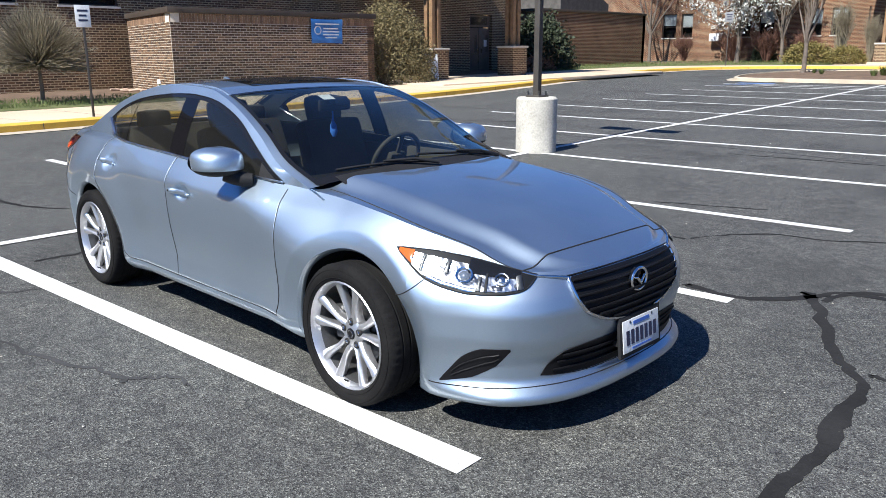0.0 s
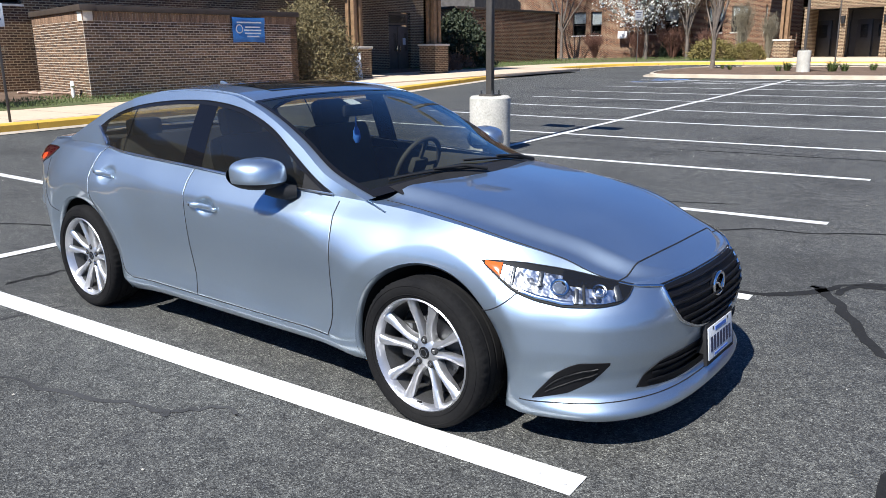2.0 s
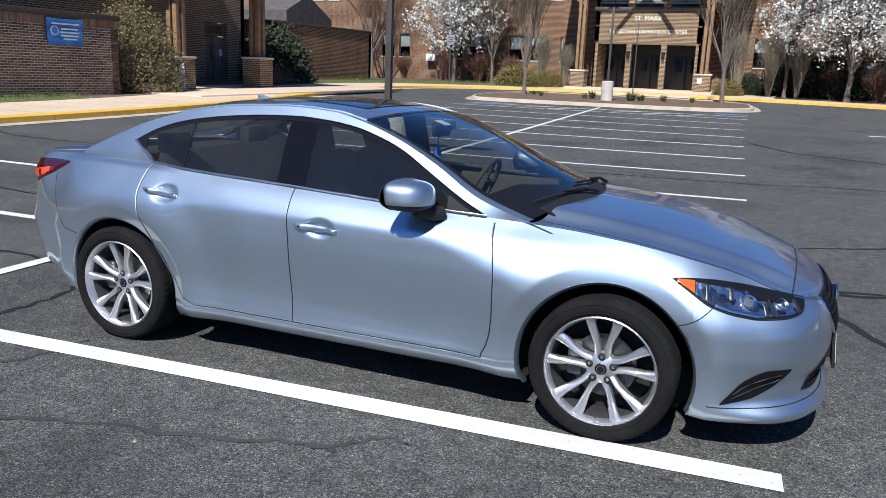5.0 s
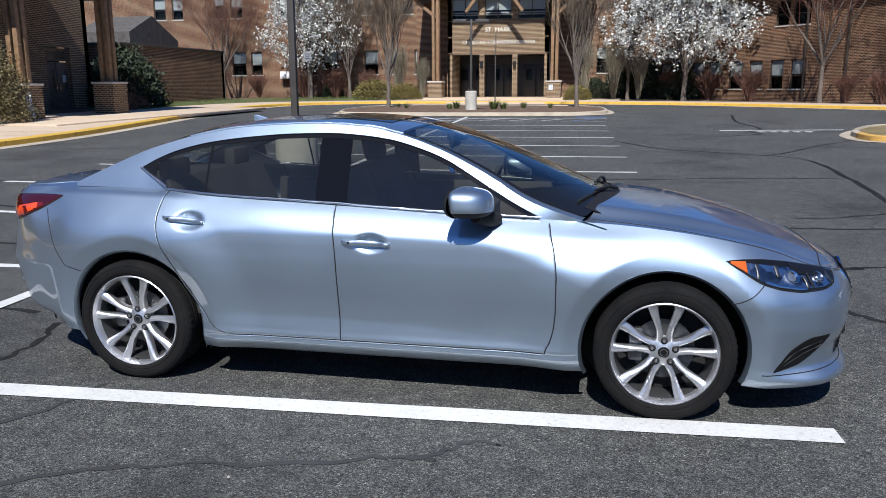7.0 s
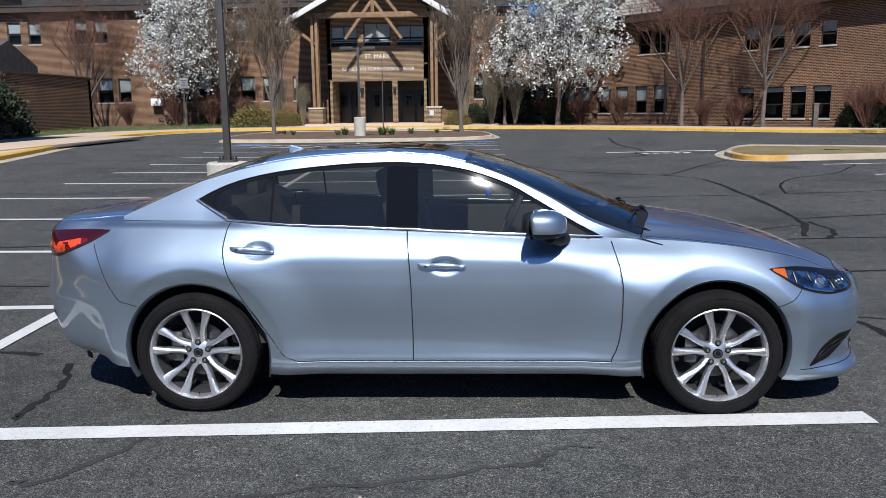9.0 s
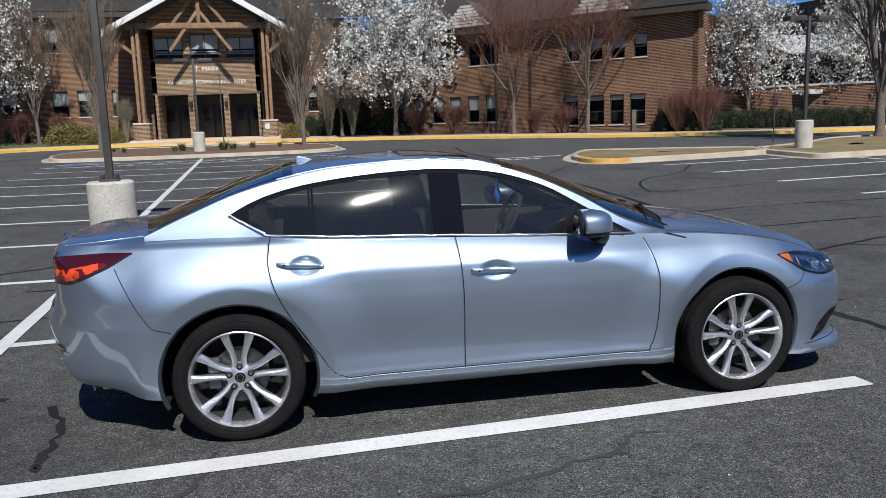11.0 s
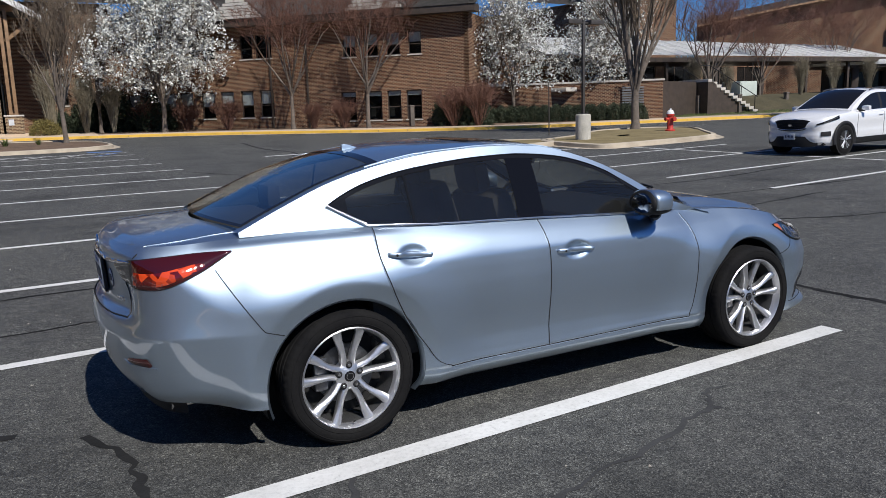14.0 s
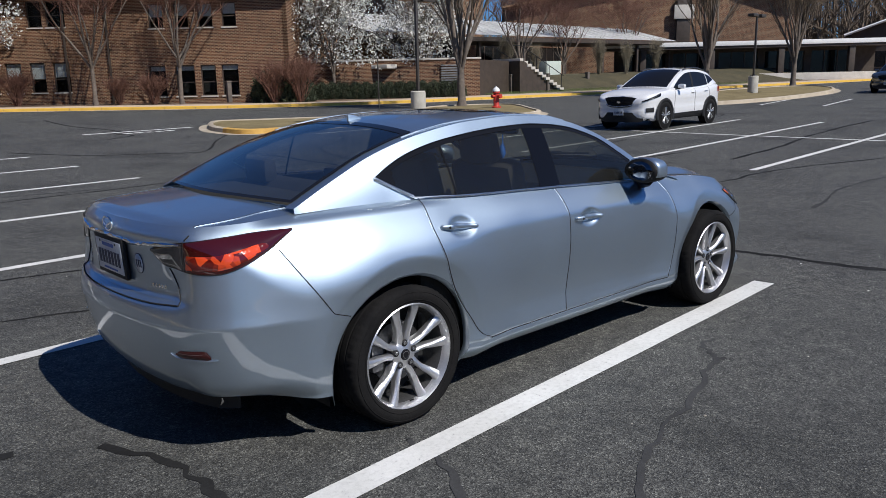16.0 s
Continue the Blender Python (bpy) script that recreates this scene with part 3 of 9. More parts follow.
# sealed cracks
CRACKS = [
    [(2.22, 2.40), (2.31, 2.36), (2.57, 1.89), (2.80, 1.39), (2.97, 1.20), (3.05, 1.04), (3.11, 0.59), (3.16, 0.17), (3.12, -0.2), (3.19, -0.71), (3.28, -1.36)],
    [(1.61, 2.0), (2.0, 1.98), (2.3, 2.35), (2.43, 2.62), (2.63, 2.76), (3.6, 3.05), (4.4, 3.1), (6.5, 3.9), (9.0, 4.2)],
    [(0.9, 16.8), (1.54, 15.71), (2.1, 14.53), (2.98, 14.14), (3.8, 13.61), (4.26, 13.43), (4.82, 12.71), (4.89, 11.34), (4.83, 9.42), (4.82, 8.24), (4.75, 6.84), (4.54, 5.99), (4.21, 5.08)],
    [(4.1, 13.4), (4.58, 13.79), (5.5, 15.64), (6.56, 17.09), (7.2, 18.1)],
    [(-1.4, 8.7), (1.65, 9.01), (2.7, 9.35), (3.68, 9.44), (5.04, 9.57), (6.06, 9.8), (6.7, 9.8), (9.4, 10.4)],
    [(4.68, 6.28), (4.72, 5.81), (4.66, 5.3), (4.47, 4.96)],
    [(3.2, 5.5), (3.73, 5.64), (4.14, 5.83), (4.46, 6.0)],
    [(-8.5, 4.6), (-6.5, 4.2), (-5.0, 4.4), (-3.8, 5.1)],
    [(-9.0, -1.2), (-6.6, -0.4), (-5.1, -0.5), (-4.0, 0.3), (-2.9, 0.1)],
    [(-1.3, -2.1), (-0.86, -1.89), (-0.61, -1.78), (-0.18, -1.61), (0.23, -1.5), (0.5, -1.46)],
    [(-2.40, -1.0), (-2.41, -0.85), (-2.43, -0.6), (-2.45, -0.36), (-2.6, -0.05)],
    [(3.1, 4.86), (3.72, 4.9), (4.18, 4.96), (4.74, 4.98), (7.0, 5.2), (11, 5.0)],
    [(4.6, 6.6), (6.6, 7.1), (9.2, 6.9), (12.4, 7.6)],
    [(4.0, 18.9), (5.2, 19.9), (4.8, 21.0), (5.6, 22.2), (5.0, 26), (5.6, 31)],
    [(-7.0, 9.1), (-4.6, 8.9), (-2.0, 9.4), (0.6, 9.0)],
    [(-12.5, 9), (-9.5, 10.2), (-8.0, 9.6), (-6.2, 11.4)],
    [(-10.5, 16), (-8.2, 15.2), (-6.4, 16.4), (-3.8, 15.9)],
    [(10.0, 3.6), (12.4, 3.9), (15.5, 4.6), (21, 5.2)],
    [(-0.22, 4.62), (0.32, 4.85), (0.84, 5.02)],
    [(0.89, 3.3), (1.04, 3.68), (1.32, 3.96), (1.75, 4.08), (2.14, 4.36), (3.2, 4.9)],
    [(2.98, 1.22), (3.2, 1.20), (3.5, 1.0)],
    [(20.5, 9.8), (22.6, 10.6), (22.4, 12.0), (24.5, 13.2)],
    [(2.33, 2.36), (2.48, 2.57), (2.73, 2.66), (3.3, 2.9)],
    [(-1.98, -1.78), (-1.86, -1.72), (-1.71, -1.54), (-1.57, -1.31), (-1.5, -1.0)],
    [(0.42, -1.49), (0.57, -1.33), (0.75, -1.28)],
    [(-8.0, 2.3), (-5.2, 2.2), (-2.63, 2.36), (-2.29, 2.41), (-1.6, 2.2)],
    [(-13.0, 6.6), (-10.4, 5.9), (-8.6, 6.6), (-6.9, 6.3), (-5.4, 7.2)],
    [(-12.4, 11.8), (-9.0, 12.6), (-6.6, 12.2), (-4.4, 13.0)],
    [(-3.9, 3.6), (-2.2, 3.9), (-0.6, 3.5), (0.9, 3.3)],
    [(5.3, 3.4), (7.2, 2.2), (8.6, 2.5), (12.0, 1.4)],
    [(5.6, 9.7), (6.4, 12.2), (8.2, 13.4), (9.6, 15.8)],
    [(6.0, 0.4), (8.4, 0.9), (11.0, 0.2)],
    [(-4.2, 18.9), (-1.0, 19.4), (2.6, 19.0), (4.0, 18.9)],
    [(-9.4, 20.6), (-6.0, 21.2), (-2.2, 20.8)],
]
for n_, pts in enumerate(CRACKS):
    rng = random.Random(n_)
    jig = 0.02 if n_ == 0 else 0.05
    line = smooth_line([(x + rng.uniform(-jig, jig), y + rng.uniform(-jig, jig)) for x, y in pts], 2)
    line = [(x + rng.uniform(-0.02, 0.02), y + rng.uniform(-0.02, 0.02)) for x, y in line]
    strip("sealed_crack", line, {0: 0.078, 1: 0.06, 22: 0.06, 23: 0.03, 24: 0.025, 25: 0.04, 28: 0.04, 31: 0.045, 2: 0.08, 3: 0.06, 4: 0.05, 5: 0.06, 6: 0.04, 8: 0.05, 9: 0.035, 10: 0.05, 11: 0.05, 13: 0.11, 17: 0.08, 18: 0.04, 19: 0.035, 20: 0.025}.get(n_, 0.055), OLD_SEAL if n_ in (9, 14, 15, 16, 23, 24, 27, 31, 32) else SEALANT, 0.003, "dark sealed crack across the asphalt", "crack", wobble=0.30, step=0.07)


# ---- buildings ----
BRICK_RED = make_brick_field("red_brickwork", (0.056, 0.020, 0.010), (0.162, 0.060, 0.026), (0.36, 0.26, 0.165))
BRICK_TAN = make_brick_field("brown_brickwork", (0.058, 0.032, 0.017), (0.168, 0.093, 0.046), (0.47, 0.375, 0.24))
ROOFING = two_tone("dark_shingle_roof", (0.05, 0.045, 0.04), (0.11, 0.10, 0.09), 0.9, 3.0, 30.0)
WHITE_ROOF = two_tone("pale_standing_roof", (0.72, 0.72, 0.70), (0.84, 0.84, 0.82), 0.6, 1.0, 20.0)
DARK_TRIM = two_tone("dark_brown_trim", (0.035, 0.026, 0.02), (0.07, 0.052, 0.04), 0.6, 3.0, 40.0)
TIMBER = two_tone("weathered_timber", (0.15, 0.085, 0.042), (0.31, 0.19, 0.10), 0.7, 4.0, 30.0)
WINDOW_GLASS = make_glass("window_glass", (0.80, 0.82, 0.82), 1.30, gloss=(0.6, 0.6, 0.6))
BLIND = two_tone("pale_window_blind", (0.68, 0.68, 0.66), (0.82, 0.82, 0.80), 0.8, 3.0, 40.0)
# panels behind the panes: the shade of unlit interiors, put into the colour
ROOM_SHADE, _, _ = principled("room_shade", (0.03, 0.028, 0.025), 0.9)
LETTER = two_tone("cream_lettering", (0.78, 0.74, 0.62), (0.88, 0.84, 0.72), 0.5, 4.0, 60.0)


def wall_ob(name, a, b, z0, z1, mat, openings=(), thick=0.3, parent=None, label=""):
    """An upright wall from a to b with real openings (u0, u1, z0, z1); it is thick behind its face, to the left of the way a to b."""
    a, b = Vector((*a, 0)), Vector((*b, 0))
    along = (b - a).normalized()
    back = Vector((-along.y, along.x, 0))
    length = (b - a).length
    us = sorted({0.0, length} | {round(v, 4) for o in openings for v in o[:2]})
    zs = sorted({z0, z1} | {round(v, 4) for o in openings for v in o[2:]})
    verts, faces, uvs = [], [], []

    def put(u, t, z):
        p = a + along * u + back * t
        verts.append((p.x, p.y, z))
        return len(verts) - 1

    def quad(corners, uv):
        faces.append([put(*c) for c in corners])
        uvs.extend(uv)

    hole = lambda u, z: any(o[0] < u < o[1] and o[2] < z < o[3] for o in openings)
    for u0, u1 in zip(us[:-1], us[1:]):
        for w0, w1 in zip(zs[:-1], zs[1:]):
            if not hole((u0 + u1) / 2, (w0 + w1) / 2):
                quad([(u0, 0, w0), (u1, 0, w0), (u1, 0, w1), (u0, 0, w1)], [(u0, w0), (u1, w0), (u1, w1), (u0, w1)])
                quad([(u1, thick, w0), (u0, thick, w0), (u0, thick, w1), (u1, thick, w1)], [(u1, w0), (u0, w0), (u0, w1), (u1, w1)])
    for o0, o1, w0, w1 in openings:
        quad([(o0, 0, w0), (o0, 0, w1), (o0, thick, w1), (o0, thick, w0)], [(0, w0), (0, w1), (thick, w1), (thick, w0)])
        quad([(o1, 0, w1), (o1, 0, w0), (o1, thick, w0), (o1, thick, w1)], [(0, w1), (0, w0), (thick, w0), (thick, w1)])
        quad([(o0, 0, w1), (o1, 0, w1), (o1, thick, w1), (o0, thick, w1)], [(o0, 0), (o1, 0), (o1, thick), (o0, thick)])
        quad([(o1, 0, w0), (o0, 0, w0), (o0, thick, w0), (o1, thick, w0)], [(o1, 0), (o0, 0), (o0, thick), (o1, thick)])
    quad([(0, 0, z1), (length, 0, z1), (length, thick, z1), (0, thick, z1)], [(0, 0), (length, 0), (length, thick), (0, thick)])
    quad([(0, thick, z0), (0, 0, z0), (0, 0, z1), (0, thick, z1)], [(thick, z0), (0, z0), (0, z1), (thick, z1)])
    quad([(length, 0, z0), (length, thick, z0), (length, thick, z1), (length, 0, z1)], [(0, z0), (thick, z0), (thick, z1), (0, z1)])
    ob = mesh_ob(name, verts, faces, mat, parent, label, soft=False)
    uv = ob.data.uv_layers.new(name="wall")
    uv.data.foreach_set("uv", [c for p in uvs for c in p])
    return ob


def in_wall(a, b):
    a, b = Vector((*a, 0)), Vector((*b, 0))
    along = (b - a).normalized()
    return lambda u, t, z: a + along * u + Vector((-along.y, along.x, 0)) * t + Vector((0, 0, z))


def wall_box(at, u0, u1, t0, t1, z0, z1, bevel=0.0):
    """A box set along a wall: at() as in_wall gives it."""
    p, q = at(u0, t0, z0), at(u1, t0, z0)
    along = (q - p).normalized()
    m = Matrix(((along.x, -along.y, 0, 0), (along.y, along.x, 0, 0), (0, 0, 1, 0), (0, 0, 0, 1)))
    c = at((u0 + u1) / 2, (t0 + t1) / 2, (z0 + z1) / 2)
    return box_bm((u1 - u0, abs(t1 - t0), z1 - z0), c, bevel, m)


def window(parent, at, u0, u1, z0, z1, blind=0.4, bars=True):
    """A sash window set in its opening: frame, sill, pane, blind, and a dark panel for the shade indoors."""
    w = mesh_holder("window", parent)
    part("window_frame", wall_frame(at, u0, u1, z0, z1, 0.06, 0.10, 0.18), DARK_TRIM, w)
    part("window_sill", wall_box(at, u0 - 0.05, u1 + 0.05, -0.05, 0.12, z0 - 0.06, z0 + 0.012), CONCRETE, w)
    part("pane", wall_box(at, u0 + 0.05, u1 - 0.05, 0.13, 0.14, z0 + 0.05, z1 - 0.05), WINDOW_GLASS, w)
    if bars:
        zm = z0 + 0.45 * (z1 - z0)
        part("meeting_rail", wall_box(at, u0 + 0.05, u1 - 0.05, 0.11, 0.17, zm - 0.025, zm + 0.025), DARK_TRIM, w)
    if blind > 0:
        part("blind", wall_box(at, u0 + 0.06, u1 - 0.06, 0.150, 0.162, z1 - 0.05 - blind * (z1 - z0), z1 - 0.04), BLIND, w)
    part("shade_panel", wall_box(at, u0 - 0.34, u1 + 0.34, 0.50, 0.55, z0 - 0.4, z1 + 0.4), ROOM_SHADE, w)
    return w


def mesh_holder(name, parent):
    ob = new(name)
    ob.parent = parent
    return ob


def wall_frame(at, u0, u1, z0, z1, w, t0, t1):
    bm = wall_box(at, u0, u0 + w, t0, t1, z0, z1)
    add_bm(bm, wall_box(at, u1 - w, u1, t0, t1, z0, z1))
    add_bm(bm, wall_box(at, u0 + w, u1 - w, t0, t1, z0, z0 + w))
    add_bm(bm, wall_box(at, u0 + w, u1 - w, t0, t1, z1 - w, z1))
    return bm


# ---- the silver sedan ----
# plan outline of half the car from nose to tail
PLAN = np.array([(2.385, 0), (2.378, 0.22), (2.345, 0.42), (2.27, 0.59), (2.14, 0.725), (1.95, 0.815), (1.72, 0.872), (1.415, 0.905), (1.0, 0.908), (0.5, 0.910), (0, 0.914),
                 (-0.5, 0.917), (-1.0, 0.919), (-1.415, 0.918), (-1.72, 0.897), (-1.98, 0.852), (-2.2, 0.775), (-2.34, 0.66), (-2.42, 0.48), (-2.462, 0.25), (-2.475, 0)])
_len = np.r_[0, np.cumsum(np.linalg.norm(np.diff(PLAN, axis=0), axis=1))]
_S = np.linspace(0, 1, 1601)


def _spline(vals, start, end):
    """A natural-looking cubic through values at the plan's chord lengths."""
    n = len(_len)
    h = np.diff(_len)
    A, r = np.zeros((n, n)), np.zeros(n)
    A[0, 0], r[0], A[-1, -1], r[-1] = 1, start, 1, end
    for i in range(1, n - 1):
        A[i, i - 1], A[i, i], A[i, i + 1] = 1 / h[i - 1], 2 / h[i - 1] + 2 / h[i], 1 / h[i]
        r[i] = 3 * ((vals[i] - vals[i - 1]) / h[i - 1] ** 2 + (vals[i + 1] - vals[i]) / h[i] ** 2)
    m = np.linalg.solve(A, r)
    x = _S * _len[-1]
    i = np.clip(np.searchsorted(_len, x) - 1, 0, n - 2)
    u = (x - _len[i]) / h[i]
    return ((1 + 2 * u) * (1 - u) ** 2 * vals[i] + u * (1 - u) ** 2 * h[i] * m[i] + u * u * (3 - 2 * u) * vals[i + 1] + u * u * (u - 1) * h[i] * m[i + 1])


_BX, _BY = _spline(PLAN[:, 0], 0, 0), _spline(PLAN[:, 1], 1, -1)
_TX, _TY = np.gradient(_BX), np.gradient(_BY)
_TL = np.hypot(_TX, _TY)
_NX, _NY = _TY / _TL, -_TX / _TL
_NX[0], _NY[0], _NX[-1], _NY[-1] = 1, 0, -1, 0
WHEEL_X, WHEEL_Z, ARCH_R, ARCH_Z = (1.415, -1.415), 0.335, 0.410, 0.325


def s_of_x(x):
    return np.interp(-np.asarray(x, float), -_BX, _S)


z_low = curve_fn([(2.5, 0.150), (2.2, 0.150), (1.8, 0.165), (1.0, 0.192), (0, 0.192), (-1.0, 0.192), (-1.8, 0.235), (-2.2, 0.29), (-2.5, 0.33)])
z_top = curve_fn([(2.5, 0.700), (2.28, 0.715), (2.15, 0.752), (2.03, 0.792), (1.8, 0.850), (1.5, 0.902), (1.2, 0.930), (0.95, 0.945), (0.78, 0.956), (0.4, 0.972), (-0.29, 1.006),
                  (-0.96, 1.034), (-1.25, 1.050), (-1.6, 1.052), (-1.9, 1.046), (-2.2, 1.036), (-2.36, 1.034), (-2.5, 1.034)])
side_in = curve_fn([(0.14, 0.15), (0.185, 0.125), (0.210, 0.085), (0.243, 0.048), (0.263, 0.036), (0.275, 0.033), (0.282, 0.039), (0.291, 0.035), (0.305, 0.029), (0.34, 0.032), (0.40, 0.0325), (0.44, 0.030),
                    (0.50, 0.023), (0.58, 0.012), (0.66, 0.004), (0.74, 0.0), (0.80, 0.0), (0.845, 0.002), (0.90, 0.010), (0.96, 0.024), (1.1, 0.06)])
end_in = curve_fn([(0.14, 0.085), (0.205, 0.055), (0.26, 0.035), (0.34, 0.022), (0.44, 0.016), (0.55, 0.012), (0.66, 0.006), (0.76, 0.0), (0.84, 0.004), (0.92, 0.015), (1.0, 0.032), (1.1, 0.06)])
front_in = curve_fn([(0.12, 0.06), (0.150, 0.035), (0.175, -0.010), (0.20, -0.012), (0.222, 0.004), (0.26, 0.040), (0.32, 0.040), (0.38, 0.018), (0.46, 0.000), (0.54, 0.000), (0.60, 0.014), (0.66, 0.042), (0.70, 0.070), (0.75, 0.105), (0.85, 0.14)])


def kinked(z0, below, above):
    """Two smooth curves that meet in a crisp edge at z0."""
    lo, hi = curve_fn(below), curve_fn(above)
    return lambda z: np.where(np.asarray(z) < z0, lo(z), hi(z))


rear_in = kinked(0.625, [(0.26, 0.16), (0.33, 0.090), (0.40, 0.048), (0.48, 0.027), (0.56, 0.011), (0.625, 0.0)],
                 [(0.625, 0.0), (0.66, 0.006), (0.69, 0.014), (0.715, 0.032), (0.735, 0.066), (0.80, 0.072), (0.90, 0.066), (0.97, 0.058), (1.00, 0.054), (1.03, 0.052), (1.06, 0.052)])
corner_in = kinked(0.625, [(0.26, 0.16), (0.30, 0.10), (0.345, 0.062), (0.40, 0.046), (0.48, 0.029), (0.56, 0.013), (0.625, 0.0)],
                   [(0.625, 0.0), (0.68, 0.010), (0.74, 0.019), (0.80, 0.028), (0.90, 0.042), (0.97, 0.048), (1.06, 0.045)])
round_amp = curve_fn([(2.5, 0.0), (2.25, 0.02), (2.0, 0.10), (1.7, 0.16), (1.3, 0.165), (0.95, 0.125), (0.6, 0.080), (0, 0.066), (-0.7, 0.064), (-1.1, 0.078), (-1.4, 0.100), (-1.7, 0.112), (-1.9, 0.115), (-2.1, 0.12), (-2.3, 0.085), (-2.42, 0.05), (-2.5, 0.045)])
round_len = curve_fn([(2.5, 0.10), (2.1, 0.18), (1.8, 0.29), (1.3, 0.36), (0.9, 0.25), (0.5, 0.14), (-0.6, 0.14), (-1.1, 0.24), (-1.5, 0.34), (-1.9, 0.34), (-2.2, 0.16), (-2.4, 0.07), (-2.5, 0.06)])
round_pow = curve_fn([(2.5, 2.0), (1.9, 1.8), (1.5, 1.7), (1.0, 1.8), (0.6, 1.9), (-1.1, 1.8), (-1.5, 1.7), (-2.0, 1.8), (-2.5, 2.0)])
crest_z = curve_fn([(1.9, 0.80), (1.37, 0.855), (0.85, 0.868), (0.4, 0.864), (-1.3, 0.855)])
crest_in = curve_fn([(1.5, 0.0), (1.15, 0.006), (0.85, 0.009), (0.3, 0.008), (-0.3, 0.007), (-0.9, 0.004), (-1.25, 0.0)])


def tub(s, z):
    """The outer skin of the lower body, at the plan's way s (0 nose, 1 tail) and height z; y positive."""
    s, z = np.broadcast_arrays(np.asarray(s, float), np.asarray(z, float))
    x, y = np.interp(s, _S, _BX), np.interp(s, _S, _BY)
    nx, ny = np.interp(s, _S, _NX), np.interp(s, _S, _NY)
    wf, wr = smooth01((x - 1.72) / 0.50), smooth01((-1.78 - x) / 0.42)
    mid = smooth01((1.30 - np.abs(x)) / 0.55)
    d = (1 - wf - wr) * (mid * side_in(z) + (1 - mid) * end_in(z)) + wf * front_in(z) + wr * (rear_in(z) + (corner_in(z) - rear_in(z)) * smooth01((y - 0.50) / 0.16))
    top = z_top(x)
    d = d + round_amp(x) * np.clip(1 - (top - z) / round_len(x), 0, 1) ** round_pow(x)
    # a narrow ledge where the rear quarter meets the pillar
    d = d + 0.042 * smooth01((-0.95 - x) / 0.45) * smooth01((x + 2.16) / 0.20) * np.clip(1 - (top - z) / 0.030, 0, 1) ** 1.25
    # the crest that runs from the front wing through both doors: crisp below, easing inwards above
    d = d + np.where(np.abs(x) < 1.6, crest_in(x), 0.0) * smooth01((z - crest_z(x)) / 0.06) ** 0.8
    # lower crease that climbs from behind the front wheel along both doors
    u = z - np.interp(x, [-0.95, -0.3, 0.3, 0.9], [0.435, 0.42, 0.388, 0.335])
    d = d + 0.003 * np.where(u < 0, np.clip(1 + u / 0.075, 0, 1), np.clip(1 - u / 0.20, 0, 1) ** 2) * smooth01((0.95 - np.abs(x + 0.02)) / 0.25)
    # rounded flare over each wheel, ending in a flat flange round the opening
    for wx in WHEEL_X:
        r = np.hypot(x - wx, z - ARCH_Z)
        out = 0.020 * smooth01((ARCH_R + 0.36 - r) / 0.26)
        flange = 0.020 - 0.026 * np.clip((ARCH_R + 0.080 - r) / 0.080, 0, 1.2)
        flare = np.where(r > ARCH_R + 0.080, out, flange)
        d = d - flare * smooth01((2.12 - np.abs(x)) / 0.22)
    # cups behind the door handles
    for cx, cz in ((-1.05, 0.905), (-0.045, 0.826)):
        r2 = ((x - cx) / 0.092) ** 2 + ((z - cz) / 0.053) ** 2
        d = d + 0.026 * smooth01((1.0 - r2) / 0.95)
    return np.stack([x - nx * d, y - ny * d, z + 0 * s], -1)


def skin(s, z, lift=0.0):
    """A point on the body's skin, lifted outwards."""
    p = tub(s, z)
    if lift:
        e = 1e-3
        a = tub(np.clip(np.asarray(s) + e, 0, 1), z) - tub(np.clip(np.asarray(s) - e, 0, 1), z)
        b = tub(s, np.asarray(z) + 2e-3) - tub(s, np.asarray(z) - 2e-3)
        n = np.cross(b, a)
        n = n / np.maximum(np.linalg.norm(n, axis=-1, keepdims=True), 1e-9)
        out = np.sign((n[..., 0] * p[..., 0] + n[..., 1] * p[..., 1]))[..., None]
        p = p + n * out * lift
    return p


def side(x, z, lift=0.0):
    return skin(s_of_x(x), z, lift)


# greenhouse: centre line and roof rail, matched along the car
ROOF_C = [(1.15, 1.008), (0.85, 1.128), (0.55, 1.246), (0.28, 1.338), (0.10, 1.386), (-0.10, 1.418), (-0.40, 1.436), (-0.75, 1.428), (-1.08, 1.394), (-1.40, 1.305), (-1.70, 1.190), (-1.97, 1.078)]
RAIL = [(1.00, 0.765, 0.952), (0.75, 0.757, 1.036), (0.50, 0.715, 1.176), (0.27, 0.680, 1.284), (0.06, 0.652, 1.354), (-0.14, 0.630, 1.394), (-0.40, 0.624, 1.406), (-0.75, 0.620, 1.392),
        (-1.08, 0.622, 1.346), (-1.38, 0.632, 1.270), (-1.62, 0.650, 1.176), (-1.86, 0.672, 1.070)]
FOOT = [(1.13, 0.780, 0.914)]
rail_y, rail_z = curve_fn([(p[0], p[1]) for p in FOOT + RAIL]), curve_fn([(p[0], p[2]) for p in FOOT + RAIL])
_k = np.arange(len(RAIL))
c_x, c_z, r_x = (curve_fn(list(zip(_k, [v[i] for v in L]))) for L, i in ((ROOF_C, 0), (ROOF_C, 1), (RAIL, 0)))
dlo_top = curve_fn([(0.80, 0.957), (0.68, 1.020), (0.551, 1.094), (0.43, 1.165), (0.309, 1.232), (0.16, 1.288), (0.007, 1.327), (-0.16, 1.348), (-0.327, 1.357), (-0.53, 1.352), (-0.728, 1.338), (-0.993, 1.306), (-1.13, 1.278), (-1.232, 1.249), (-1.34, 1.205), (-1.428, 1.158)])
belt_y = lambda x: side(x, z_top(x))[..., 1]
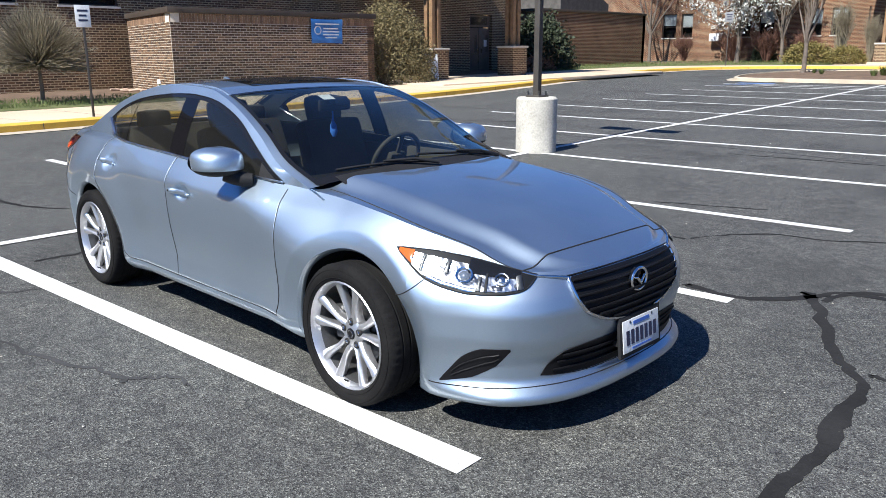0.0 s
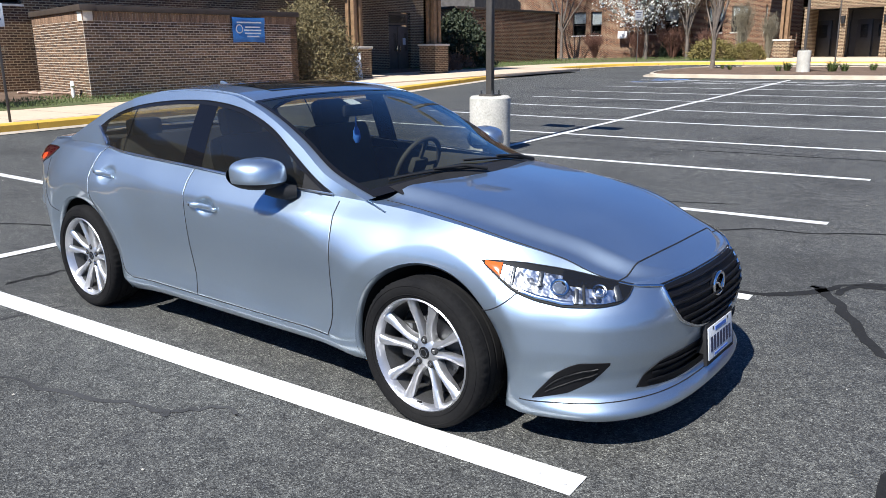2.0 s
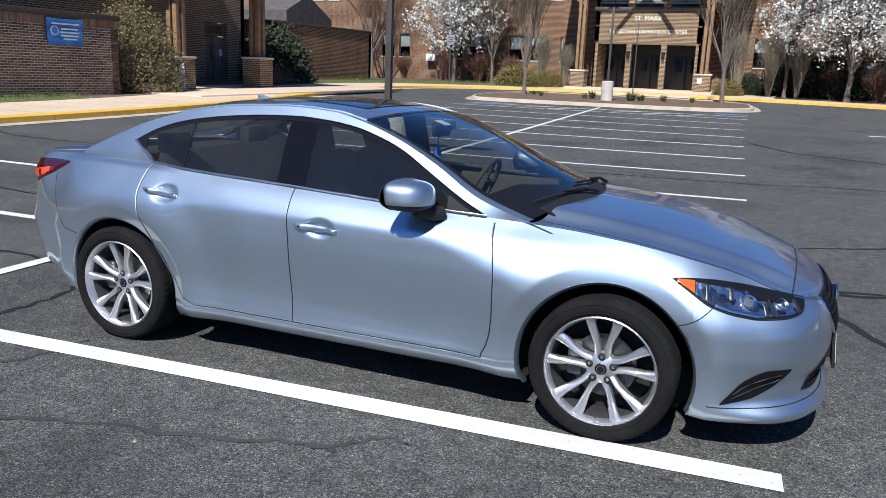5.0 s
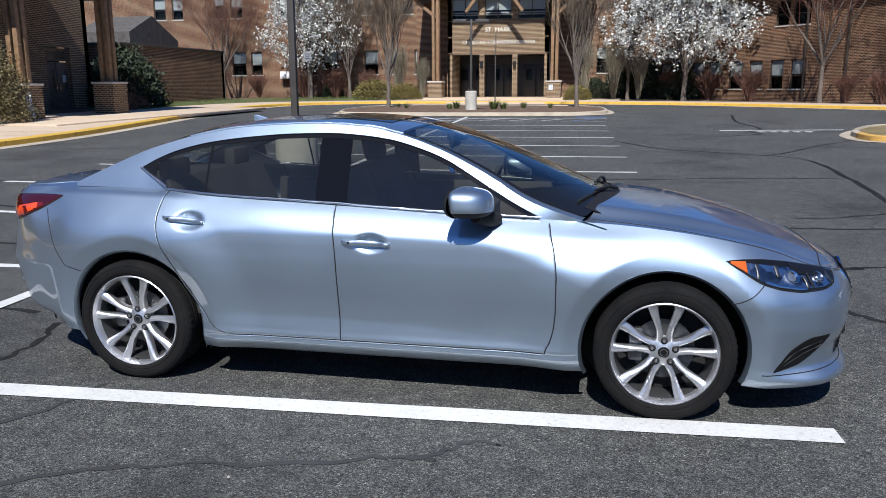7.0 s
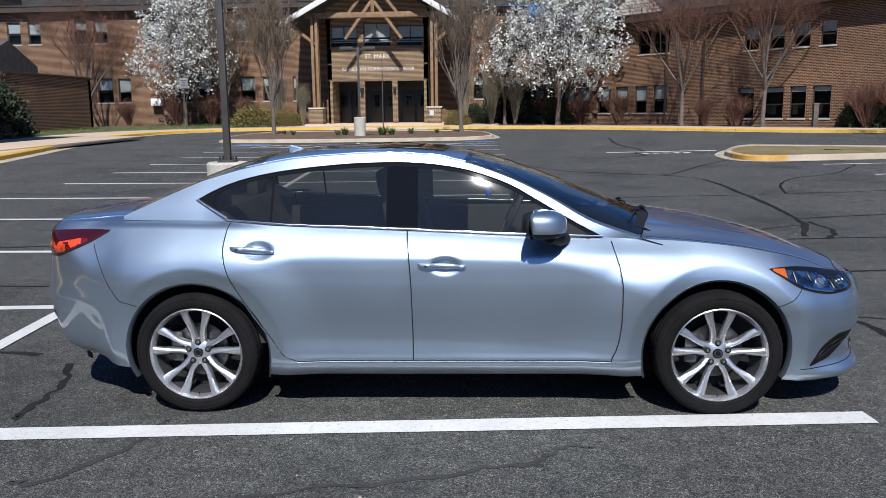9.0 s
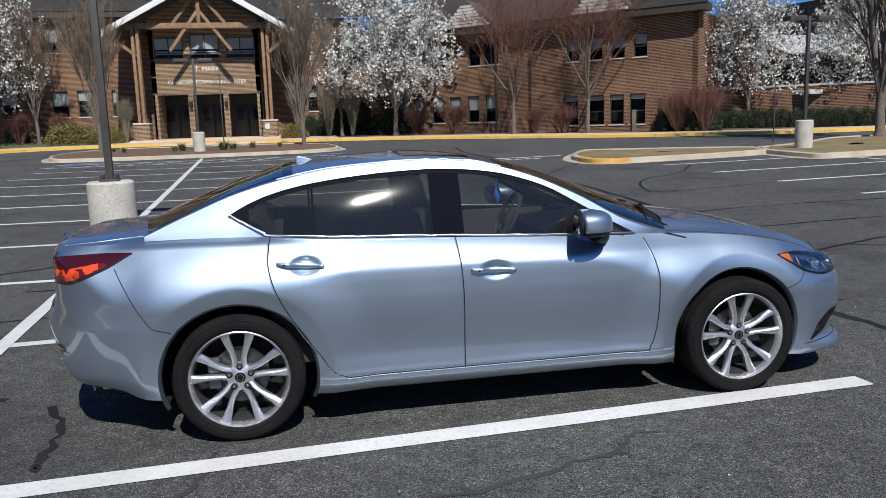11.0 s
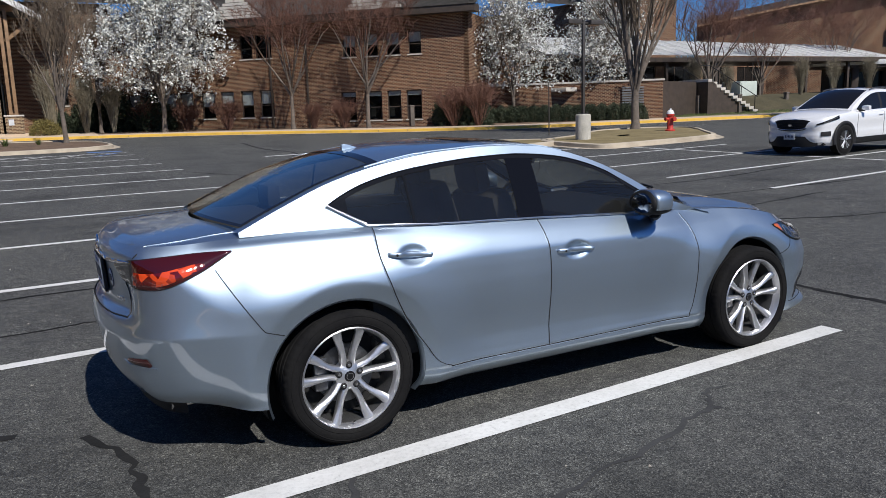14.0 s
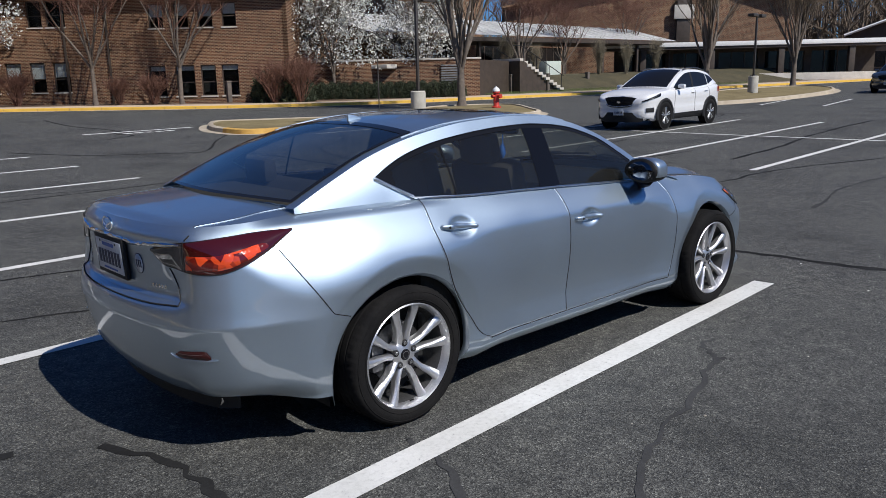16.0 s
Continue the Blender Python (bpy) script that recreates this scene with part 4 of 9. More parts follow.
dlo_low = lambda x: np.where(np.asarray(x) < -1.24, z_top(-1.24) + (1.158 - z_top(-1.24)) * np.clip((-1.24 - np.asarray(x)) / 0.188, 0, 1), z_top(x))


def sheet(x, z, lift=0.0):
    """The side of the greenhouse, from belt to roof rail; y positive."""
    x, z = np.broadcast_arrays(np.asarray(x, float), np.asarray(z, float))
    zb, zr, yb, yr = z_top(x), rail_z(x), belt_y(x), rail_y(x)
    q = np.clip((z - zb) / np.maximum(zr - zb, 0.02), 0, 1)
    return np.stack([x, yb + (yr - yb) * q + 0.012 * np.sin(math.pi * q) * smooth01((zr - zb) / 0.3) + lift, z + lift * 0.35], -1)


def roof_top(k, w):
    """The roof and both screens; k runs along the car, w from the centre (0) to the rail (1)."""
    k, w = np.broadcast_arrays(np.asarray(k, float), np.asarray(w, float))
    cx, cz, rx = c_x(k), c_z(k), r_x(k)
    return np.stack([cx + (rx - cx) * w ** 1.7, rail_y(rx) * w, cz + (rail_z(rx) - cz) * w ** 2.3], -1)


hood_c = curve_fn([(1.19, 1.008), (1.55, 0.962), (1.9, 0.880), (2.12, 0.800), (2.24, 0.745), (2.31, 0.704)])
deck_c = curve_fn([(-1.95, 1.084), (-2.1, 1.072), (-2.25, 1.059), (-2.36, 1.050), (-2.44, 1.044)])


SATIN_TRIM, _, _ = principled("satin_window_trim", (0.62, 0.64, 0.67), 0.28, 1.0)


def build_body(car):
    seam_a = curve_fn([(0.20, 0.845), (0.303, 0.845), (0.36, 0.868), (0.442, 0.886), (0.55, 0.893), (0.686, 0.893), (0.80, 0.880), (0.895, 0.855), (1.0, 0.835)])
    seam_b = curve_fn([(0.20, -0.225), (0.325, -0.222), (0.683, -0.226), (1.009, -0.248)])
    seam_c = curve_fn([(0.20, -0.72), (0.285, -0.80), (0.298, -0.855), (0.328, -0.925), (0.43, -1.000), (0.555, -1.088), (0.66, -1.146), (0.773, -1.199), (0.86, -1.226), (0.926, -1.236), (1.0, -1.230), (1.07, -1.215)])
    # columns: even along the plan, with three of them on the door seams
    cols = np.r_[np.linspace(0, s_of_x(0.87), 131)[:-1], np.linspace(s_of_x(0.87), s_of_x(-0.23), 78)[:-1], np.linspace(s_of_x(-0.23), s_of_x(-1.16), 68)[:-1], np.linspace(s_of_x(-1.16), 1, 150)]
    kA, kB, kC = 130, 130 + 77, 130 + 77 + 67
    x_ref = np.interp(cols, _S, _BX)
    zd = 0.295
    n_low, n_up = 9, 72
    S, Z = np.zeros((len(cols), n_low + n_up + 1)), np.zeros((len(cols), n_low + n_up + 1))
    for i, s in enumerate(cols):
        xb = x_ref[i]
        lo, top = float(z_low(xb)), float(z_top(xb))
        zcol = np.r_[np.linspace(lo, zd, n_low + 1)[:-1], np.linspace(zd, top, n_up + 1)]
        if -1.75 < xb < 1.35:
            a, b, c = seam_a(zcol), seam_b(zcol), seam_c(zcol)
            xw = np.array([np.interp(xb, [-1.75, -1.16, -0.23, 0.87, 1.35], [-1.75, c[j], b[j], a[j], 1.35]) for j in range(len(zcol))])
            tops = z_top(xw)
            zcol = np.r_[zcol[:n_low], zd + (zcol[n_low:] - zd) * (tops[n_low:] - zd) / (top - zd)]
            S[i] = s_of_x(xw)
        else:
            S[i] = s
        Z[i] = zcol
    P = tub(S, Z)
    # wheel arches: vertices inside go to the rim of the arch, faces inside are left out
    inside = np.zeros(S.shape, bool)
    for wx in WHEEL_X:
        dx, dz = P[..., 0] - wx, P[..., 2] - ARCH_Z
        r = np.hypot(dx, dz)
        hit = r < ARCH_R
        inside |= hit
    n, m = S.shape
    keep = np.ones((n - 1, m - 1), bool)
    quad_in = inside[:-1, :-1] & inside[1:, :-1] & inside[1:, 1:] & inside[:-1, 1:]
    keep &= ~quad_in
    for wx in WHEEL_X:
        dx, dz = P[..., 0] - wx, P[..., 2] - ARCH_Z
        r = np.hypot(dx, dz)
        hit = r < ARCH_R
        k = ARCH_R / np.maximum(r, 1e-6)
        nx, nz = wx + dx * k, ARCH_Z + dz * k
        Q = tub(s_of_x(nx), np.maximum(nz, 0.1))
        P[..., 0] = np.where(hit, nx, P[..., 0])
        P[..., 1] = np.where(hit, Q[..., 1], P[..., 1])
        P[..., 2] = np.where(hit, nz, P[..., 2])
    idx = np.arange(n * m).reshape(n, m)
    col_i, row_j = np.meshgrid(np.arange(n - 1), np.arange(m - 1), indexing="ij")
    xm, zm = P[:-1, :-1, 0], P[:-1, :-1, 2]
    kind = np.full((n - 1, m - 1), 0)                                       # 0 rear quarter and sill
    kind[x_ref[:-1] > 0.87] = 1                                             # front wing
    kind[(kB > col_i) & (col_i >= kA) & (row_j >= n_low)] = 2               # front door
    kind[(kC > col_i) & (col_i >= kB) & (row_j >= n_low)] = 3               # rear door
    kind[xm > 1.79] = 4                                                     # front bumper cover
    kind[xm < -1.86] = 5                                                    # rear bumper cover
    kind[(xm < -2.0) & (zm > 0.72) & (P[:-1, :-1, 1] < 0.60)] = 6           # boot lid's face
    names = {0: "rear_quarter", 1: "front_wing", 2: "front_door", 3: "rear_door", 4: "front_bumper", 5: "rear_bumper", 6: "boot_face"}
    made = {}
    for kk, nm in names.items():
        pick = keep & (kind == kk)
        q = np.stack([idx[:-1, :-1], idx[1:, :-1], idx[1:, 1:], idx[:-1, 1:]], -1)[pick]
        used, inv = np.unique(q, return_inverse=True)
        V, F = P.reshape(-1, 3)[used], inv.reshape(-1, 4)
        if kk in (4, 5, 6):
            # one piece across the car
            V2 = V * np.array([1, -1, 1.0])
            ob = mesh_ob(nm, np.vstack([V, V2]), np.vstack([F, (F + len(V))[:, ::-1]]), SILVER, car)
            bm = bmesh.new()
            bm.from_mesh(ob.data)
            bmesh.ops.remove_doubles(bm, verts=bm.verts[:], dist=0.0005)
            bm.to_mesh(ob.data)
            bm.free()
        else:
            for sgn in (1, -1):
                ob = mesh_ob(nm, V * np.array([1, sgn, 1.0]), F if sgn > 0 else F[:, ::-1], SILVER, car)
                made[nm, sgn] = ob
    # seams as dark gaps on the skin
    for sgn in (1, -1):
        m3 = np.array([1, sgn, 1.0])
        for fn, lo, hi in ((seam_a, 0.296, 0.935), (seam_b, 0.296, 1.0), (seam_c, 0.300, 1.045)):
            z = np.linspace(lo, hi, 48)
            tube_ob("door_gap", side(fn(z), z, -0.0005) * m3, 0.0032, SEAM, car, n=6)
            tube_ob("door_edge", side(fn(z) - 0.0055, z, -0.0008) * m3, 0.0032 if fn is seam_c else 0.0024, SILVER, car, n=8)
        x = np.linspace(0.843, -0.86, 60)
        tube_ob("sill_gap", side(x, np.full(60, 0.2965), -0.001) * m3, 0.0035, SEAM, car, n=6)
        tube_ob("sill_edge", side(x, np.full(60, 0.2885), -0.0005) * m3, 0.0034, SILVER, car, n=8)
        # bumper to wing, bumper to rear quarter
        x = np.linspace(1.72, 1.872, 14)
        tube_ob("bumper_gap", side(x, 0.590 + 0.095 * ((x - 1.72) / 0.15) ** 1.6, 0.0) * m3, 0.0025, SEAM, car, n=6)
        x = np.linspace(-1.735, -2.02, 24)
        tube_ob("bumper_gap", side(x, np.interp(x, [-2.02, -1.825, -1.735], [0.925, 0.634, 0.600]), 0.0) * m3, 0.0025, SEAM, car, n=6)
    # bonnet
    s_end = s_of_x(1.0)
    ss = np.linspace(0.0, 1.0, 70) ** 0.8 * s_end
    xs_ = np.interp(ss, _S, _BX)
    sh = tub(ss, z_top(xs_))
    nose = float(sh[0, 0])
    xc = 1.19 + (nose - 1.19) * np.clip((sh[:, 0] - sh[-1, 0]) / (nose - sh[-1, 0]), 0, 1)
    w = np.linspace(0, 1, 61)
    HX = xc[:, None] + (sh[:, 0] - xc)[:, None] * w ** 1.5
    HY = sh[:, 1][:, None] * w
    zc = hood_c(xc)
    zc = zc + (sh[0, 2] - hood_c(nose)) * smooth01((xc - 1.9) / (nose - 1.9))
    HZ = zc[:, None] + (sh[:, 2] - zc)[:, None] * (0.25 * w ** 2 + 0.75 * smooth01((w - 0.70) / 0.20))
    H = np.stack([HX, HY, HZ], -1)
    full = np.concatenate([(H * np.array([1, -1, 1.0]))[:, ::-1], H[:, 1:]], 1)
    grid_ob("bonnet", full, SILVER, car, "silver metallic bonnet reflecting the sky", flip=True)
    i0 = int(np.argmin(np.abs(xc - 2.185)))
    for sgn in (1, -1):
        rows_ = np.arange(i0 - 1, 69)
        at_w = np.interp(H[rows_, 53, 0], [1.0, 1.10, 1.25, 1.75, 2.1], [0.90, 0.91, 0.930, 0.972, 0.996]) * 60
        lo_i = np.minimum(at_w.astype(int), 59)
        fr = (at_w - lo_i)[:, None]
        line = H[rows_, lo_i] * (1 - fr) + H[rows_, lo_i + 1] * fr
        tube_ob("bonnet_gap", line * np.array([1, sgn, 1.0]), 0.0028, SEAM, car, n=6)
    # the gap across the nose
    f = np.concatenate([(H[i0] * np.array([1, -1, 1.0]))[::-1], H[i0, 1:]], 0)
    tube_ob("bonnet_gap", f, 0.0035, SEAM, car, n=6)
    # boot deck
    s0 = s_of_x(-1.80)
    ss = 1 - np.linspace(0.0, 1.0, 50) ** 0.8 * (1 - s0)
    xs_ = np.interp(ss, _S, _BX)
    sh = tub(ss, z_top(xs_))
    tail = float(sh[0, 0])
    xc = -1.95 + (tail + 1.95) * np.clip((sh[:, 0] - sh[-1, 0]) / (tail - sh[-1, 0]), 0, 1)
    zc = deck_c(xc) + (sh[0, 2] - deck_c(tail)) * smooth01((-2.3 - xc) / (-2.3 - tail))
    D = np.stack([xc[:, None] + (sh[:, 0] - xc)[:, None] * w ** 1.5, sh[:, 1][:, None] * w, zc[:, None] + (sh[:, 2] - zc)[:, None] * (0.3 * w ** 2 + 0.7 * w ** 6)], -1)
    full = np.concatenate([(D * np.array([1, -1, 1.0]))[:, ::-1], D[:, 1:]], 1)
    grid_ob("boot_lid", full, SILVER, car, "silver boot lid with a raised lip")
    i1 = int(np.argmin(np.abs(ss - 0.897)))
    rows_ = np.arange(i1, 49)
    at_w = 60 * (1 - 0.16 * ((rows_ - i1) / (48 - i1)) ** 0.55)
    lo_i = np.minimum(at_w.astype(int), 59)
    fr = (at_w - lo_i)[:, None]
    line = D[rows_, lo_i] * (1 - fr) + D[rows_, lo_i + 1] * fr
    for sgn in (1, -1):
        tube_ob("boot_gap", line * np.array([1, sgn, 1.0]), 0.0022, SEAM, car, n=6)
        tube_ob("boot_edge", (line + np.array([0.002, 0.006, -0.0005])) * np.array([1, sgn, 1.0]), 0.0030, SILVER, car, n=8)
    # roof and screens
    kw, kr = 4.05, 8.05
    W = np.linspace(-1, 1, 41)

    def top_patch(name, k0, k1, w0, n_k, mat, label, lift=0.0):
        kk_, ww = np.meshgrid(np.linspace(k0, k1, n_k), np.linspace(-w0, w0, 41), indexing="ij")
        Q = roof_top(kk_, np.abs(ww))
        Q[..., 1] *= np.sign(ww)
        Q[..., 2] += lift
        return grid_ob(name, Q, mat, car, label, flip=True)

    top_patch("roof", kw, kr, 1.0, 40, SILVER, "silver metallic roof")
    top_patch("windscreen", 0.02, kw, 0.945, 30, GLASS_FRONT, "raked windscreen", 0.002)
    top_patch("rear_screen", kr, 10.85, 0.93, 30, GLASS_REAR, "steep rear window", 0.002)
    top_patch("sunroof", 4.75, 6.2, 0.62, 20, GLOSS_BLACK, "dark tinted glass sunroof", 0.0035)
    for sgn in (1, -1):
        for k0, k1, w0, nm in ((0.0, kw, 0.935, "a_pillar"), (kr, 11.0, 0.92, "c_pillar")):
            kk_, ww = np.meshgrid(np.linspace(k0, k1, 40), np.linspace(w0, 1.0, 6), indexing="ij")
            Q = roof_top(kk_, ww) * np.array([1, sgn, 1.0])
            grid_ob(nm, Q, SILVER, car, flip=sgn < 0)
        # black border of the screens
        for k0, k1, w0 in ((0.02, kw, 0.915), (kr, 10.78, 0.893)):
            kk_, ww = np.meshgrid(np.linspace(k0, k1, 30), np.linspace(w0, w0 + 0.032, 4), indexing="ij")
            Q = roof_top(kk_, ww)
            Q[..., 2] += 0.0045
            grid_ob("screen_seal", Q * np.array([1, sgn, 1.0]), GLOSS_BLACK, car, flip=sgn < 0)
        k = np.linspace(4.0, 8.3, 40)
        tube_ob("roof_gutter", (roof_top(k, np.full(40, 0.945)) + np.array([0, 0, 0.001])) * np.array([1, sgn, 1.0]), 0.006, SILVER, car, n=6)
    for k0, k1 in ((3.93, 4.06), (8.03, 8.2), (10.78, 10.86), (0.0, 0.22)):
        kk_, ww = np.meshgrid(np.linspace(k0, k1, 5), np.linspace(-0.925, 0.925, 41), indexing="ij")
        Q = roof_top(kk_, np.abs(ww))
        Q[..., 1] *= np.sign(ww)
        Q[..., 2] += 0.004
        grid_ob("screen_seal", Q, GLOSS_BLACK, car)
    # side of the greenhouse
    for sgn in (1, -1):
        m3 = np.array([1, sgn, 1.0])

        def sheet_patch(name, xs, lo, hi, mat, rows=8, lift=0.0, label=""):
            lo_, hi_ = lo(xs), hi(xs)
            q = np.linspace(0, 1, rows)
            Zs = lo_[:, None] + (hi_ - lo_)[:, None] * q
            Q = sheet(xs[:, None] + 0 * Zs, Zs, lift) * m3
            return grid_ob(name, Q, mat, car, label, flip=sgn < 0)

        xs = np.linspace(1.12, -1.428, 130)
        upper = lambda x: np.where(np.asarray(x) > 0.80, z_top(x), dlo_top(x))
        sheet_patch("roof_side", xs, upper, rail_z, SILVER, 7)
        # the pillar's foot runs out into the wing
        fx = np.linspace(1.12, 0.98, 12)
        q = np.linspace(0, 1, 5)
        top = np.stack([fx, rail_y(fx), rail_z(fx)], -1)
        inn = np.stack([fx + 0.03, rail_y(fx) - 0.10, rail_z(fx) - 0.030], -1)
        F3 = top[:, None] + (inn - top)[:, None] * q[:, None]
        grid_ob("pillar_foot", F3 * m3, SILVER, car, flip=sgn < 0)
        xs = np.linspace(-1.428, -1.86, 40)
        sheet_patch("rear_pillar", xs, z_top, rail_z, SILVER, 14)
        xs = np.linspace(-1.24, -1.428, 14)
        sheet_patch("rear_pillar", xs, z_top, dlo_low, SILVER, 5)
        # panes with a pillar between the doors
        for nm, x0, x1 in (("front_window", 0.795, -0.20), ("rear_window", -0.36, -1.425)):
            sheet_patch(nm, np.linspace(x0, x1, 60), dlo_low, dlo_top, GLASS_SIDE, 10, 0.0, "dark tinted side window")
        sheet_patch("door_pillar", np.linspace(-0.195, -0.365, 8), dlo_low, dlo_top, PILLAR, 12, 0.002, "gloss black door pillar")
        sheet_patch("quarter_bar", np.linspace(-0.988, -1.000, 3), dlo_low, dlo_top, GLOSS_BLACK, 8, 0.003)
        sheet_patch("window_corner", np.linspace(0.795, 0.60, 12), dlo_low, dlo_top, BLACK, 6, 0.002, "black corner panel behind the mirror")
        # black upper frame, bright lower strip
        xs = np.linspace(0.78, -1.40, 90)
        sheet_patch("window_frame", xs, lambda x: np.maximum(dlo_top(x) - 0.022, dlo_low(x)), dlo_top, GLOSS_BLACK, 3, 0.003)
        x = np.r_[np.linspace(0.80, -1.24, 60), np.linspace(-1.26, -1.425, 12)]
        tube_ob("window_strip", (sheet(x, dlo_low(x) + 0.004, 0.010)) * m3, 0.0058, SATIN_TRIM, car, "bright strip under the windows", n=6)
        x = np.linspace(0.79, -1.427, 80)
        tube_ob("window_seal", (sheet(x, dlo_top(x), 0.002)) * m3, 0.0045, GLOSS_BLACK, car, n=6)
        sheet_patch("corner_panel", np.linspace(-1.325, -1.427, 10), dlo_low, dlo_top, GLOSS_BLACK, 5, 0.004, "gloss black corner panel")
        tube_ob("corner_trim", np.array([sheet(xx, zz_, 0.004) for xx, zz_ in zip(np.linspace(-1.245, -1.428, 10), np.linspace(float(z_top(-1.245)) + 0.012, 1.160, 10))]) * m3, 0.0085, SATIN_TRIM, car, "satin trim round the window corner", n=6)
    return kw, kr


def build_arches(car):
    for wx in WHEEL_X:
        for sgn in (1, -1):
            a = np.linspace(radians(-22), radians(202), 60)
            x, z = wx + ARCH_R * np.cos(a), ARCH_Z + ARCH_R * np.sin(a)
            edge = side(x, np.maximum(z, 0.15))[:, 1]
            rows = [np.stack([wx + (ARCH_R - d) * np.cos(a), edge - o, ARCH_Z + (ARCH_R - d) * np.sin(a)], -1) for d, o in ((0, 0), (0.004, 0.006), (0.012, 0.012), (0.016, 0.03))]
            Q = np.stack(rows, 1) * np.array([1, sgn, 1.0])
            grid_ob("arch_lip", Q, SILVER, car, flip=sgn > 0)
            y0, y1 = 0.42, 0.885
            Q = np.stack([np.stack([wx + (ARCH_R + 0.012) * np.cos(a), np.full(60, y), ARCH_Z + (ARCH_R + 0.012) * np.sin(a)], -1) for y in (y0, y1)], 1)
            Q[:, 1, 1] = edge - 0.014
            grid_ob("arch_liner", Q * np.array([1, sgn, 1.0]), LINER, car)
            # black disc closes the well, its shade put into the colour
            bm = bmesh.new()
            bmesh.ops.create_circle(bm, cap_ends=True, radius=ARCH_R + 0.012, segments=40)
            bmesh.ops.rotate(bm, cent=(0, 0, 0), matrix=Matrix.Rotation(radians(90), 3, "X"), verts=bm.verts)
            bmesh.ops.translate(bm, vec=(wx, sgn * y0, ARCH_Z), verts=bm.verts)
            part("arch_shade_disc", bm, LINER, car)
    # floor pan: plain dark boxes added out of sight to block light from below
    part("floor_pan", box_bm((4.3, 1.05, 0.10), (-0.05, 0, 0.27), 0.03), LINER, car)
    part("floor_pan", box_bm((1.95, 1.62, 0.12), (0, 0, 0.275), 0.03), LINER, car)
    for x0, x1 in ((1.82, 2.02), (-2.20, -1.83)):
        part("floor_pan", box_bm((x1 - x0, 1.10, 0.06), ((x0 + x1) / 2, 0, 0.25 if x0 > 0 else 0.36), 0.02), LINER, car)


def build_wheel():
    """A road wheel about the y axis, its face to +y."""
    w = empty("wheel")
    R, W = 0.337, 0.112
    prof = [(0.243, -W + 0.012), (0.262, -W), (0.300, -W - 0.004), (0.325, -W + 0.006), (0.338, -W + 0.024), (R, -W + 0.05)]
    for g in (-0.045, 0.0, 0.045):
        prof += [(R, g - 0.006), (R - 0.007, g - 0.004), (R - 0.007, g + 0.004), (R, g + 0.006)]
    prof += [(R, W - 0.05), (0.338, W - 0.024), (0.325, W - 0.006), (0.318, W - 0.002), (0.300, W + 0.004), (0.285, W + 0.004), (0.266, W), (0.254, W - 0.010), (0.250, W - 0.03)]
    n_t = 168
    v, q = revolve_pts(prof, n_t, "y")
    v = np.array(v)
    for j, (r, h) in enumerate(prof):
        if r > 0.330 and abs(h) > 0.055:
            k = np.arange(n_t)
            cut = np.where(k % 3 == 0, 0.988, 1.0)
            row = slice(j * n_t, (j + 1) * n_t)
            v[row, 0] *= cut
            v[row, 2] *= cut
    tyre = mesh_ob("tyre", v, q, TYRE, w, "black low-profile tyre with a cut tread", True, 40)
    bm = bmesh.new()
    bm.from_mesh(tyre.data)
    bmesh.ops.recalc_face_normals(bm, faces=bm.faces[:])
    bm.to_mesh(tyre.data)
    bm.free()
    for r, h in ((0.274, W + 0.0025), (0.312, W + 0.0005)):
        a = np.linspace(0, 2 * math.pi, 73)
        v, q = tube_pts(np.stack([r * np.cos(a), np.full(73, h), r * np.sin(a)], -1), 0.0022, 5, close=False)
        mesh_ob("sidewall_rib", v, q, TYRE, tyre)
    rim = revolve_ob("rim", [(0.2525, W - 0.022), (0.258, W - 0.006), (0.2525, W - 0.001), (0.247, W - 0.010), (0.240, W - 0.03), (0.236, W - 0.045)], ALLOY, w, "silver multi-spoke alloy rim", 72, "y")
    # barrel gets the darker alloy: shade between the spokes is put into its colour
    revolve_ob("rim_barrel", [(0.237, W - 0.044), (0.228, W - 0.09), (0.225, -W + 0.02), (0.243, -W + 0.01)], DARK_ALLOY, rim, "inner barrel, darkened for the shade behind the spokes", 72, "y")
    # ten spokes in five pairs
    for k in range(5):
        mid = radians(90 + 72 * k)
        for sgn in (1, -1):
            st = []
            for r, off, half, lift, deep in ((0.035, 0.0200, 0.0170, 0.060, 0.06), (0.065, 0.0215, 0.0160, 0.066, 0.055), (0.100, 0.0245, 0.0148, 0.073, 0.05), (0.125, 0.0300, 0.0146, 0.077, 0.048), (0.155, 0.0395, 0.0178, 0.081, 0.045), (0.190, 0.0515, 0.0208, 0.086, 0.041), (0.222, 0.0600, 0.0245, 0.091, 0.038), (0.248, 0.0640, 0.0285, 0.095, 0.034)):
                c = sgn * off
                row = []
                for u, d in ((-1, 0.016), (-0.80, 0.006), (-0.30, 0.000), (0.15, 0.0015), (0.72, 0.007), (1, 0.014), (0.8, deep), (-0.8, deep)):
                    px, pz = r, c + u * sgn * half
                    ca, sa = math.cos(mid), math.sin(mid)
                    row.append((px * ca - pz * sa, lift - d, px * sa + pz * ca))
                st.append(row)
            st = np.array(st)
            v, q = grid_mesh(st.transpose(1, 0, 2), wrap_u=True)
            ob = mesh_ob("spoke", v, q, ALLOY, rim, soft=True, sharp=40)
            bm = bmesh.new()
            bm.from_mesh(ob.data)
            bmesh.ops.recalc_face_normals(bm, faces=bm.faces[:])
            bm.to_mesh(ob.data)
            bm.free()
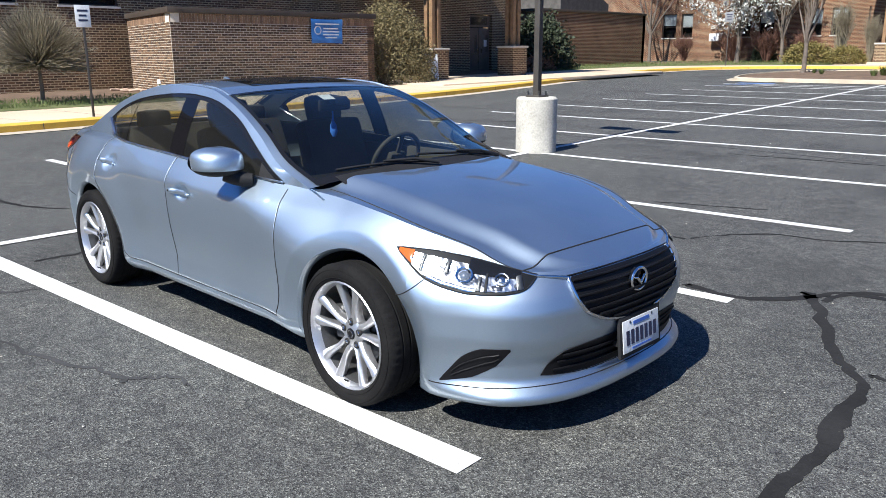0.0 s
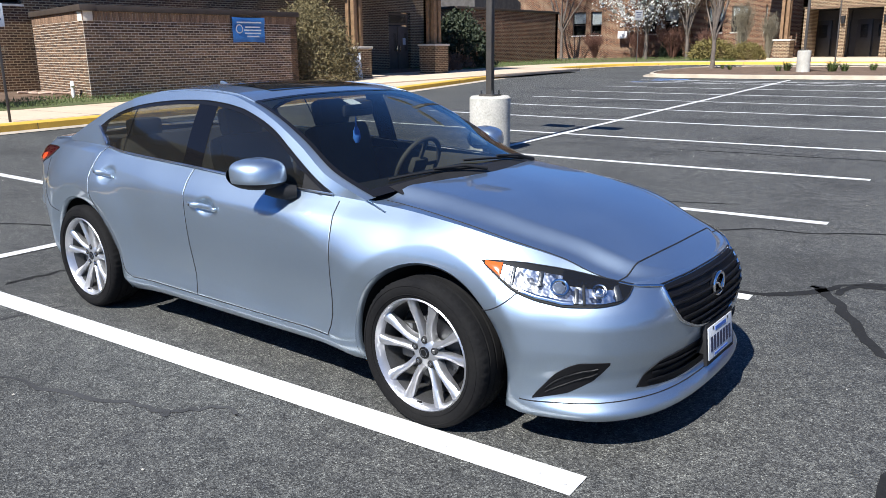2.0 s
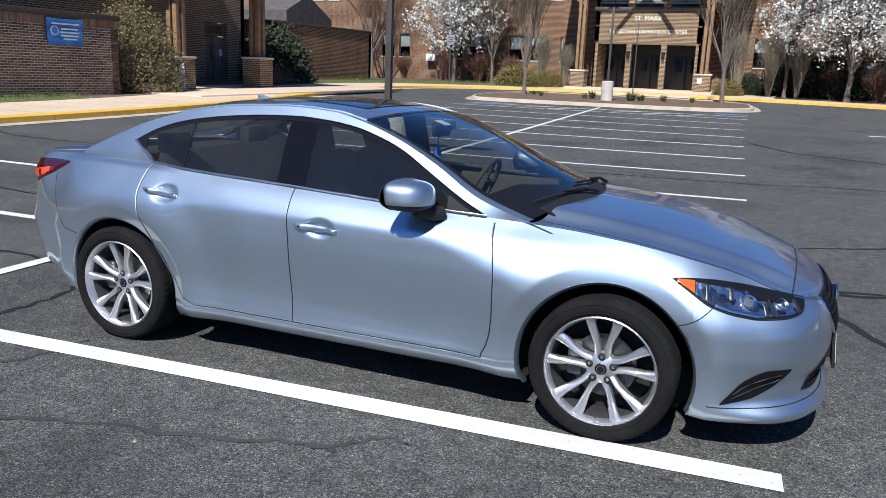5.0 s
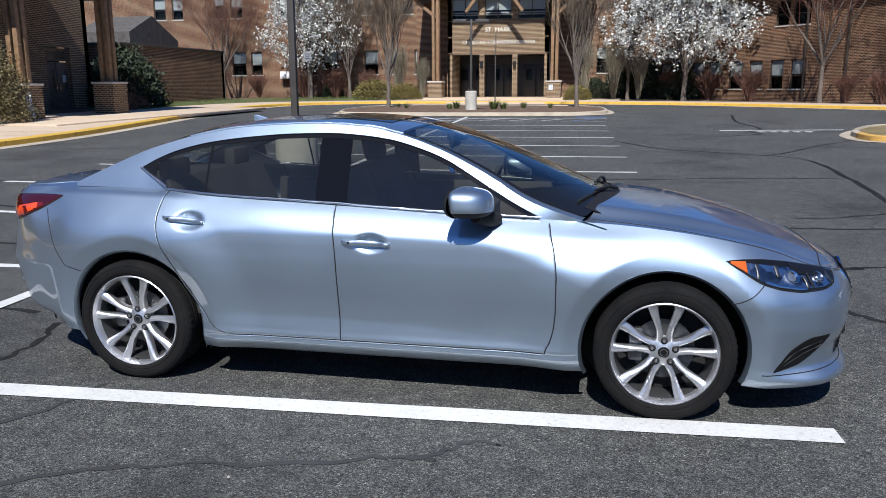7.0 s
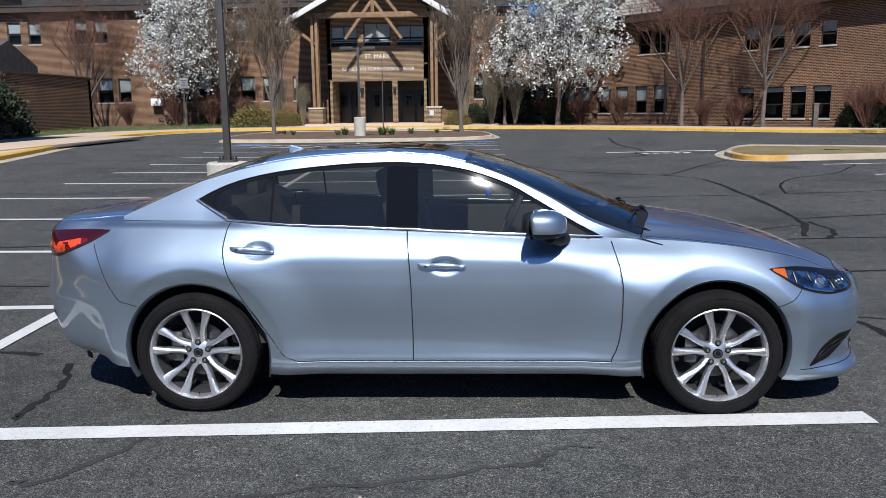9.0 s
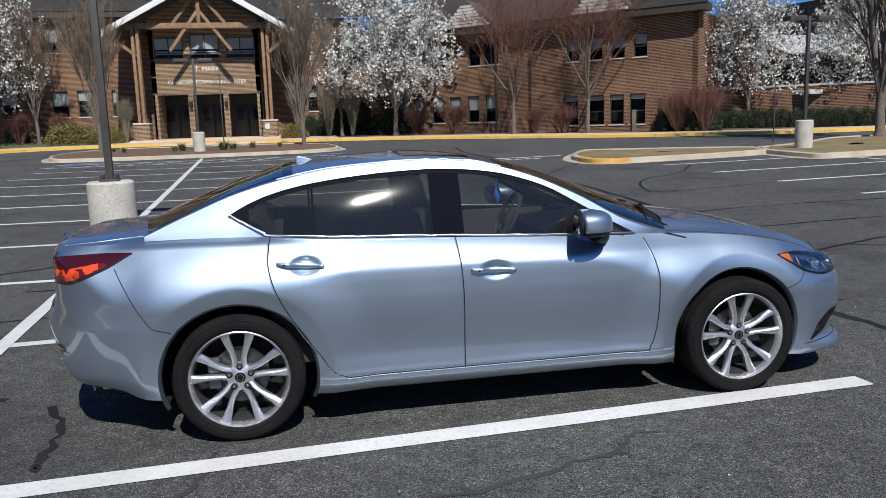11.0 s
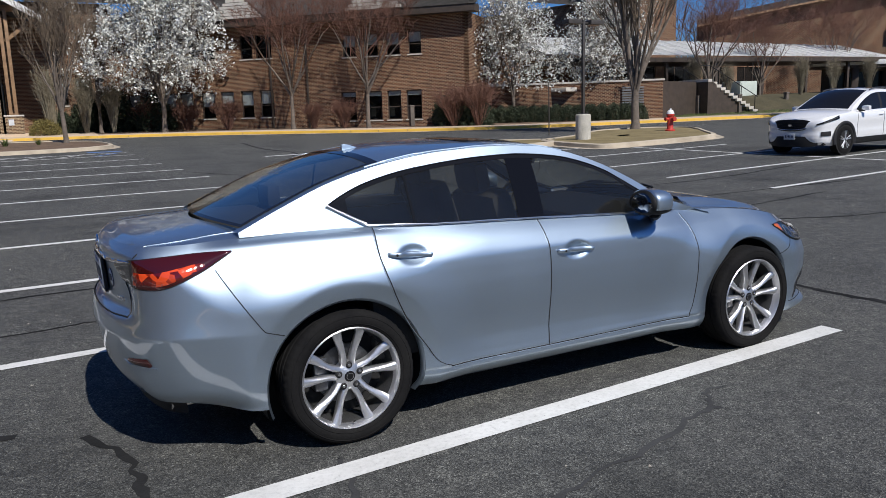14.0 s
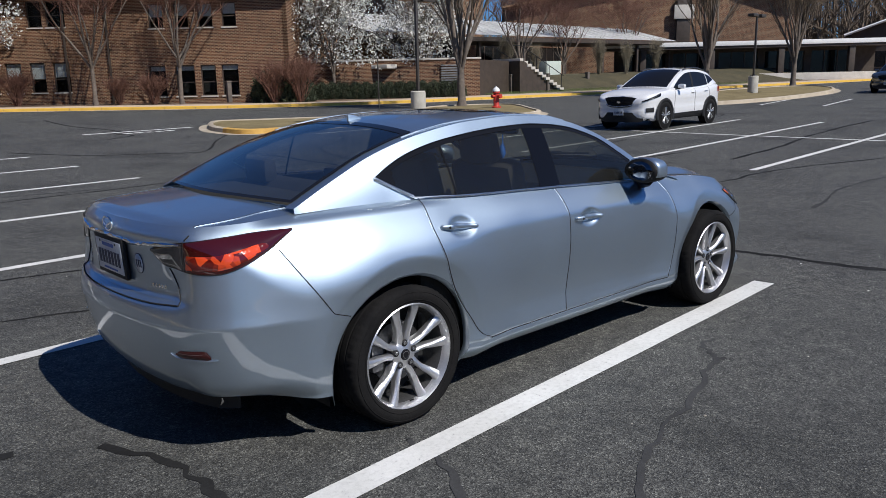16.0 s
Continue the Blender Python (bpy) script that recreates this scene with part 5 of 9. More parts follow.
    revolve_ob("hub", [(0.0, 0.066), (0.030, 0.066), (0.034, 0.064), (0.058, 0.062), (0.070, 0.054), (0.072, 0.01), (0.05, 0.0)], ALLOY, rim, "", 40, "y")
    revolve_ob("centre_cap", [(0.0, 0.0705), (0.024, 0.0705), (0.0275, 0.068), (0.0275, 0.060)], GLOSS_BLACK, rim, "black centre cap", 32, "y")
    revolve_ob("cap_ring", [(0.0155, 0.070), (0.0160, 0.0725), (0.0185, 0.0725), (0.0190, 0.070)], CHROME, rim, "", 32, "y")
    for k in range(5):
        a = radians(90 + 72 * k)
        x, z = 0.0572 * math.cos(a), 0.0572 * math.sin(a)
        v, q = revolve_pts([(0.0, 0.0715), (0.0075, 0.0715), (0.0088, 0.069), (0.0088, 0.04)], 6, "y", (x, 0, z))
        mesh_ob("wheel_nut", v, q, CHROME, rim, soft=False)
        # flat black disc on the hub paints the shade of the nut's recess
        v, q = revolve_pts([(0.0, 0.0669), (0.0165, 0.0667), (0.0185, 0.060)], 16, "y", (x, 0, z))
        mesh_ob("nut_shade_disc", v, q, SEAM, rim)
    revolve_ob("brake_disc", [(0.06, 0.0), (0.15, 0.0), (0.15, -0.024), (0.06, -0.024)], STEEL, w, "grey steel brake disc", 48, "y")
    cal = box_bm((0.07, 0.07, 0.17), (0.132, -0.008, 0.02), 0.015)
    part("brake_caliper", cal, DARK_ALLOY, w)
    # black disc behind the brake paints the shade seen between the spokes
    revolve_ob("wheel_shade_disc", [(0.0, -0.05), (0.224, -0.05)], LINER, w, "", 40, "y")
    tube_ob("valve", [(0.0, W - 0.02, -0.226), (0.0, W + 0.004, -0.212)], 0.004, BLACK, rim)
    return w


def build_cabin(car):
    part("dashboard", box_bm((0.62, 1.36, 0.20), (0.76, 0, 0.845), 0.07, Matrix.Rotation(radians(-5), 4, "Y")), DASH, car)
    part("rear_shelf", box_bm((0.42, 1.24, 0.05), (-1.66, 0, 1.03), 0.02), CABIN, car)
    for y in (0.72, -0.72):
        part("door_lining", box_bm((2.0, 0.06, 0.60), (-0.25, y * 1.07, 0.66), 0.03), CABIN, car)
    part("cabin_floor", box_bm((2.6, 1.4, 0.05), (-0.35, 0, 0.36), 0.02), CABIN, car)
    part("headliner", box_bm((0.95, 1.00, 0.02), (-0.48, 0, 1.362), 0.008), CABIN_GREY, car)
    for y in (0.37, -0.37):
        seat = mesh_holder("front_seat", car)
        part("cushion", box_bm((0.50, 0.50, 0.16), (0.05, y, 0.56), 0.06), CABIN, seat)
        part("backrest", box_bm((0.15, 0.50, 0.60), (-0.27, y, 0.86), 0.06, Matrix.Rotation(radians(-17), 4, "Y")), CABIN, seat)
        part("headrest", box_bm((0.10, 0.27, 0.18), (-0.40, y, 1.22), 0.045, Matrix.Rotation(radians(-12), 4, "Y")), CABIN, seat)
    seat = mesh_holder("rear_seat", car)
    part("cushion", box_bm((0.5, 1.25, 0.18), (-0.95, 0, 0.56), 0.06), CABIN, seat)
    part("backrest", box_bm((0.15, 1.25, 0.55), (-1.27, 0, 0.83), 0.06, Matrix.Rotation(radians(-24), 4, "Y")), CABIN, seat)
    for y in (0.40, -0.40):
        part("headrest", box_bm((0.09, 0.24, 0.14), (-1.40, y, 1.13), 0.04), CABIN, seat)
    # steering wheel on the far side, with its stalk
    bm = bmesh.new()
    n, m = 40, 10
    ring = [[bm.verts.new(((0.185 + 0.015 * math.cos(2 * math.pi * j / m)) * math.cos(2 * math.pi * i / n), (0.185 + 0.015 * math.cos(2 * math.pi * j / m)) * math.sin(2 * math.pi * i / n), 0.015 * math.sin(2 * math.pi * j / m))) for j in range(m)] for i in range(n)]
    for i in range(n):
        for j in range(m):
            bm.faces.new((ring[i][j], ring[(i + 1) % n][j], ring[(i + 1) % n][(j + 1) % m], ring[i][(j + 1) % m]))
    box_bm((0.10, 0.13, 0.05), (0, 0, 0), 0.02, bm=bm)
    for rz in (0, 90, 180):
        box_bm((0.14, 0.03, 0.015), (0.11 * math.cos(radians(rz)), 0.11 * math.sin(radians(rz)), 0), 0.004, Matrix.Rotation(radians(rz), 4, "Z"), bm=bm)
    bmesh.ops.transform(bm, matrix=pose(0.36, 0.37, 0.93, 0, -65, 0), verts=bm.verts)
    part("steering_wheel", bm, CABIN, car)
    # inner mirror with its mount and a blue pendant
    part("inner_mirror", box_bm((0.03, 0.24, 0.07), (0.22, 0.0, 1.285), 0.02), BLACK, car)
    part("mirror_mount", box_bm((0.12, 0.10, 0.05), (0.235, 0.0, 1.315), 0.015), BLACK, car)
    part("sticker", box_bm((0.07, 0.085, 0.002), (0.265, -0.09, 1.337), 0, Matrix.Rotation(radians(20), 4, "Y")), PLATE, car)
    BLUE_CLOTH = two_tone("blue_pendant", (0.02, 0.10, 0.45), (0.05, 0.20, 0.70), 0.7, 20.0, 90.0)
    tube_ob("pendant", [(0.20, 0.0, 1.25), (0.20, 0.0, 1.19), (0.20, 0.002, 1.16), (0.20, 0.004, 1.12), (0.20, 0.004, 1.09)], [0.004, 0.006, 0.020, 0.024, 0.010], BLUE_CLOTH, car, "blue pendant hanging from the mirror")


car = empty("car", (0, 0.04, 0), 1.1)
tagged(car, "silver blue metallic four-door sedan parked in a stall", "car")
build_body(car)
build_arches(car)
build_cabin(car)
wheel = build_wheel()
wheel.parent = car
WHEEL_Y = 0.798
wheel.matrix_basis = pose(WHEEL_X[0], -WHEEL_Y, WHEEL_Z, 0, 0, 180)
for x, y, rz in ((WHEEL_X[1], -WHEEL_Y, 180), (WHEEL_X[0], WHEEL_Y, 0), (WHEEL_X[1], WHEEL_Y, 0)):
    copy_thing(wheel, pose(x, y, WHEEL_Z, 0, 0, rz))


# ---- the sedan's lamps, grille, handles, mirrors and trim ----
def band_fn(pts):
    xs, ys = [p[0] for p in pts], [p[1] for p in pts]
    return lambda s: np.interp(s, xs, ys)


def skin_patch(name, s0, s1, low, top, mat, parent, sgn=1, lift=0.003, dome=0.0, n=44, rows=14, label="", bulge=0.0):
    """A piece of trim on the body's skin between two curves over the plan's way."""
    s = np.linspace(s0, s1, n)
    q = np.linspace(0, 1, rows)
    lo, hi = low(s), top(s)
    Zs = lo[:, None] + (hi - lo)[:, None] * q
    Ss = s[:, None] + 0 * Zs
    u = np.linspace(0, 1, n)[:, None]
    up = lift + dome * (np.sin(math.pi * q)[None, :] ** 0.6) * (np.sin(math.pi * np.clip(u, 0.0, 1.0)) ** 0.5)
    P = np.stack([skin(Ss[:, j], Zs[:, j], 1e-4) for j in range(rows)], 1)
    A, B = np.gradient(P, axis=0), np.gradient(P, axis=1)
    N = np.cross(A, B)
    N /= np.maximum(np.linalg.norm(N, axis=-1, keepdims=True), 1e-9)
    N *= np.sign(N[..., :1] * P[..., :1] + N[..., 1:2] * P[..., 1:2])
    P = P + N * up[..., None]
    return grid_ob(name, P * np.array([1, sgn, 1.0]), mat, parent, label, flip=sgn < 0)


def skin_line(name, pts, r, mat, parent, sgn=1, lift=0.003, n=40, label="", mirror=False):
    """A bead along the skin through (s, z) points; mirror carries it on across the middle."""
    pts = np.array(pts, float)
    d = np.r_[0, np.cumsum(np.hypot(np.diff(pts[:, 0]) * 6, np.diff(pts[:, 1])))]
    u = np.linspace(0, d[-1], n)
    s, z = np.interp(u, d, pts[:, 0]), np.interp(u, d, pts[:, 1])
    for _ in range(2):
        s[1:-1], z[1:-1] = (s[:-2] + 2 * s[1:-1] + s[2:]) / 4, (z[:-2] + 2 * z[1:-1] + z[2:]) / 4
    P = skin(s, z, lift)
    if mirror:
        P = np.concatenate([P, (P * np.array([1, -1, 1.0]))[::-1][1:]], 0)
        rr = r
    else:
        P = P * np.array([1, sgn, 1.0])
        rr = r
    return tube_ob(name, P, rr, mat, parent, label, n=6)


def on_skin(s, z, sgn, lift=0.0):
    """A frame on the skin: x outwards, y along the car's side, z up."""
    p, e = skin(s, z, 1e-4), 2e-3
    a = skin(s + e, z, 1e-4) - skin(s - e, z, 1e-4)
    b = skin(s, z + e, 1e-4) - skin(s, z - e, 1e-4)
    n = np.cross(a, b)
    n /= np.linalg.norm(n)
    n *= np.sign(n[0] * p[0] + n[1] * p[1])
    m3 = np.array([1, sgn, 1.0])
    n, b, p = Vector(n * m3), Vector(b * m3).normalized(), Vector((p + n * lift) * m3)
    y = b.cross(n).normalized()
    z_ = n.cross(y)
    return Matrix(((n.x, y.x, z_.x, p.x), (n.y, y.y, z_.y, p.y), (n.z, y.z, z_.z, p.z), (0, 0, 0, 1)))




def make_faceted(name, dark, light, rough, metal, scale, strength, **more):
    """Moulded lamp surface: uneven facets, with their bright and dark glints put into the colour cell by cell."""
    m, t, b = principled(name, light, rough, metal, **more)
    v = coords(t)
    cell = node(t, "ShaderNodeTexVoronoi", Scale=scale)
    t.links.new(v, cell.inputs["Vector"])
    lum = t.nodes.new("ShaderNodeSeparateColor")
    t.links.new(cell.outputs["Color"], lum.inputs["Color"])
    t.links.new(ramp(t, lum.outputs["Red"], [(0.15, dark), (0.85, light)]), b.inputs["Base Color"])
    bump(t, b, noise_fac(t, v, scale * 0.7, 2), strength, 0.02)
    return m


LAMP_CHROME = make_faceted("lamp_reflector", (0.20, 0.20, 0.21), (0.80, 0.80, 0.81), 0.24, 1.0, 26.0, 0.40)
SMOKE_LENS, _, _ = principled("smoked_lamp_lens", (0.035, 0.032, 0.034), 0.06, 0.0, Coat_Weight=1.0, Coat_Roughness=0.02)
LENS_DARK, _, _ = principled("projector_glass", (0.10, 0.11, 0.13), 0.03, 0.0, Coat_Weight=1.0, Coat_IOR=1.9)
SATIN, _, _ = principled("satin_chrome", (0.66, 0.68, 0.71), 0.20, 1.0)
GRILLE_DARK, _, _ = principled("grille_black", (0.006, 0.006, 0.007), 0.5, 0.0, Specular_IOR_Level=0.2)


def head_lamp(car, sgn):
    top = band_fn([(0.094, 0.706), (0.112, 0.727), (0.139, 0.750), (0.160, 0.768), (0.1795, 0.784), (0.195, 0.788), (0.2105, 0.786)])
    low = band_fn([(0.094, 0.704), (0.102, 0.668), (0.108, 0.650), (0.123, 0.638), (0.150, 0.637), (0.168, 0.655), (0.184, 0.684), (0.1976, 0.737), (0.2105, 0.784)])
    lamp = skin_patch("headlight", 0.0945, 0.2104, low, top, GRILLE_DARK, car, sgn, 0.0025, 0.0, 60, 16, "clear headlight with a projector lens and amber corner")
    mixf = lambda f, inset=0.0: (lambda s: low(s) + (top(s) - low(s)) * f)
    # one faceted chrome bowl, dark brow and ribs over it
    skin_patch("reflector", 0.1075, 0.1940, mixf(0.10), mixf(0.80), LAMP_CHROME, lamp, sgn, 0.0055, -0.003, 60, 16, "bright faceted chrome reflector")
    for s0, s1, f0, f1, dome in ((0.1075, 0.1125, 0.10, 0.80, 0.003), (0.1395, 0.1425, 0.10, 0.52, 0.003), (0.1655, 0.1690, 0.42, 0.82, 0.004), (0.1845, 0.1868, 0.14, 0.80, 0.003)):
        skin_patch("reflector_rib", s0, s1, mixf(f0), mixf(f1), STEEL, lamp, sgn, 0.0068, dome, 8, 10)
    skin_patch("lamp_brow", 0.1080, 0.1520, mixf(0.58), mixf(0.96), GLOSS_BLACK, lamp, sgn, 0.0072, 0.003, 30, 6, "black brow inside the lamp")
    skin_patch("lower_shelf", 0.1430, 0.1800, mixf(0.06), mixf(0.18), SATIN, lamp, sgn, 0.0070, 0.003, 30, 5)
    skin_patch("amber_marker", 0.1945, 0.2072, mixf(0.12), mixf(0.88), AMBER, lamp, sgn, 0.0062, 0.002, 20, 8, "orange corner marker")
    skin_patch("dark_bezel", 0.1345, 0.1366, mixf(0.08), mixf(0.80), BLACK, lamp, sgn, 0.0075, 0.002, 8, 8)
    for s, z, r in ((0.1535, 0.700, 0.037), (0.1235, 0.688, 0.030)):
        M = on_skin(s, z, sgn, 0.004)
        big = r > 0.035
        v, q = revolve_pts([(r * 0.62, -0.004), (r * 0.78, 0.004), (r * 0.96, 0.009), (r, 0.007), (r * 1.02, -0.003)], 36, "x")
        ring = mesh_ob("lamp_ring", v, q, CHROME if big else LAMP_CHROME, lamp)
        ring.matrix_basis = M
        v, q = revolve_pts([(0.0, 0.008), (r * 0.3, 0.0072), (r * 0.5, 0.004), (r * 0.66, -0.003)], 32, "x")
        ball = mesh_ob("projector_lens" if big else "bulb_bowl", v, q, LENS_DARK if big else LAMP_CHROME, lamp)
        ball.matrix_basis = M
    skin_patch("lens", 0.0950, 0.2100, mixf(0.01), mixf(0.99), GLASS_LAMP, lamp, sgn, 0.0115, 0.012, 60, 16)
    edge = [(s, float(top(s))) for s in np.linspace(0.094, 0.2105, 24)] + [(s, float(low(s))) for s in np.linspace(0.2105, 0.094, 30)]
    skin_line("lens_seal", edge, 0.0028, BLACK, lamp, sgn, 0.003, 90)


BRAKE_LENS = make_faceted("faceted_red_lens", (0.10, 0.005, 0.004), (0.70, 0.070, 0.016), 0.12, 0.0, 24.0, 0.40, Coat_Weight=1.0, Coat_Roughness=0.02)


def tail_lamp(car, sgn):
    top = band_fn([(0.812, 1.000), (0.829, 1.0005), (0.846, 0.998), (0.875, 0.990), (0.900, 0.978), (0.920, 0.962), (0.9375, 0.935)])
    low = band_fn([(0.812, 0.997), (0.8324, 0.929), (0.850, 0.885), (0.862, 0.860), (0.8705, 0.850), (0.884, 0.851), (0.897, 0.858), (0.924, 0.872), (0.9375, 0.932)])
    mixf = lambda f: (lambda s: low(s) + (top(s) - low(s)) * f)
    lamp = skin_patch("tail_light", 0.8123, 0.9373, low, top, DARK_RED, car, sgn, 0.003, 0.0, 70, 16, "red wraparound tail light with a dark inner lens")
    skin_patch("red_lens", 0.8135, 0.899, mixf(0.03), mixf(0.97), DARK_RED, lamp, sgn, 0.004, 0.010, 50, 14, "red lens")
    skin_patch("brake_lens", 0.828, 0.897, mixf(0.09), mixf(0.64), BRAKE_LENS, lamp, sgn, 0.0058, 0.0110, 50, 12, "bright red brake lens")
    skin_patch("clear_lens", 0.900, 0.937, mixf(0.03), mixf(0.97), SMOKE_LENS, lamp, sgn, 0.004, 0.006, 30, 14, "smoked inner lens")
    skin_patch("reverse_lens", 0.908, 0.931, mixf(0.28), mixf(0.66), LAMP_CHROME, lamp, sgn, 0.0068, 0.004, 24, 8, "clear reversing lens")
    skin_line("lens_gap", [(0.8993, float(low(0.8993))), (0.8993, float(top(0.8993)))], 0.002, SEAM, lamp, sgn, 0.005, 10)
    edge = [(s, float(top(s))) for s in np.linspace(0.812, 0.9375, 30)] + [(s, float(low(s))) for s in np.linspace(0.9375, 0.812, 36)]
    skin_line("lens_seal", edge, 0.0022, BLACK, lamp, sgn, 0.002, 100)
    # reflector low in the bumper
    t2, l2 = band_fn([(0.880, 0.500), (0.884, 0.531), (0.906, 0.523), (0.911, 0.507)]), band_fn([(0.880, 0.496), (0.884, 0.489), (0.906, 0.493), (0.911, 0.503)])
    skin_patch("rear_reflector", 0.8805, 0.9105, l2, t2, DARK_RED, car, sgn, 0.003, 0.004, 24, 6, "dark red bumper reflector")
    skin_line("reflector_rim", [(0.876, 0.487), (0.909, 0.487), (0.915, 0.505)], 0.003, SILVER, car, sgn, 0.003, 16)


def number_plate(car, M, name):
    """A plate in its dark frame; the writing is plain bars."""
    frame_ = part("number_plate", box_bm((0.016, 0.335, 0.186), (0.004, 0, 0), 0.004), BLACK, car, "white number plate in a dark frame")
    frame_.matrix_basis = M
    part("plate_face", box_bm((0.004, 0.296, 0.146), (0.0135, 0, 0), 0.0015), PLATE, frame_)
    for k in range(7):
        part("character_bar", box_bm((0.002, 0.024, 0.066), (0.0163, -0.111 + 0.037 * k, -0.008), 0), INK, frame_)
    part("caption_bar", box_bm((0.002, 0.13, 0.016), (0.0163, 0, 0.052), 0), BLUE_INK, frame_)
    part("caption_bar", box_bm((0.002, 0.16, 0.008), (0.0163, 0, -0.060), 0), BLUE_INK, frame_)
    for y in (0.09, -0.09):
        v, q = revolve_pts([(0.0, 0.018), (0.006, 0.0175), (0.007, 0.012)], 12, "x", (0, y, 0.062))
        mesh_ob("plate_screw", v, q, STEEL, frame_)


def build_front(car):
    top = band_fn([(0.0, 0.688), (0.05, 0.688), (0.066, 0.684), (0.0685, 0.670)])
    low = band_fn([(0.0, 0.464), (0.02, 0.470), (0.038, 0.490), (0.052, 0.522), (0.060, 0.548), (0.0665, 0.600), (0.0685, 0.660)])
    grille = mesh_holder("grille", car)
    tagged(grille, "black slatted grille with a bright lower rim")
    # black backing lies flush on the skin; its tone also paints the grille's depth shade
    for sgn in (1, -1):
        skin_patch("grille_back", 0.0, 0.0684, low, top, GRILLE_DARK, grille, sgn, 0.0025, 0, 30, 10)
    for z in np.linspace(0.492, 0.668, 7):
        s = np.linspace(0.0, 0.0684, 60)
        ok = (low(s) + 0.006 < z) & (z < top(s) - 0.004)
        end = float(s[ok].max())
        bead = [(end, z), (0.0, z)]
        skin_line("slat", bead, 0.0062, GRILLE_DARK, grille, 1, 0.011, 24, mirror=True)
    rim = [(0.0695, 0.682), (0.0692, 0.640), (0.0672, 0.600), (0.061, 0.546), (0.052, 0.516), (0.039, 0.486), (0.02, 0.465), (0.0, 0.459)]
    n = 46
    skin_line("bright_rim", rim, 0.0085, SATIN, grille, 1, 0.004, n, "satin chrome rim", mirror=True)
    skin_line("grille_brow", [(0.0700, 0.688), (0.05, 0.693), (0.0, 0.694)], 0.004, GLOSS_BLACK, grille, 1, 0.002, 24, mirror=True)
    for sgn in (1, -1):
        skin_line("bright_wing", [(0.1065, 0.715), (0.095, 0.701), (0.082, 0.693), (0.0695, 0.682)], np.linspace(0.004, 0.0085, 24), SATIN, grille, sgn, 0.004, 24)
    # emblem: an oval ring with a plain winged shape
    p = skin(0.0, 0.615)
    em = mesh_holder("emblem", car)
    tagged(em, "bright oval emblem")
    x0 = float(p[0]) + 0.018
    a = np.linspace(0, 2 * math.pi, 41)
    v, q = tube_pts(np.stack([np.full(41, x0), 0.060 * np.cos(a), 0.615 + 0.050 * np.sin(a)], -1), 0.0075, 8, close=False)
    mesh_ob("emblem_ring", v, q, CHROME, em)
    v, q = revolve_pts([(0.0, x0 - 0.001), (0.055, x0 - 0.004), (0.058, x0 - 0.02)], 32, "x", (0, 0, 0.615))
    mesh_ob("emblem_back", [(c[0], c[1] * 1.02, 0.615 + (c[2] - 0.615) * 0.86) for c in v], q, GLOSS_BLACK, em)
    tube_ob("emblem_wing", [(x0 + 0.003, 0.052, 0.632), (x0 + 0.006, 0.026, 0.624), (x0 + 0.007, 0.0, 0.598), (x0 + 0.006, -0.026, 0.624), (x0 + 0.003, -0.052, 0.632)], [0.003, 0.0075, 0.0095, 0.0075, 0.003], CHROME, em)
    # lower intake, fog pockets and lip; black trim laid flush, its tone also painting the openings' shade
    it = band_fn([(0.0, 0.405), (0.055, 0.400), (0.077, 0.385), (0.086, 0.340), (0.0935, 0.283)])
    il = band_fn([(0.0, 0.262), (0.05, 0.266), (0.08, 0.276), (0.0935, 0.280)])
    intake = mesh_holder("lower_intake", car)
    tagged(intake, "black lower air intake")
    for sgn in (1, -1):
        skin_patch("intake_back", 0.0, 0.0934, il, it, GRILLE_DARK, intake, sgn, 0.0025, 0, 40, 8)
        skin_line("intake_edge", [(0.0, 0.406), (0.055, 0.401), (0.078, 0.386), (0.086, 0.340), (0.0945, 0.280), (0.05, 0.262), (0.0, 0.258)], 0.0016, BLACK, intake, sgn, 0.002, 50)
        ft = band_fn([(0.117, 0.416), (0.138, 0.414), (0.146, 0.392), (0.153, 0.364), (0.169, 0.250)])
        fl = band_fn([(0.117, 0.408), (0.127, 0.330), (0.145, 0.275), (0.169, 0.244)])
        fog = skin_patch("fog_pocket", 0.1172, 0.1688, fl, ft, GRILLE_DARK, car, sgn, 0.0025, 0, 40, 10, "black fog lamp pocket")
        for f in (0.35, 0.66):
            s = np.linspace(0.125, 0.160, 12)
            skin_line("pocket_fin", [(float(a_), float(fl(a_) + (ft(a_) - fl(a_)) * f)) for a_ in s], 0.004, GRILLE_DARK, fog, sgn, 0.004, 20)
        edge = [(s, float(ft(s))) for s in np.linspace(0.117, 0.169, 16)] + [(s, float(fl(s))) for s in np.linspace(0.169, 0.117, 16)]
        skin_line("pocket_edge", edge, 0.0016, BLACK, fog, sgn, 0.001, 50)
        # dark bead above the lip paints the shade of its undercut
        skin_line("lip_shade_line", [(0.178, 0.232), (0.150, 0.234), (0.120, 0.238), (0.095, 0.240), (0.0, 0.236)], 0.0028, SEAM, car, sgn, 0.0, 50)
    for z in (0.300, 0.335, 0.368):
        skin_line("intake_slat", [(0.084 - (z - 0.3) * 0.10, z), (0.0, z)], 0.005, GRILLE_DARK, intake, 1, 0.008, 24, mirror=True)
    p = skin(0.0, 0.38)
    number_plate(car, Matrix.Translation((float(p[0]) + 0.028, 0.0, 0.377)) @ Matrix.Rotation(radians(-6), 4, "Y"), "front")
    part("plate_bracket", box_bm((0.05, 0.28, 0.10), (float(p[0]) + 0.004, 0.0, 0.377), 0.006), BLACK, car)


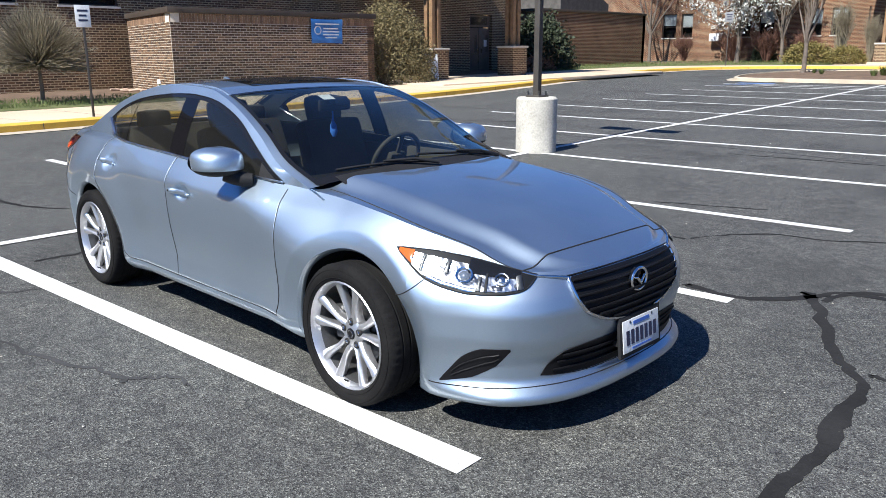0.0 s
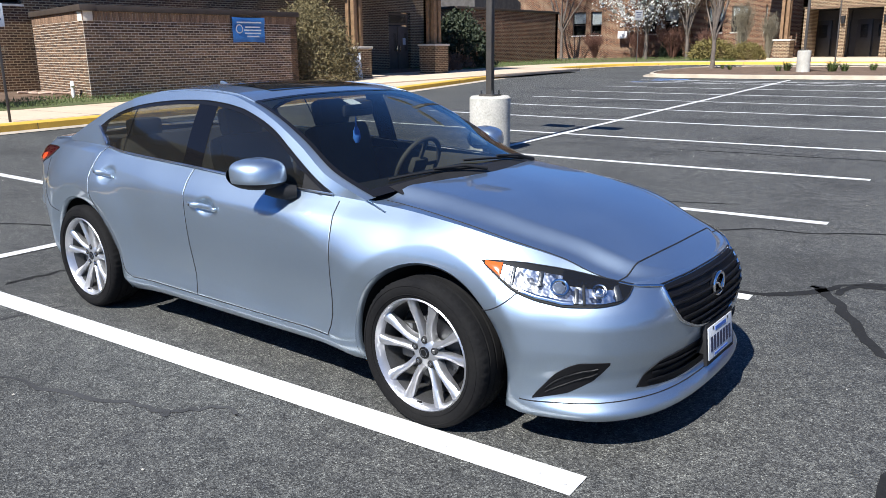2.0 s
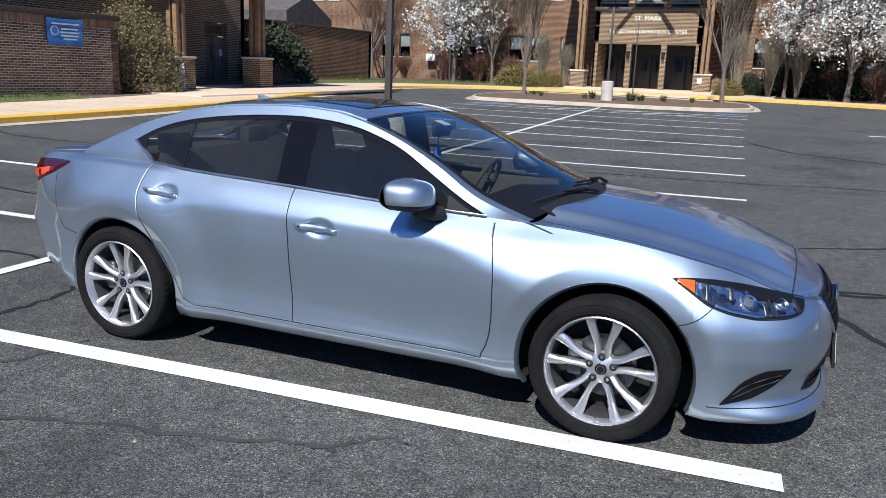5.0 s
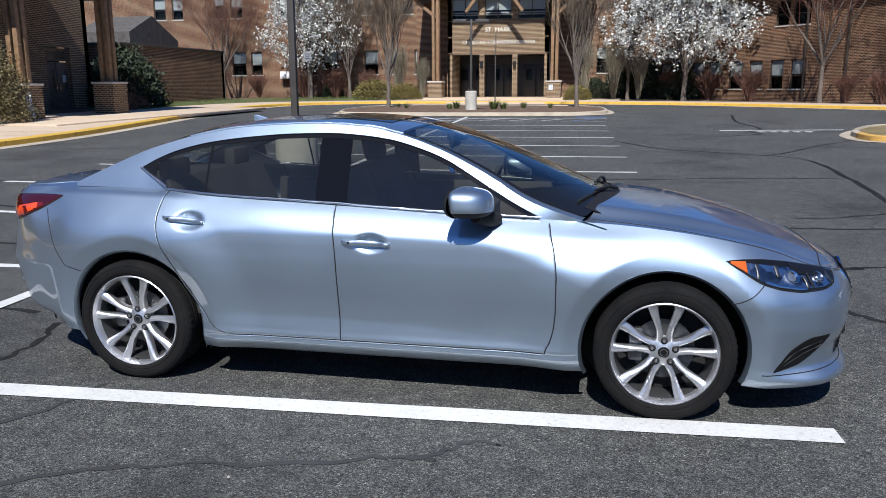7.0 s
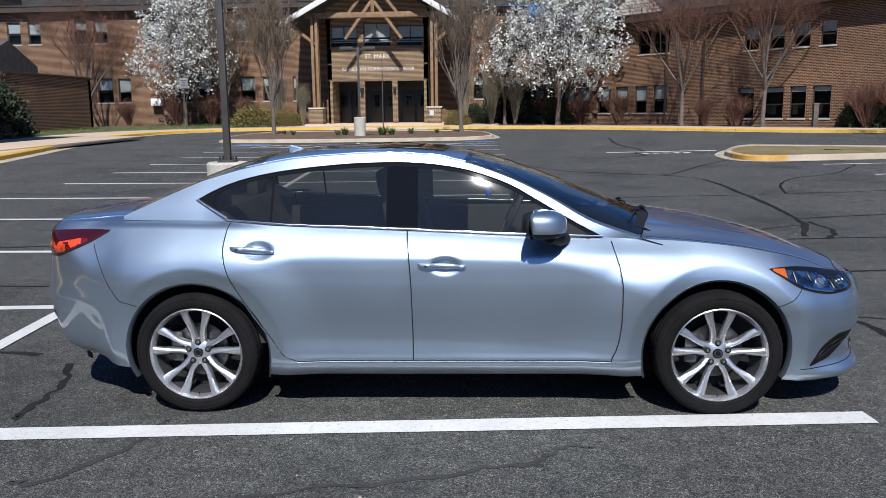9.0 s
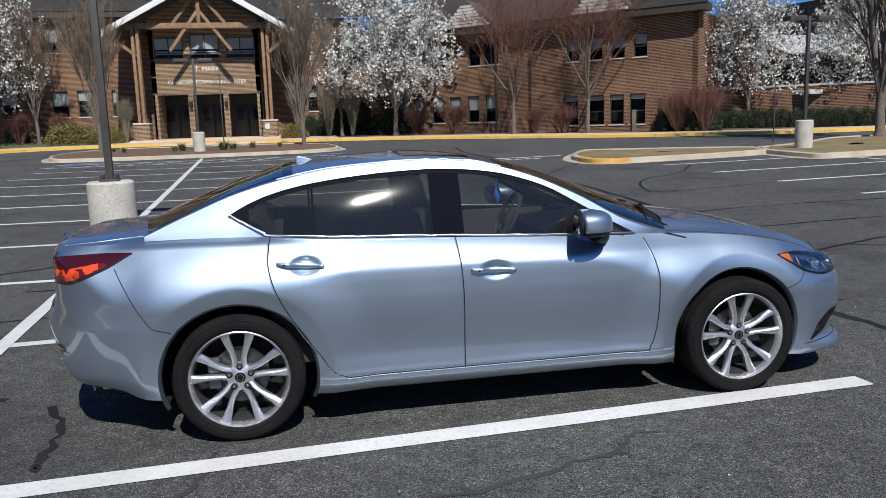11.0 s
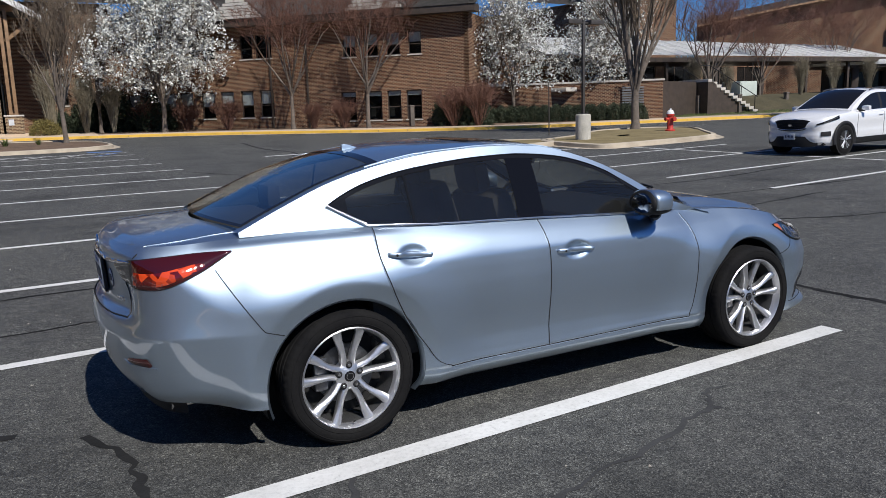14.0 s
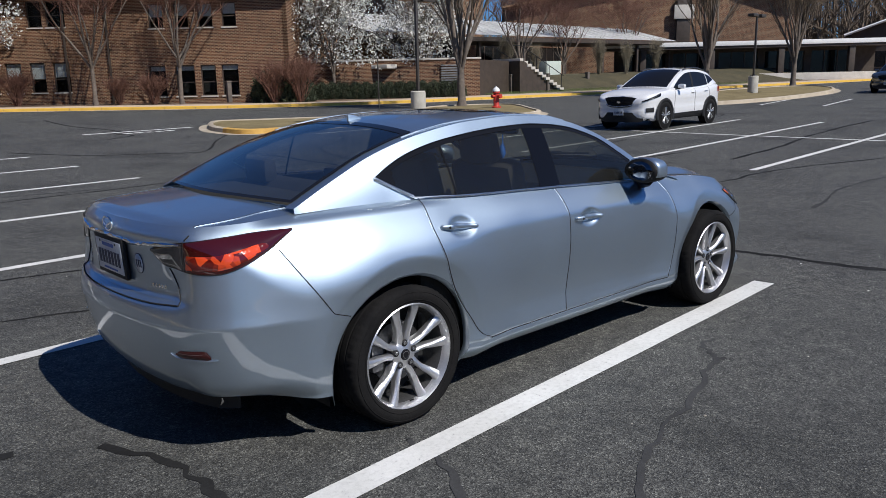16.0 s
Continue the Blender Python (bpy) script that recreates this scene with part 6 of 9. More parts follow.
def build_rear(car):
    strip = [(0.9030, 0.968), (0.915, 0.964), (0.935, 0.958), (0.956, 0.949), (0.975, 0.955), (1.0, 0.958)]
    skin_line("boot_strip", strip, 0.0105 * np.minimum(1, 0.3 + np.minimum(np.arange(99), np.arange(99)[::-1]) / 12), CHROME, car, 1, 0.005, 50, "bright chrome strip above the number plate", mirror=True)
    skin_line("boot_gap", [(0.905, 0.715), (0.93, 0.708), (0.96, 0.706), (1.0, 0.706)], 0.004, SEAM, car, 1, 0.001, 40, mirror=True)
    for sgn in (1, -1):
        skin_line("boot_gap", [(0.9045, 0.715), (0.9085, 0.78), (0.918, 0.862)], 0.0028, SEAM, car, sgn, 0.001, 24)
        skin_line("boot_gap", [(0.896, 1.005), (0.899, 0.985)], 0.0028, SEAM, car, sgn, 0.001, 8)
    p = skin(1.0, 0.862)
    number_plate(car, Matrix.Translation((float(p[0]) - 0.006, 0.0, 0.858)) @ Matrix.Rotation(math.pi, 4, "Z") @ Matrix.Rotation(radians(3), 4, "Y"), "rear")
    # oval sticker and small model badge on the boot's face
    M = on_skin(0.9562, 0.856, -1, 0.003)
    for r, mat, up in ((0.046, INK, 0.0), (0.043, PLATE, 0.001), (0.0, INK, 0.0)):
        if r:
            v, q = revolve_pts([(0.0, up), (r, up), (r, up - 0.003)], 32, "x")
            ob = mesh_ob("oval_sticker", [(a, b * 0.72, c) for a, b, c in v], q, mat, car, "white oval sticker" if mat is PLATE else "")
            ob.matrix_basis = M
    for k in range(3):
        ob = part("sticker_bar", box_bm((0.001, 0.008, 0.034), (0.0018, -0.016 + 0.016 * k, 0.0), 0), INK, car)
        ob.matrix_basis = M
    M = on_skin(0.931, 0.775, -1, 0.002)
    for k in range(5):
        ob = part("badge_bar", box_bm((0.004, 0.013, 0.016), (0.001, -0.045 + 0.021 * k, 0.0), 0.001), CHROME, car)
        ob.matrix_basis = M
    em = mesh_holder("emblem", car)
    p = skin(1.0, 1.0)
    x0 = float(p[0]) - 0.008
    a = np.linspace(0, 2 * math.pi, 41)
    v, q = tube_pts(np.stack([np.full(41, x0), 0.055 * np.cos(a), 1.005 + 0.030 * np.sin(a)], -1), 0.005, 8, close=False)
    mesh_ob("emblem_ring", v, q, CHROME, em)
    tube_ob("emblem_wing", [(x0 - 0.001, 0.046, 1.014), (x0 - 0.003, 0.0, 0.994), (x0 - 0.001, -0.046, 1.014)], [0.003, 0.006, 0.003], CHROME, em)
    # valance and exhausts
    for sgn in (1, -1):
        skin_patch("rear_valance", 0.865, 1.0, lambda s: 0.215 + 0 * s, lambda s: 0.350 + 0 * s, BLACK, car, sgn, -0.012, 0, 40, 6, "black lower valance")
        v, q = revolve_pts([(0.034, 0.22), (0.040, 0.02), (0.043, 0.0), (0.040, -0.003), (0.036, 0.004), (0.034, 0.15), (0.0, 0.15)], 32, "x", (-2.21, 0.52 * sgn, 0.262))
        mesh_ob("exhaust_tip", v, q, CHROME, car, "round chrome exhaust tip")


def door_handle(car, x0, z0, x1, z1, sgn):
    u = np.linspace(0, 1, 25)
    x, z = x0 + (x1 - x0) * u, z0 + (z1 - z0) * u
    out = 0.008 + 0.016 * np.sin(math.pi * np.clip(u, 0, 1)) ** 0.6
    base = side(x, z, 0.0) + np.array([0, 1, 0.0]) * out[:, None]
    prof = 0.0185 * (0.42 + 0.58 * np.sin(math.pi * np.clip(0.06 + 0.90 * u, 0, 1)) ** 0.7)
    rows = []
    for k in range(12):
        a = 2 * math.pi * k / 12
        rows.append(base + np.stack([0 * u, 0.55 * prof * math.cos(a), prof * 0.86 * math.sin(a)], -1))
    v, q = grid_mesh(np.stack(rows, 0) * np.array([1, sgn, 1.0]), wrap_u=True)
    v, q = list(map(tuple, v)), [tuple(f) for f in q]
    n = len(u)
    q += [tuple(k * n for k in range(12)), tuple(k * n + n - 1 for k in range(11, -1, -1))]
    ob = mesh_ob("door_handle", v, q, SILVER, car, "silver door handle over its cup")
    bm = bmesh.new()
    bm.from_mesh(ob.data)
    bmesh.ops.recalc_face_normals(bm, faces=bm.faces[:])
    bm.to_mesh(ob.data)
    bm.free()
    p = base[4] + np.array([0, 0.008, 0.0])
    v, q = revolve_pts([(0.0, 0.003), (0.0055, 0.003), (0.0065, 0.0)], 14, "y")
    mesh_ob("handle_lock", [((p[0] + a), sgn * (p[1] + b), p[2] + c) for a, b, c in v], q, BLACK, ob)


MIRROR, _, _ = principled("mirror_glass", (0.16, 0.17, 0.19), 0.05, 1.0)


def door_mirror(car, sgn):
    holder = mesh_holder("door_mirror", car)
    grow_ = 1.09
    holder.location = (0.47 * (1 - grow_), sgn * 0.93 * (1 - grow_), 1.03 * (1 - grow_) + 0.012)
    holder.scale = (grow_, grow_, grow_)
    tagged(holder, "silver door mirror on a black foot")

    def shell(cz0, cz1, grow, mat, nm, label=""):
        """A rounded mirror housing between two heights, blunt at the back."""
        rows = []
        for f in np.linspace(0, 1, 15):
            z = cz0 + (cz1 - cz0) * f
            h = np.clip((z - 1.040) / 0.070, -0.98, 0.98)
            k = (1 - abs(h) ** 3.4) ** 0.5
            a = np.linspace(0, 2 * math.pi, 41)[:-1]
            cx = np.where(np.cos(a) < 0, 0.045, 0.125) * np.sign(np.cos(a)) * np.abs(np.cos(a)) ** 0.78
            cy = 0.115 * np.sign(np.sin(a)) * np.abs(np.sin(a)) ** 0.70
            rows.append(np.stack([0.455 + (cx - 0.25 * np.maximum(cy, 0)) * k * grow - 0.010 * h, 0.948 + cy * k * grow, np.full(40, z)], -1))
        P = np.stack(rows, 1)
        v, q = grid_mesh(P * np.array([1, sgn, 1.0]), wrap_u=True)
        v, q = list(map(tuple, v)), [tuple(f) for f in q]
        q += [tuple(i * 15 for i in range(40)), tuple(i * 15 + 14 for i in range(39, -1, -1))]
        ob = mesh_ob(nm, v, q, mat, holder, label, True, 70)
        bm = bmesh.new()
        bm.from_mesh(ob.data)
        bmesh.ops.recalc_face_normals(bm, faces=bm.faces[:])
        bm.to_mesh(ob.data)
        bm.free()

    shell(1.006, 1.107, 1.0, SILVER, "mirror_cap", "silver cap")
    shell(0.976, 1.020, 0.985, BLACK, "mirror_base")
    for nm, mat, rr, back, lab in (("mirror_bezel", BLACK, 0.114, 0.403, "black bezel"), ("mirror_glass", MIRROR, 0.092, 0.400, "dark mirror glass")):
        v, q = revolve_pts([(0.0, back), (rr * 0.93, back + 0.001), (rr, back + 0.016)], 32, "x")
        mesh_ob(nm, [(a - 0.25 * max(b, 0), sgn * (0.948 + b), 1.037 + c * 0.60) for a, b, c in v], q, mat, holder, lab)
    tube_ob("mirror_foot", np.array([(0.50, 0.93, 0.985), (0.535, 0.895, 0.968), (0.560, 0.865, 0.955), (0.585, 0.835, 0.955)]) * np.array([1, sgn, 1.0]), [0.040, 0.040, 0.036, 0.030], BLACK, holder, "black foot", n=12)


def build_trim(car):
    for sgn in (1, -1):
        door_handle(car, -1.195, 0.922, -0.955, 0.900, sgn)
        door_handle(car, -0.188, 0.832, 0.064, 0.822, sgn)
        door_mirror(car, sgn)
        head_lamp(car, sgn)
        tail_lamp(car, sgn)
    # wipers on the windscreen, the cowl below it, and the roof aerial
    for y0, y1, k1 in ((0.50, -0.08, 0.34), (-0.06, -0.58, 0.30)):
        y = np.linspace(y0, y1, 20)
        k = np.linspace(0.10, k1, 20)
        pts = []
        for kk, yy in zip(k, y):
            w = min(0.92, abs(yy) / float(rail_y(r_x(kk))))
            q = roof_top(kk, w)
            pts.append((q[0], yy, q[2] + 0.014))
        wiper = tube_ob("wiper", pts, 0.0065, BLACK, car, "black windscreen wiper")
        arm = [(pts[0][0] + 0.05, y0 + 0.02, pts[0][2] - 0.006), (pts[4][0] + 0.025, y[4], pts[4][2] + 0.016), (pts[10][0], y[10], pts[10][2] + 0.012)]
        tube_ob("wiper_arm", arm, [0.012, 0.008, 0.006], BLACK, wiper)
    kk_, ww = np.meshgrid(np.linspace(-0.30, 0.16, 6), np.linspace(-0.80, 0.80, 41), indexing="ij")
    base = roof_top(np.maximum(kk_, 0.0), np.abs(ww))
    base[..., 0] += np.maximum(-kk_, 0) * 0.14
    base[..., 2] += 0.006 - np.maximum(-kk_, 0) * 0.05
    base[..., 1] *= np.sign(ww)
    grid_ob("cowl", base, BLACK, car, "black cowl below the windscreen")
    q = roof_top(8.0, 0.0)
    bm = prism_bm([(-1.065, 1.394), (-0.955, 1.405), (-0.99, 1.417), (-1.025, 1.428), (-1.050, 1.433), (-1.065, 1.429)], -0.010, 0.010, "y", 0.006)
    part("aerial_fin", bm, SILVER, car, "silver shark fin aerial")


BLUE_INK, _, _ = principled("blue_ink", (0.05, 0.12, 0.40), 0.5)
build_front(car)
build_rear(car)
build_trim(car)


# ---- the school wing with the banner ----
def brick_house(name, label, at=(0, 0, 0)):
    ob = empty(name, at)
    return tagged(ob, label, "building")


wing = brick_house("school_wing", "brown brick school wing with a covered side entrance")
BW0, BW1 = (-18.8, 8.06), (-18.8, 15.85)
MORTAR = two_tone("mortar", (0.58, 0.50, 0.39), (0.74, 0.65, 0.53), 0.9, 4.0, 60.0)
banner_wall = wall_ob("wall", BW0, BW1, 0.2, 2.52, MORTAR, thick=0.04, parent=wing)
end_wall = wall_ob("wall", (-24.0, 8.96), (-18.845, 8.068), 0.2, 2.52, MORTAR, parent=wing)
wall_ob("wall", BW1, (-24.0, 15.85), 0.2, 2.8, BRICK_TAN, parent=wing)
at = in_wall(BW0, BW1)
SOLDIER = per_piece("soldier_bricks", (0.13, 0.078, 0.048), (0.34, 0.21, 0.13), by_object=True)
for a_, b_, n_ in ((BW0, BW1, 86), ((-24.0, 8.96), BW0, 58)):
    at_ = in_wall(a_, b_)
    length = (Vector(a_) - Vector(b_)).length
    part("mortar_band", wall_box(at_, 0.0, length, 0.012, 0.29, 2.52, 2.79), MORTAR, wing)
    step = length / n_
    course = mesh_holder("soldier_course", wing)
    tagged(course, "row of upright bricks under the coping")
    for i in range(n_):
        part("upright_brick", wall_box(at_, i * step + 0.006, (i + 1) * step - 0.009, -0.004, 0.05, 2.53, 2.785), SOLDIER, course, soft=False)
    part("coping", wall_box(at_, -0.08, length + 0.08, -0.07, 0.36, 2.79, 2.96, 0.015), DARK_TRIM, wing, "dark metal coping")
# the taller wall behind
MAIN0, MAIN1 = (-24.2, -30.0), (-24.2, 21.0)
mw = [(u, u + 2.0, 3.2, 5.2) for u in (26.0, 29.3, 33.5, 36.8)] + [(u, u + 2.0, 6.6, 8.2) for u in (26.0, 29.3, 33.5, 36.8, 42, 46)]
wall_ob("wall", MAIN0, MAIN1, 0.2, 9.5, BRICK_TAN, mw, parent=wing)
at = in_wall(MAIN0, MAIN1)
for o in mw:
    window(wing, at, *o, blind=0.0)
part("roof", box_bm((7.5, 53, 0.35), (-27.3, -4.5, 9.65), 0.03), ROOFING, wing)
# recessed entrance
REC0, REC1 = (-25.2, 21.0), (-25.2, 30.6)
wall_ob("wall", REC0, REC1, 0.3, 9.5, BRICK_TAN, [(6.5, 8.2, 0.6, 3.55)], parent=wing)
at = in_wall(REC0, REC1)
DOOR_BROWN = two_tone("brown_door_paint", (0.10, 0.07, 0.05), (0.16, 0.115, 0.085), 0.5, 3.0, 40.0)
for u0 in (6.5, 7.36):
    d = mesh_holder("door", wing)
    part("leaf", wall_box(at, u0 + 0.02, u0 + 0.82, 0.16, 0.21, 0.66, 2.85, 0.01), DOOR_BROWN, d)
    part("pane", wall_box(at, u0 + 0.52, u0 + 0.70, 0.15, 0.16, 1.6, 2.5), WINDOW_GLASS, d)
    part("handle", wall_box(at, u0 + (0.70 if u0 < 7 else 0.08), u0 + (0.76 if u0 < 7 else 0.14), 0.08, 0.15, 1.55, 1.85, 0.008), CHROME, d)
part("transom", wall_box(at, 6.5, 8.2, 0.16, 0.21, 2.9, 3.5), DOOR_BROWN, wing)
part("transom_pane", wall_box(at, 6.7, 8.0, 0.15, 0.158, 3.0, 3.4), WINDOW_GLASS, wing)
part("shade_panel", wall_box(at, 6.2, 8.5, 0.9, 0.95, 0.5, 3.8), ROOM_SHADE, wing)
part("notice", wall_box(at, 7.72, 7.94, 0.135, 0.148, 1.9, 2.25), PLATE, wing)
wall_ob("wall", (-25.2, 30.6), (-30.5, 30.6), 0.3, 9.5, BRICK_TAN, parent=wing)
# canopy out of view, added so that the recessed entrance lies in shade
part("canopy", box_bm((6.6, 9.6, 0.30), (-22.4, 22.6, 6.3), 0.03), ROOFING, wing, "unseen dark flat canopy that shades the side entrance")
part("canopy_beam", box_bm((0.30, 9.4, 0.35), (-20.3, 22.6, 5.98), 0.02), TIMBER, wing)


def timber_pier(parent, x, y, z0, z1, top, size=0.95, posts=0.26):
    """A brick plinth that carries a bundle of four timber posts."""
    pier = mesh_holder("pier", parent)
    h = size / 2
    corners = [(x + h, y - h), (x + h, y + h), (x - h, y + h), (x - h, y - h)]
    for k, (a_, b_) in enumerate(zip(corners, corners[1:] + corners[:1])):
        if k % 2:
            s_ = 0.201 if a_[0] > b_[0] else -0.201
            a_, b_ = (a_[0] - s_, a_[1]), (b_[0] + s_, b_[1])
        wall_ob("plinth", a_, b_, z0, z1 - 0.08, BRICK_TAN, thick=0.2, parent=pier)
    part("plinth_cap", box_bm((size + 0.1, size + 0.1, 0.09), (x, y, z1 - 0.04), 0.012), CONCRETE, pier)
    for dx in (-1, 1):
        for dy in (-1, 1):
            part("post", box_bm((0.19, 0.19, top - z1), (x + dx * posts * 0.6, y + dy * posts * 0.6, (top + z1) / 2), 0.015), TIMBER, pier, "weathered timber post")
    return pier


timber_pier(wing, -20.3, 20.2, 0.3, 1.78, 6.2)
timber_pier(wing, -20.3, 25.27, 0.4, 1.88, 6.2)

# banner on the wall
BANNER_BLUE = two_tone("blue_banner_vinyl", (0.02, 0.09, 0.30), (0.05, 0.22, 0.55), 0.5, 2.2, 20.0)
banner = empty("banner", (-18.72, 13.7, 2.3))
tagged(banner, "blue vinyl banner with a pale seal tied to a brick wall", "banner")
n_ = 14
P = np.zeros((n_, 10, 3))
for i in range(n_):
    for j in range(10):
        u, v = i / (n_ - 1), j / 9
        P[i, j] = (0.02 * math.sin(5 * u + 3 * v) + 0.012 * math.sin(9 * v), -0.66 + 1.32 * u, -0.36 + 0.78 * v + 0.04 * (2 * u - 1) ** 2 * v - 0.02 * (2 * u - 1) ** 2)
grid_ob("sheet", P, BANNER_BLUE, banner)
v, q = revolve_pts([(0.0, 0.035), (0.15, 0.035)], 24, "x", (0.0, -0.40, 0.06))
mesh_ob("seal", v, q, PLATE, banner, "pale round seal")
v, q = revolve_pts([(0.0, 0.042), (0.11, 0.042)], 24, "x", (0.0, -0.40, 0.06))
mesh_ob("seal", v, q, BANNER_BLUE, banner)
for k, (z, w) in enumerate(((0.27, 1.0), (0.12, 0.62), (0.02, 0.7), (-0.08, 0.66), (-0.18, 0.5))):
    part("lettering", box_bm((0.004, w, 0.045), (0.045, 0.14 if k else 0.0, z)), PLATE, banner)

# ---- low brick block beyond the side entrance ----
block = brick_house("brick_block", "low dark brick block with a shingle roof")
wall_ob("wall", (-25.4, 33.5), (-25.4, 44.6), 0.4, 3.9, BRICK_RED, parent=block)
wall_ob("wall", (-34, 33.5), (-25.4, 33.5), 0.4, 3.9, BRICK_RED, parent=block)
wall_ob("wall", (-25.4, 44.6), (-34, 44.6), 0.4, 3.9, BRICK_RED, parent=block)
for a_, b_ in (((-25.4, 33.5), (-25.4, 44.6)), ((-34, 33.5), (-25.4, 33.5))):
    at_ = in_wall(a_, b_)
    part("coping", wall_box(at_, -0.05, (Vector(a_) - Vector(b_)).length + 0.05, -0.06, 0.36, 3.9, 4.05, 0.01), DARK_TRIM, block)
part("roof", box_bm((8.4, 10.8, 0.1), (-29.6, 39.05, 3.82)), ROOFING, block)
bm = prism_bm([(42.6, 1.0), (48.4, 1.0), (48.4, 5.0), (45.3, 6.5), (42.6, 5.3)], -35.0, -31.0, "x")
part("roof_house", bm, ROOFING, block, "grey shingled roof house", soft=False)

# ---- the main school front ----
hall = brick_house("school_hall", "red brick school building with rows of sash windows")
BACK0, BACK1 = (-46.0, 54.0), (-11.6, 54.0)
bx = lambda x: x + 46.0
ups = [(-36.4, -35.35), (-34.75, -33.8), (-31.1, -30.2), (-29.6, -28.6), (-25.5, -24.5), (-23.9, -22.9), (-20.4, -19.4), (-18.8, -17.8), (-15.6, -14.7)]
lows = [(-29.7, -28.5), (-28.05, -27.1), (-23.6, -22.5), (-21.9, -20.8), (-18.6, -17.5), (-16.9, -15.8), (-14.6, -13.6)]
ops = [(bx(a_), bx(b_), 7.0, 8.65) for a_, b_ in ups] + [(bx(a_), bx(b_), 2.6, 4.4) for a_, b_ in lows]
wall_ob("wall", BACK0, BACK1, 0.5, 9.3, BRICK_RED, ops, parent=hall)
at = in_wall(BACK0, BACK1)
for i, o in enumerate(ops):
    window(hall, at, *o, blind=(0.45, 0.55, 0.35)[i % 3])
part("eave", wall_box(at, -0.5, 35.0, -0.55, 0.3, 9.3, 9.75), DARK_TRIM, hall)
bm = bmesh.new()
vs = [bm.verts.new(p) for p in ((-46.5, 53.4, 9.7), (-8.5, 53.4, 9.7), (-8.5, 60.5, 13.2), (-46.5, 60.5, 13.2))]
bm.faces.new(vs)
bmesh.ops.solidify(bm, geom=bm.faces[:], thickness=0.2)
part("roof", bm, ROOFING, hall, soft=False)
bm = bmesh.new()
bm.faces.new([bm.verts.new(p) for p in ((-9.0, 54.3, 9.3), (4.2, 54.3, 9.3), (9.5, 62.0, 13.6), (-9.0, 62.0, 13.6))])
bmesh.ops.solidify(bm, geom=bm.faces[:], thickness=0.2)
part("roof", bm, ROOFING, hall, soft=False)
part("air_unit", box_bm((0.8, 0.5, 0.55), (-25.0, 53.7, 2.6), 0.03), BLIND, hall, "pale window air-conditioning unit")

# diagonal wing with window groups
DG0, DG1 = (2.9, 54.9), (20.75, 37.05)
du = lambda x: (x - 2.9) * math.sqrt(2)
g_low1 = [(x, x + 0.72) for x in (3.4, 4.4, 5.4, 6.4)] + [(7.56, 8.30), (8.62, 9.33), (9.70, 10.36), (10.70, 11.42)]
g_low2 = [(14.82, 15.52), (15.93, 16.75), (17.0, 17.65), (17.89, 18.60)]
g_up1 = [(x, x + 0.68) for x in (3.6, 4.6, 6.8, 7.8)] + [(9.82, 10.46), (10.62, 11.45)]
g_up2 = [(14.97, 15.60), (16.05, 16.65), (17.04, 17.67), (18.05, 18.65)]
dops = ([(du(a_), du(b_), 1.44, 3.18) for a_, b_ in g_low1] + [(du(a_), du(b_), 1.08, 2.86) for a_, b_ in g_low2]
        + [(du(a_), du(b_), 5.18, 6.68) for a_, b_ in g_up1] + [(du(a_), du(b_), 4.98, 6.34) for a_, b_ in g_up2])
wall_ob("wall", DG0, DG1, 0.3, 7.25, BRICK_RED, dops, parent=hall)
at = in_wall(DG0, DG1)
for i, o in enumerate(dops):
    dark = 8 <= i < 12
    window(hall, at, *o, blind=0.14 if dark else 0.0 if i in (16, 17) else (0.50, 0.42, 0.50, 0.46)[i % 4])
dl = (Vector(DG1) - Vector(DG0)).length
part("eave", wall_box(at, -0.5, dl + 0.6, -0.75, 0.35, 7.2, 7.62), DARK_TRIM, hall, "deep dark brown eave")
bm = bmesh.new()
vs = [bm.verts.new(at(u, t, z)) for u, t, z in ((-0.6, -0.8, 7.6), (dl + 0.7, -0.8, 7.6), (dl + 0.7, 7.0, 11.2), (-0.6, 7.0, 11.2))]
bm.faces.new(vs)
bmesh.ops.solidify(bm, geom=bm.faces[:], thickness=0.2)
part("roof", bm, ROOFING, hall, soft=False)
LOUVRE = two_tone("pale_gable_boards", (0.50, 0.47, 0.42), (0.66, 0.63, 0.57), 0.7, 3.0, 40.0)
for uc in (10.2, 19.6):
    gb = mesh_holder("dormer", hall)
    bm = bmesh.new()
    tri = [at(uc - 2.2, -0.82, 7.62), at(uc + 2.2, -0.82, 7.62), at(uc, -0.82, 9.35)]
    back = [at(uc - 2.2, 3.0, 7.62), at(uc + 2.2, 3.0, 7.62), at(uc, 3.0, 9.35)]
    A_, B_ = [bm.verts.new(p) for p in tri], [bm.verts.new(p) for p in back]
    bm.faces.new(A_)
    for i in range(3):
        bm.faces.new((A_[i], A_[(i + 1) % 3], B_[(i + 1) % 3], B_[i]))
    bmesh.ops.recalc_face_normals(bm, faces=bm.faces[:])
    part("dormer_roof", bm, ROOFING, gb, soft=False)
    for k in range(7):
        z = 7.75 + 0.2 * k
        half = 1.95 * (1 - (z - 7.62) / 1.73)
        if half > 0.1:
            part("board", wall_box(at, uc - half, uc + half, -0.88, -0.83, z - 0.08, z + 0.08), LOUVRE, gb)
for u in (11.9, 14.5):
    part("drain_pipe", wall_box(at, u, u + 0.12, -0.12, -0.01, 0.7, 7.2, 0.02), DARK_TRIM, hall)
wall_ob("wall", DG1, (28.0, 44.3), 0.3, 7.25, BRICK_RED, parent=hall)
wall_ob("wall", (-5.6, 55.3), (-3.0, 55.3), 0.4, 9.3, BRICK_RED, parent=hall)
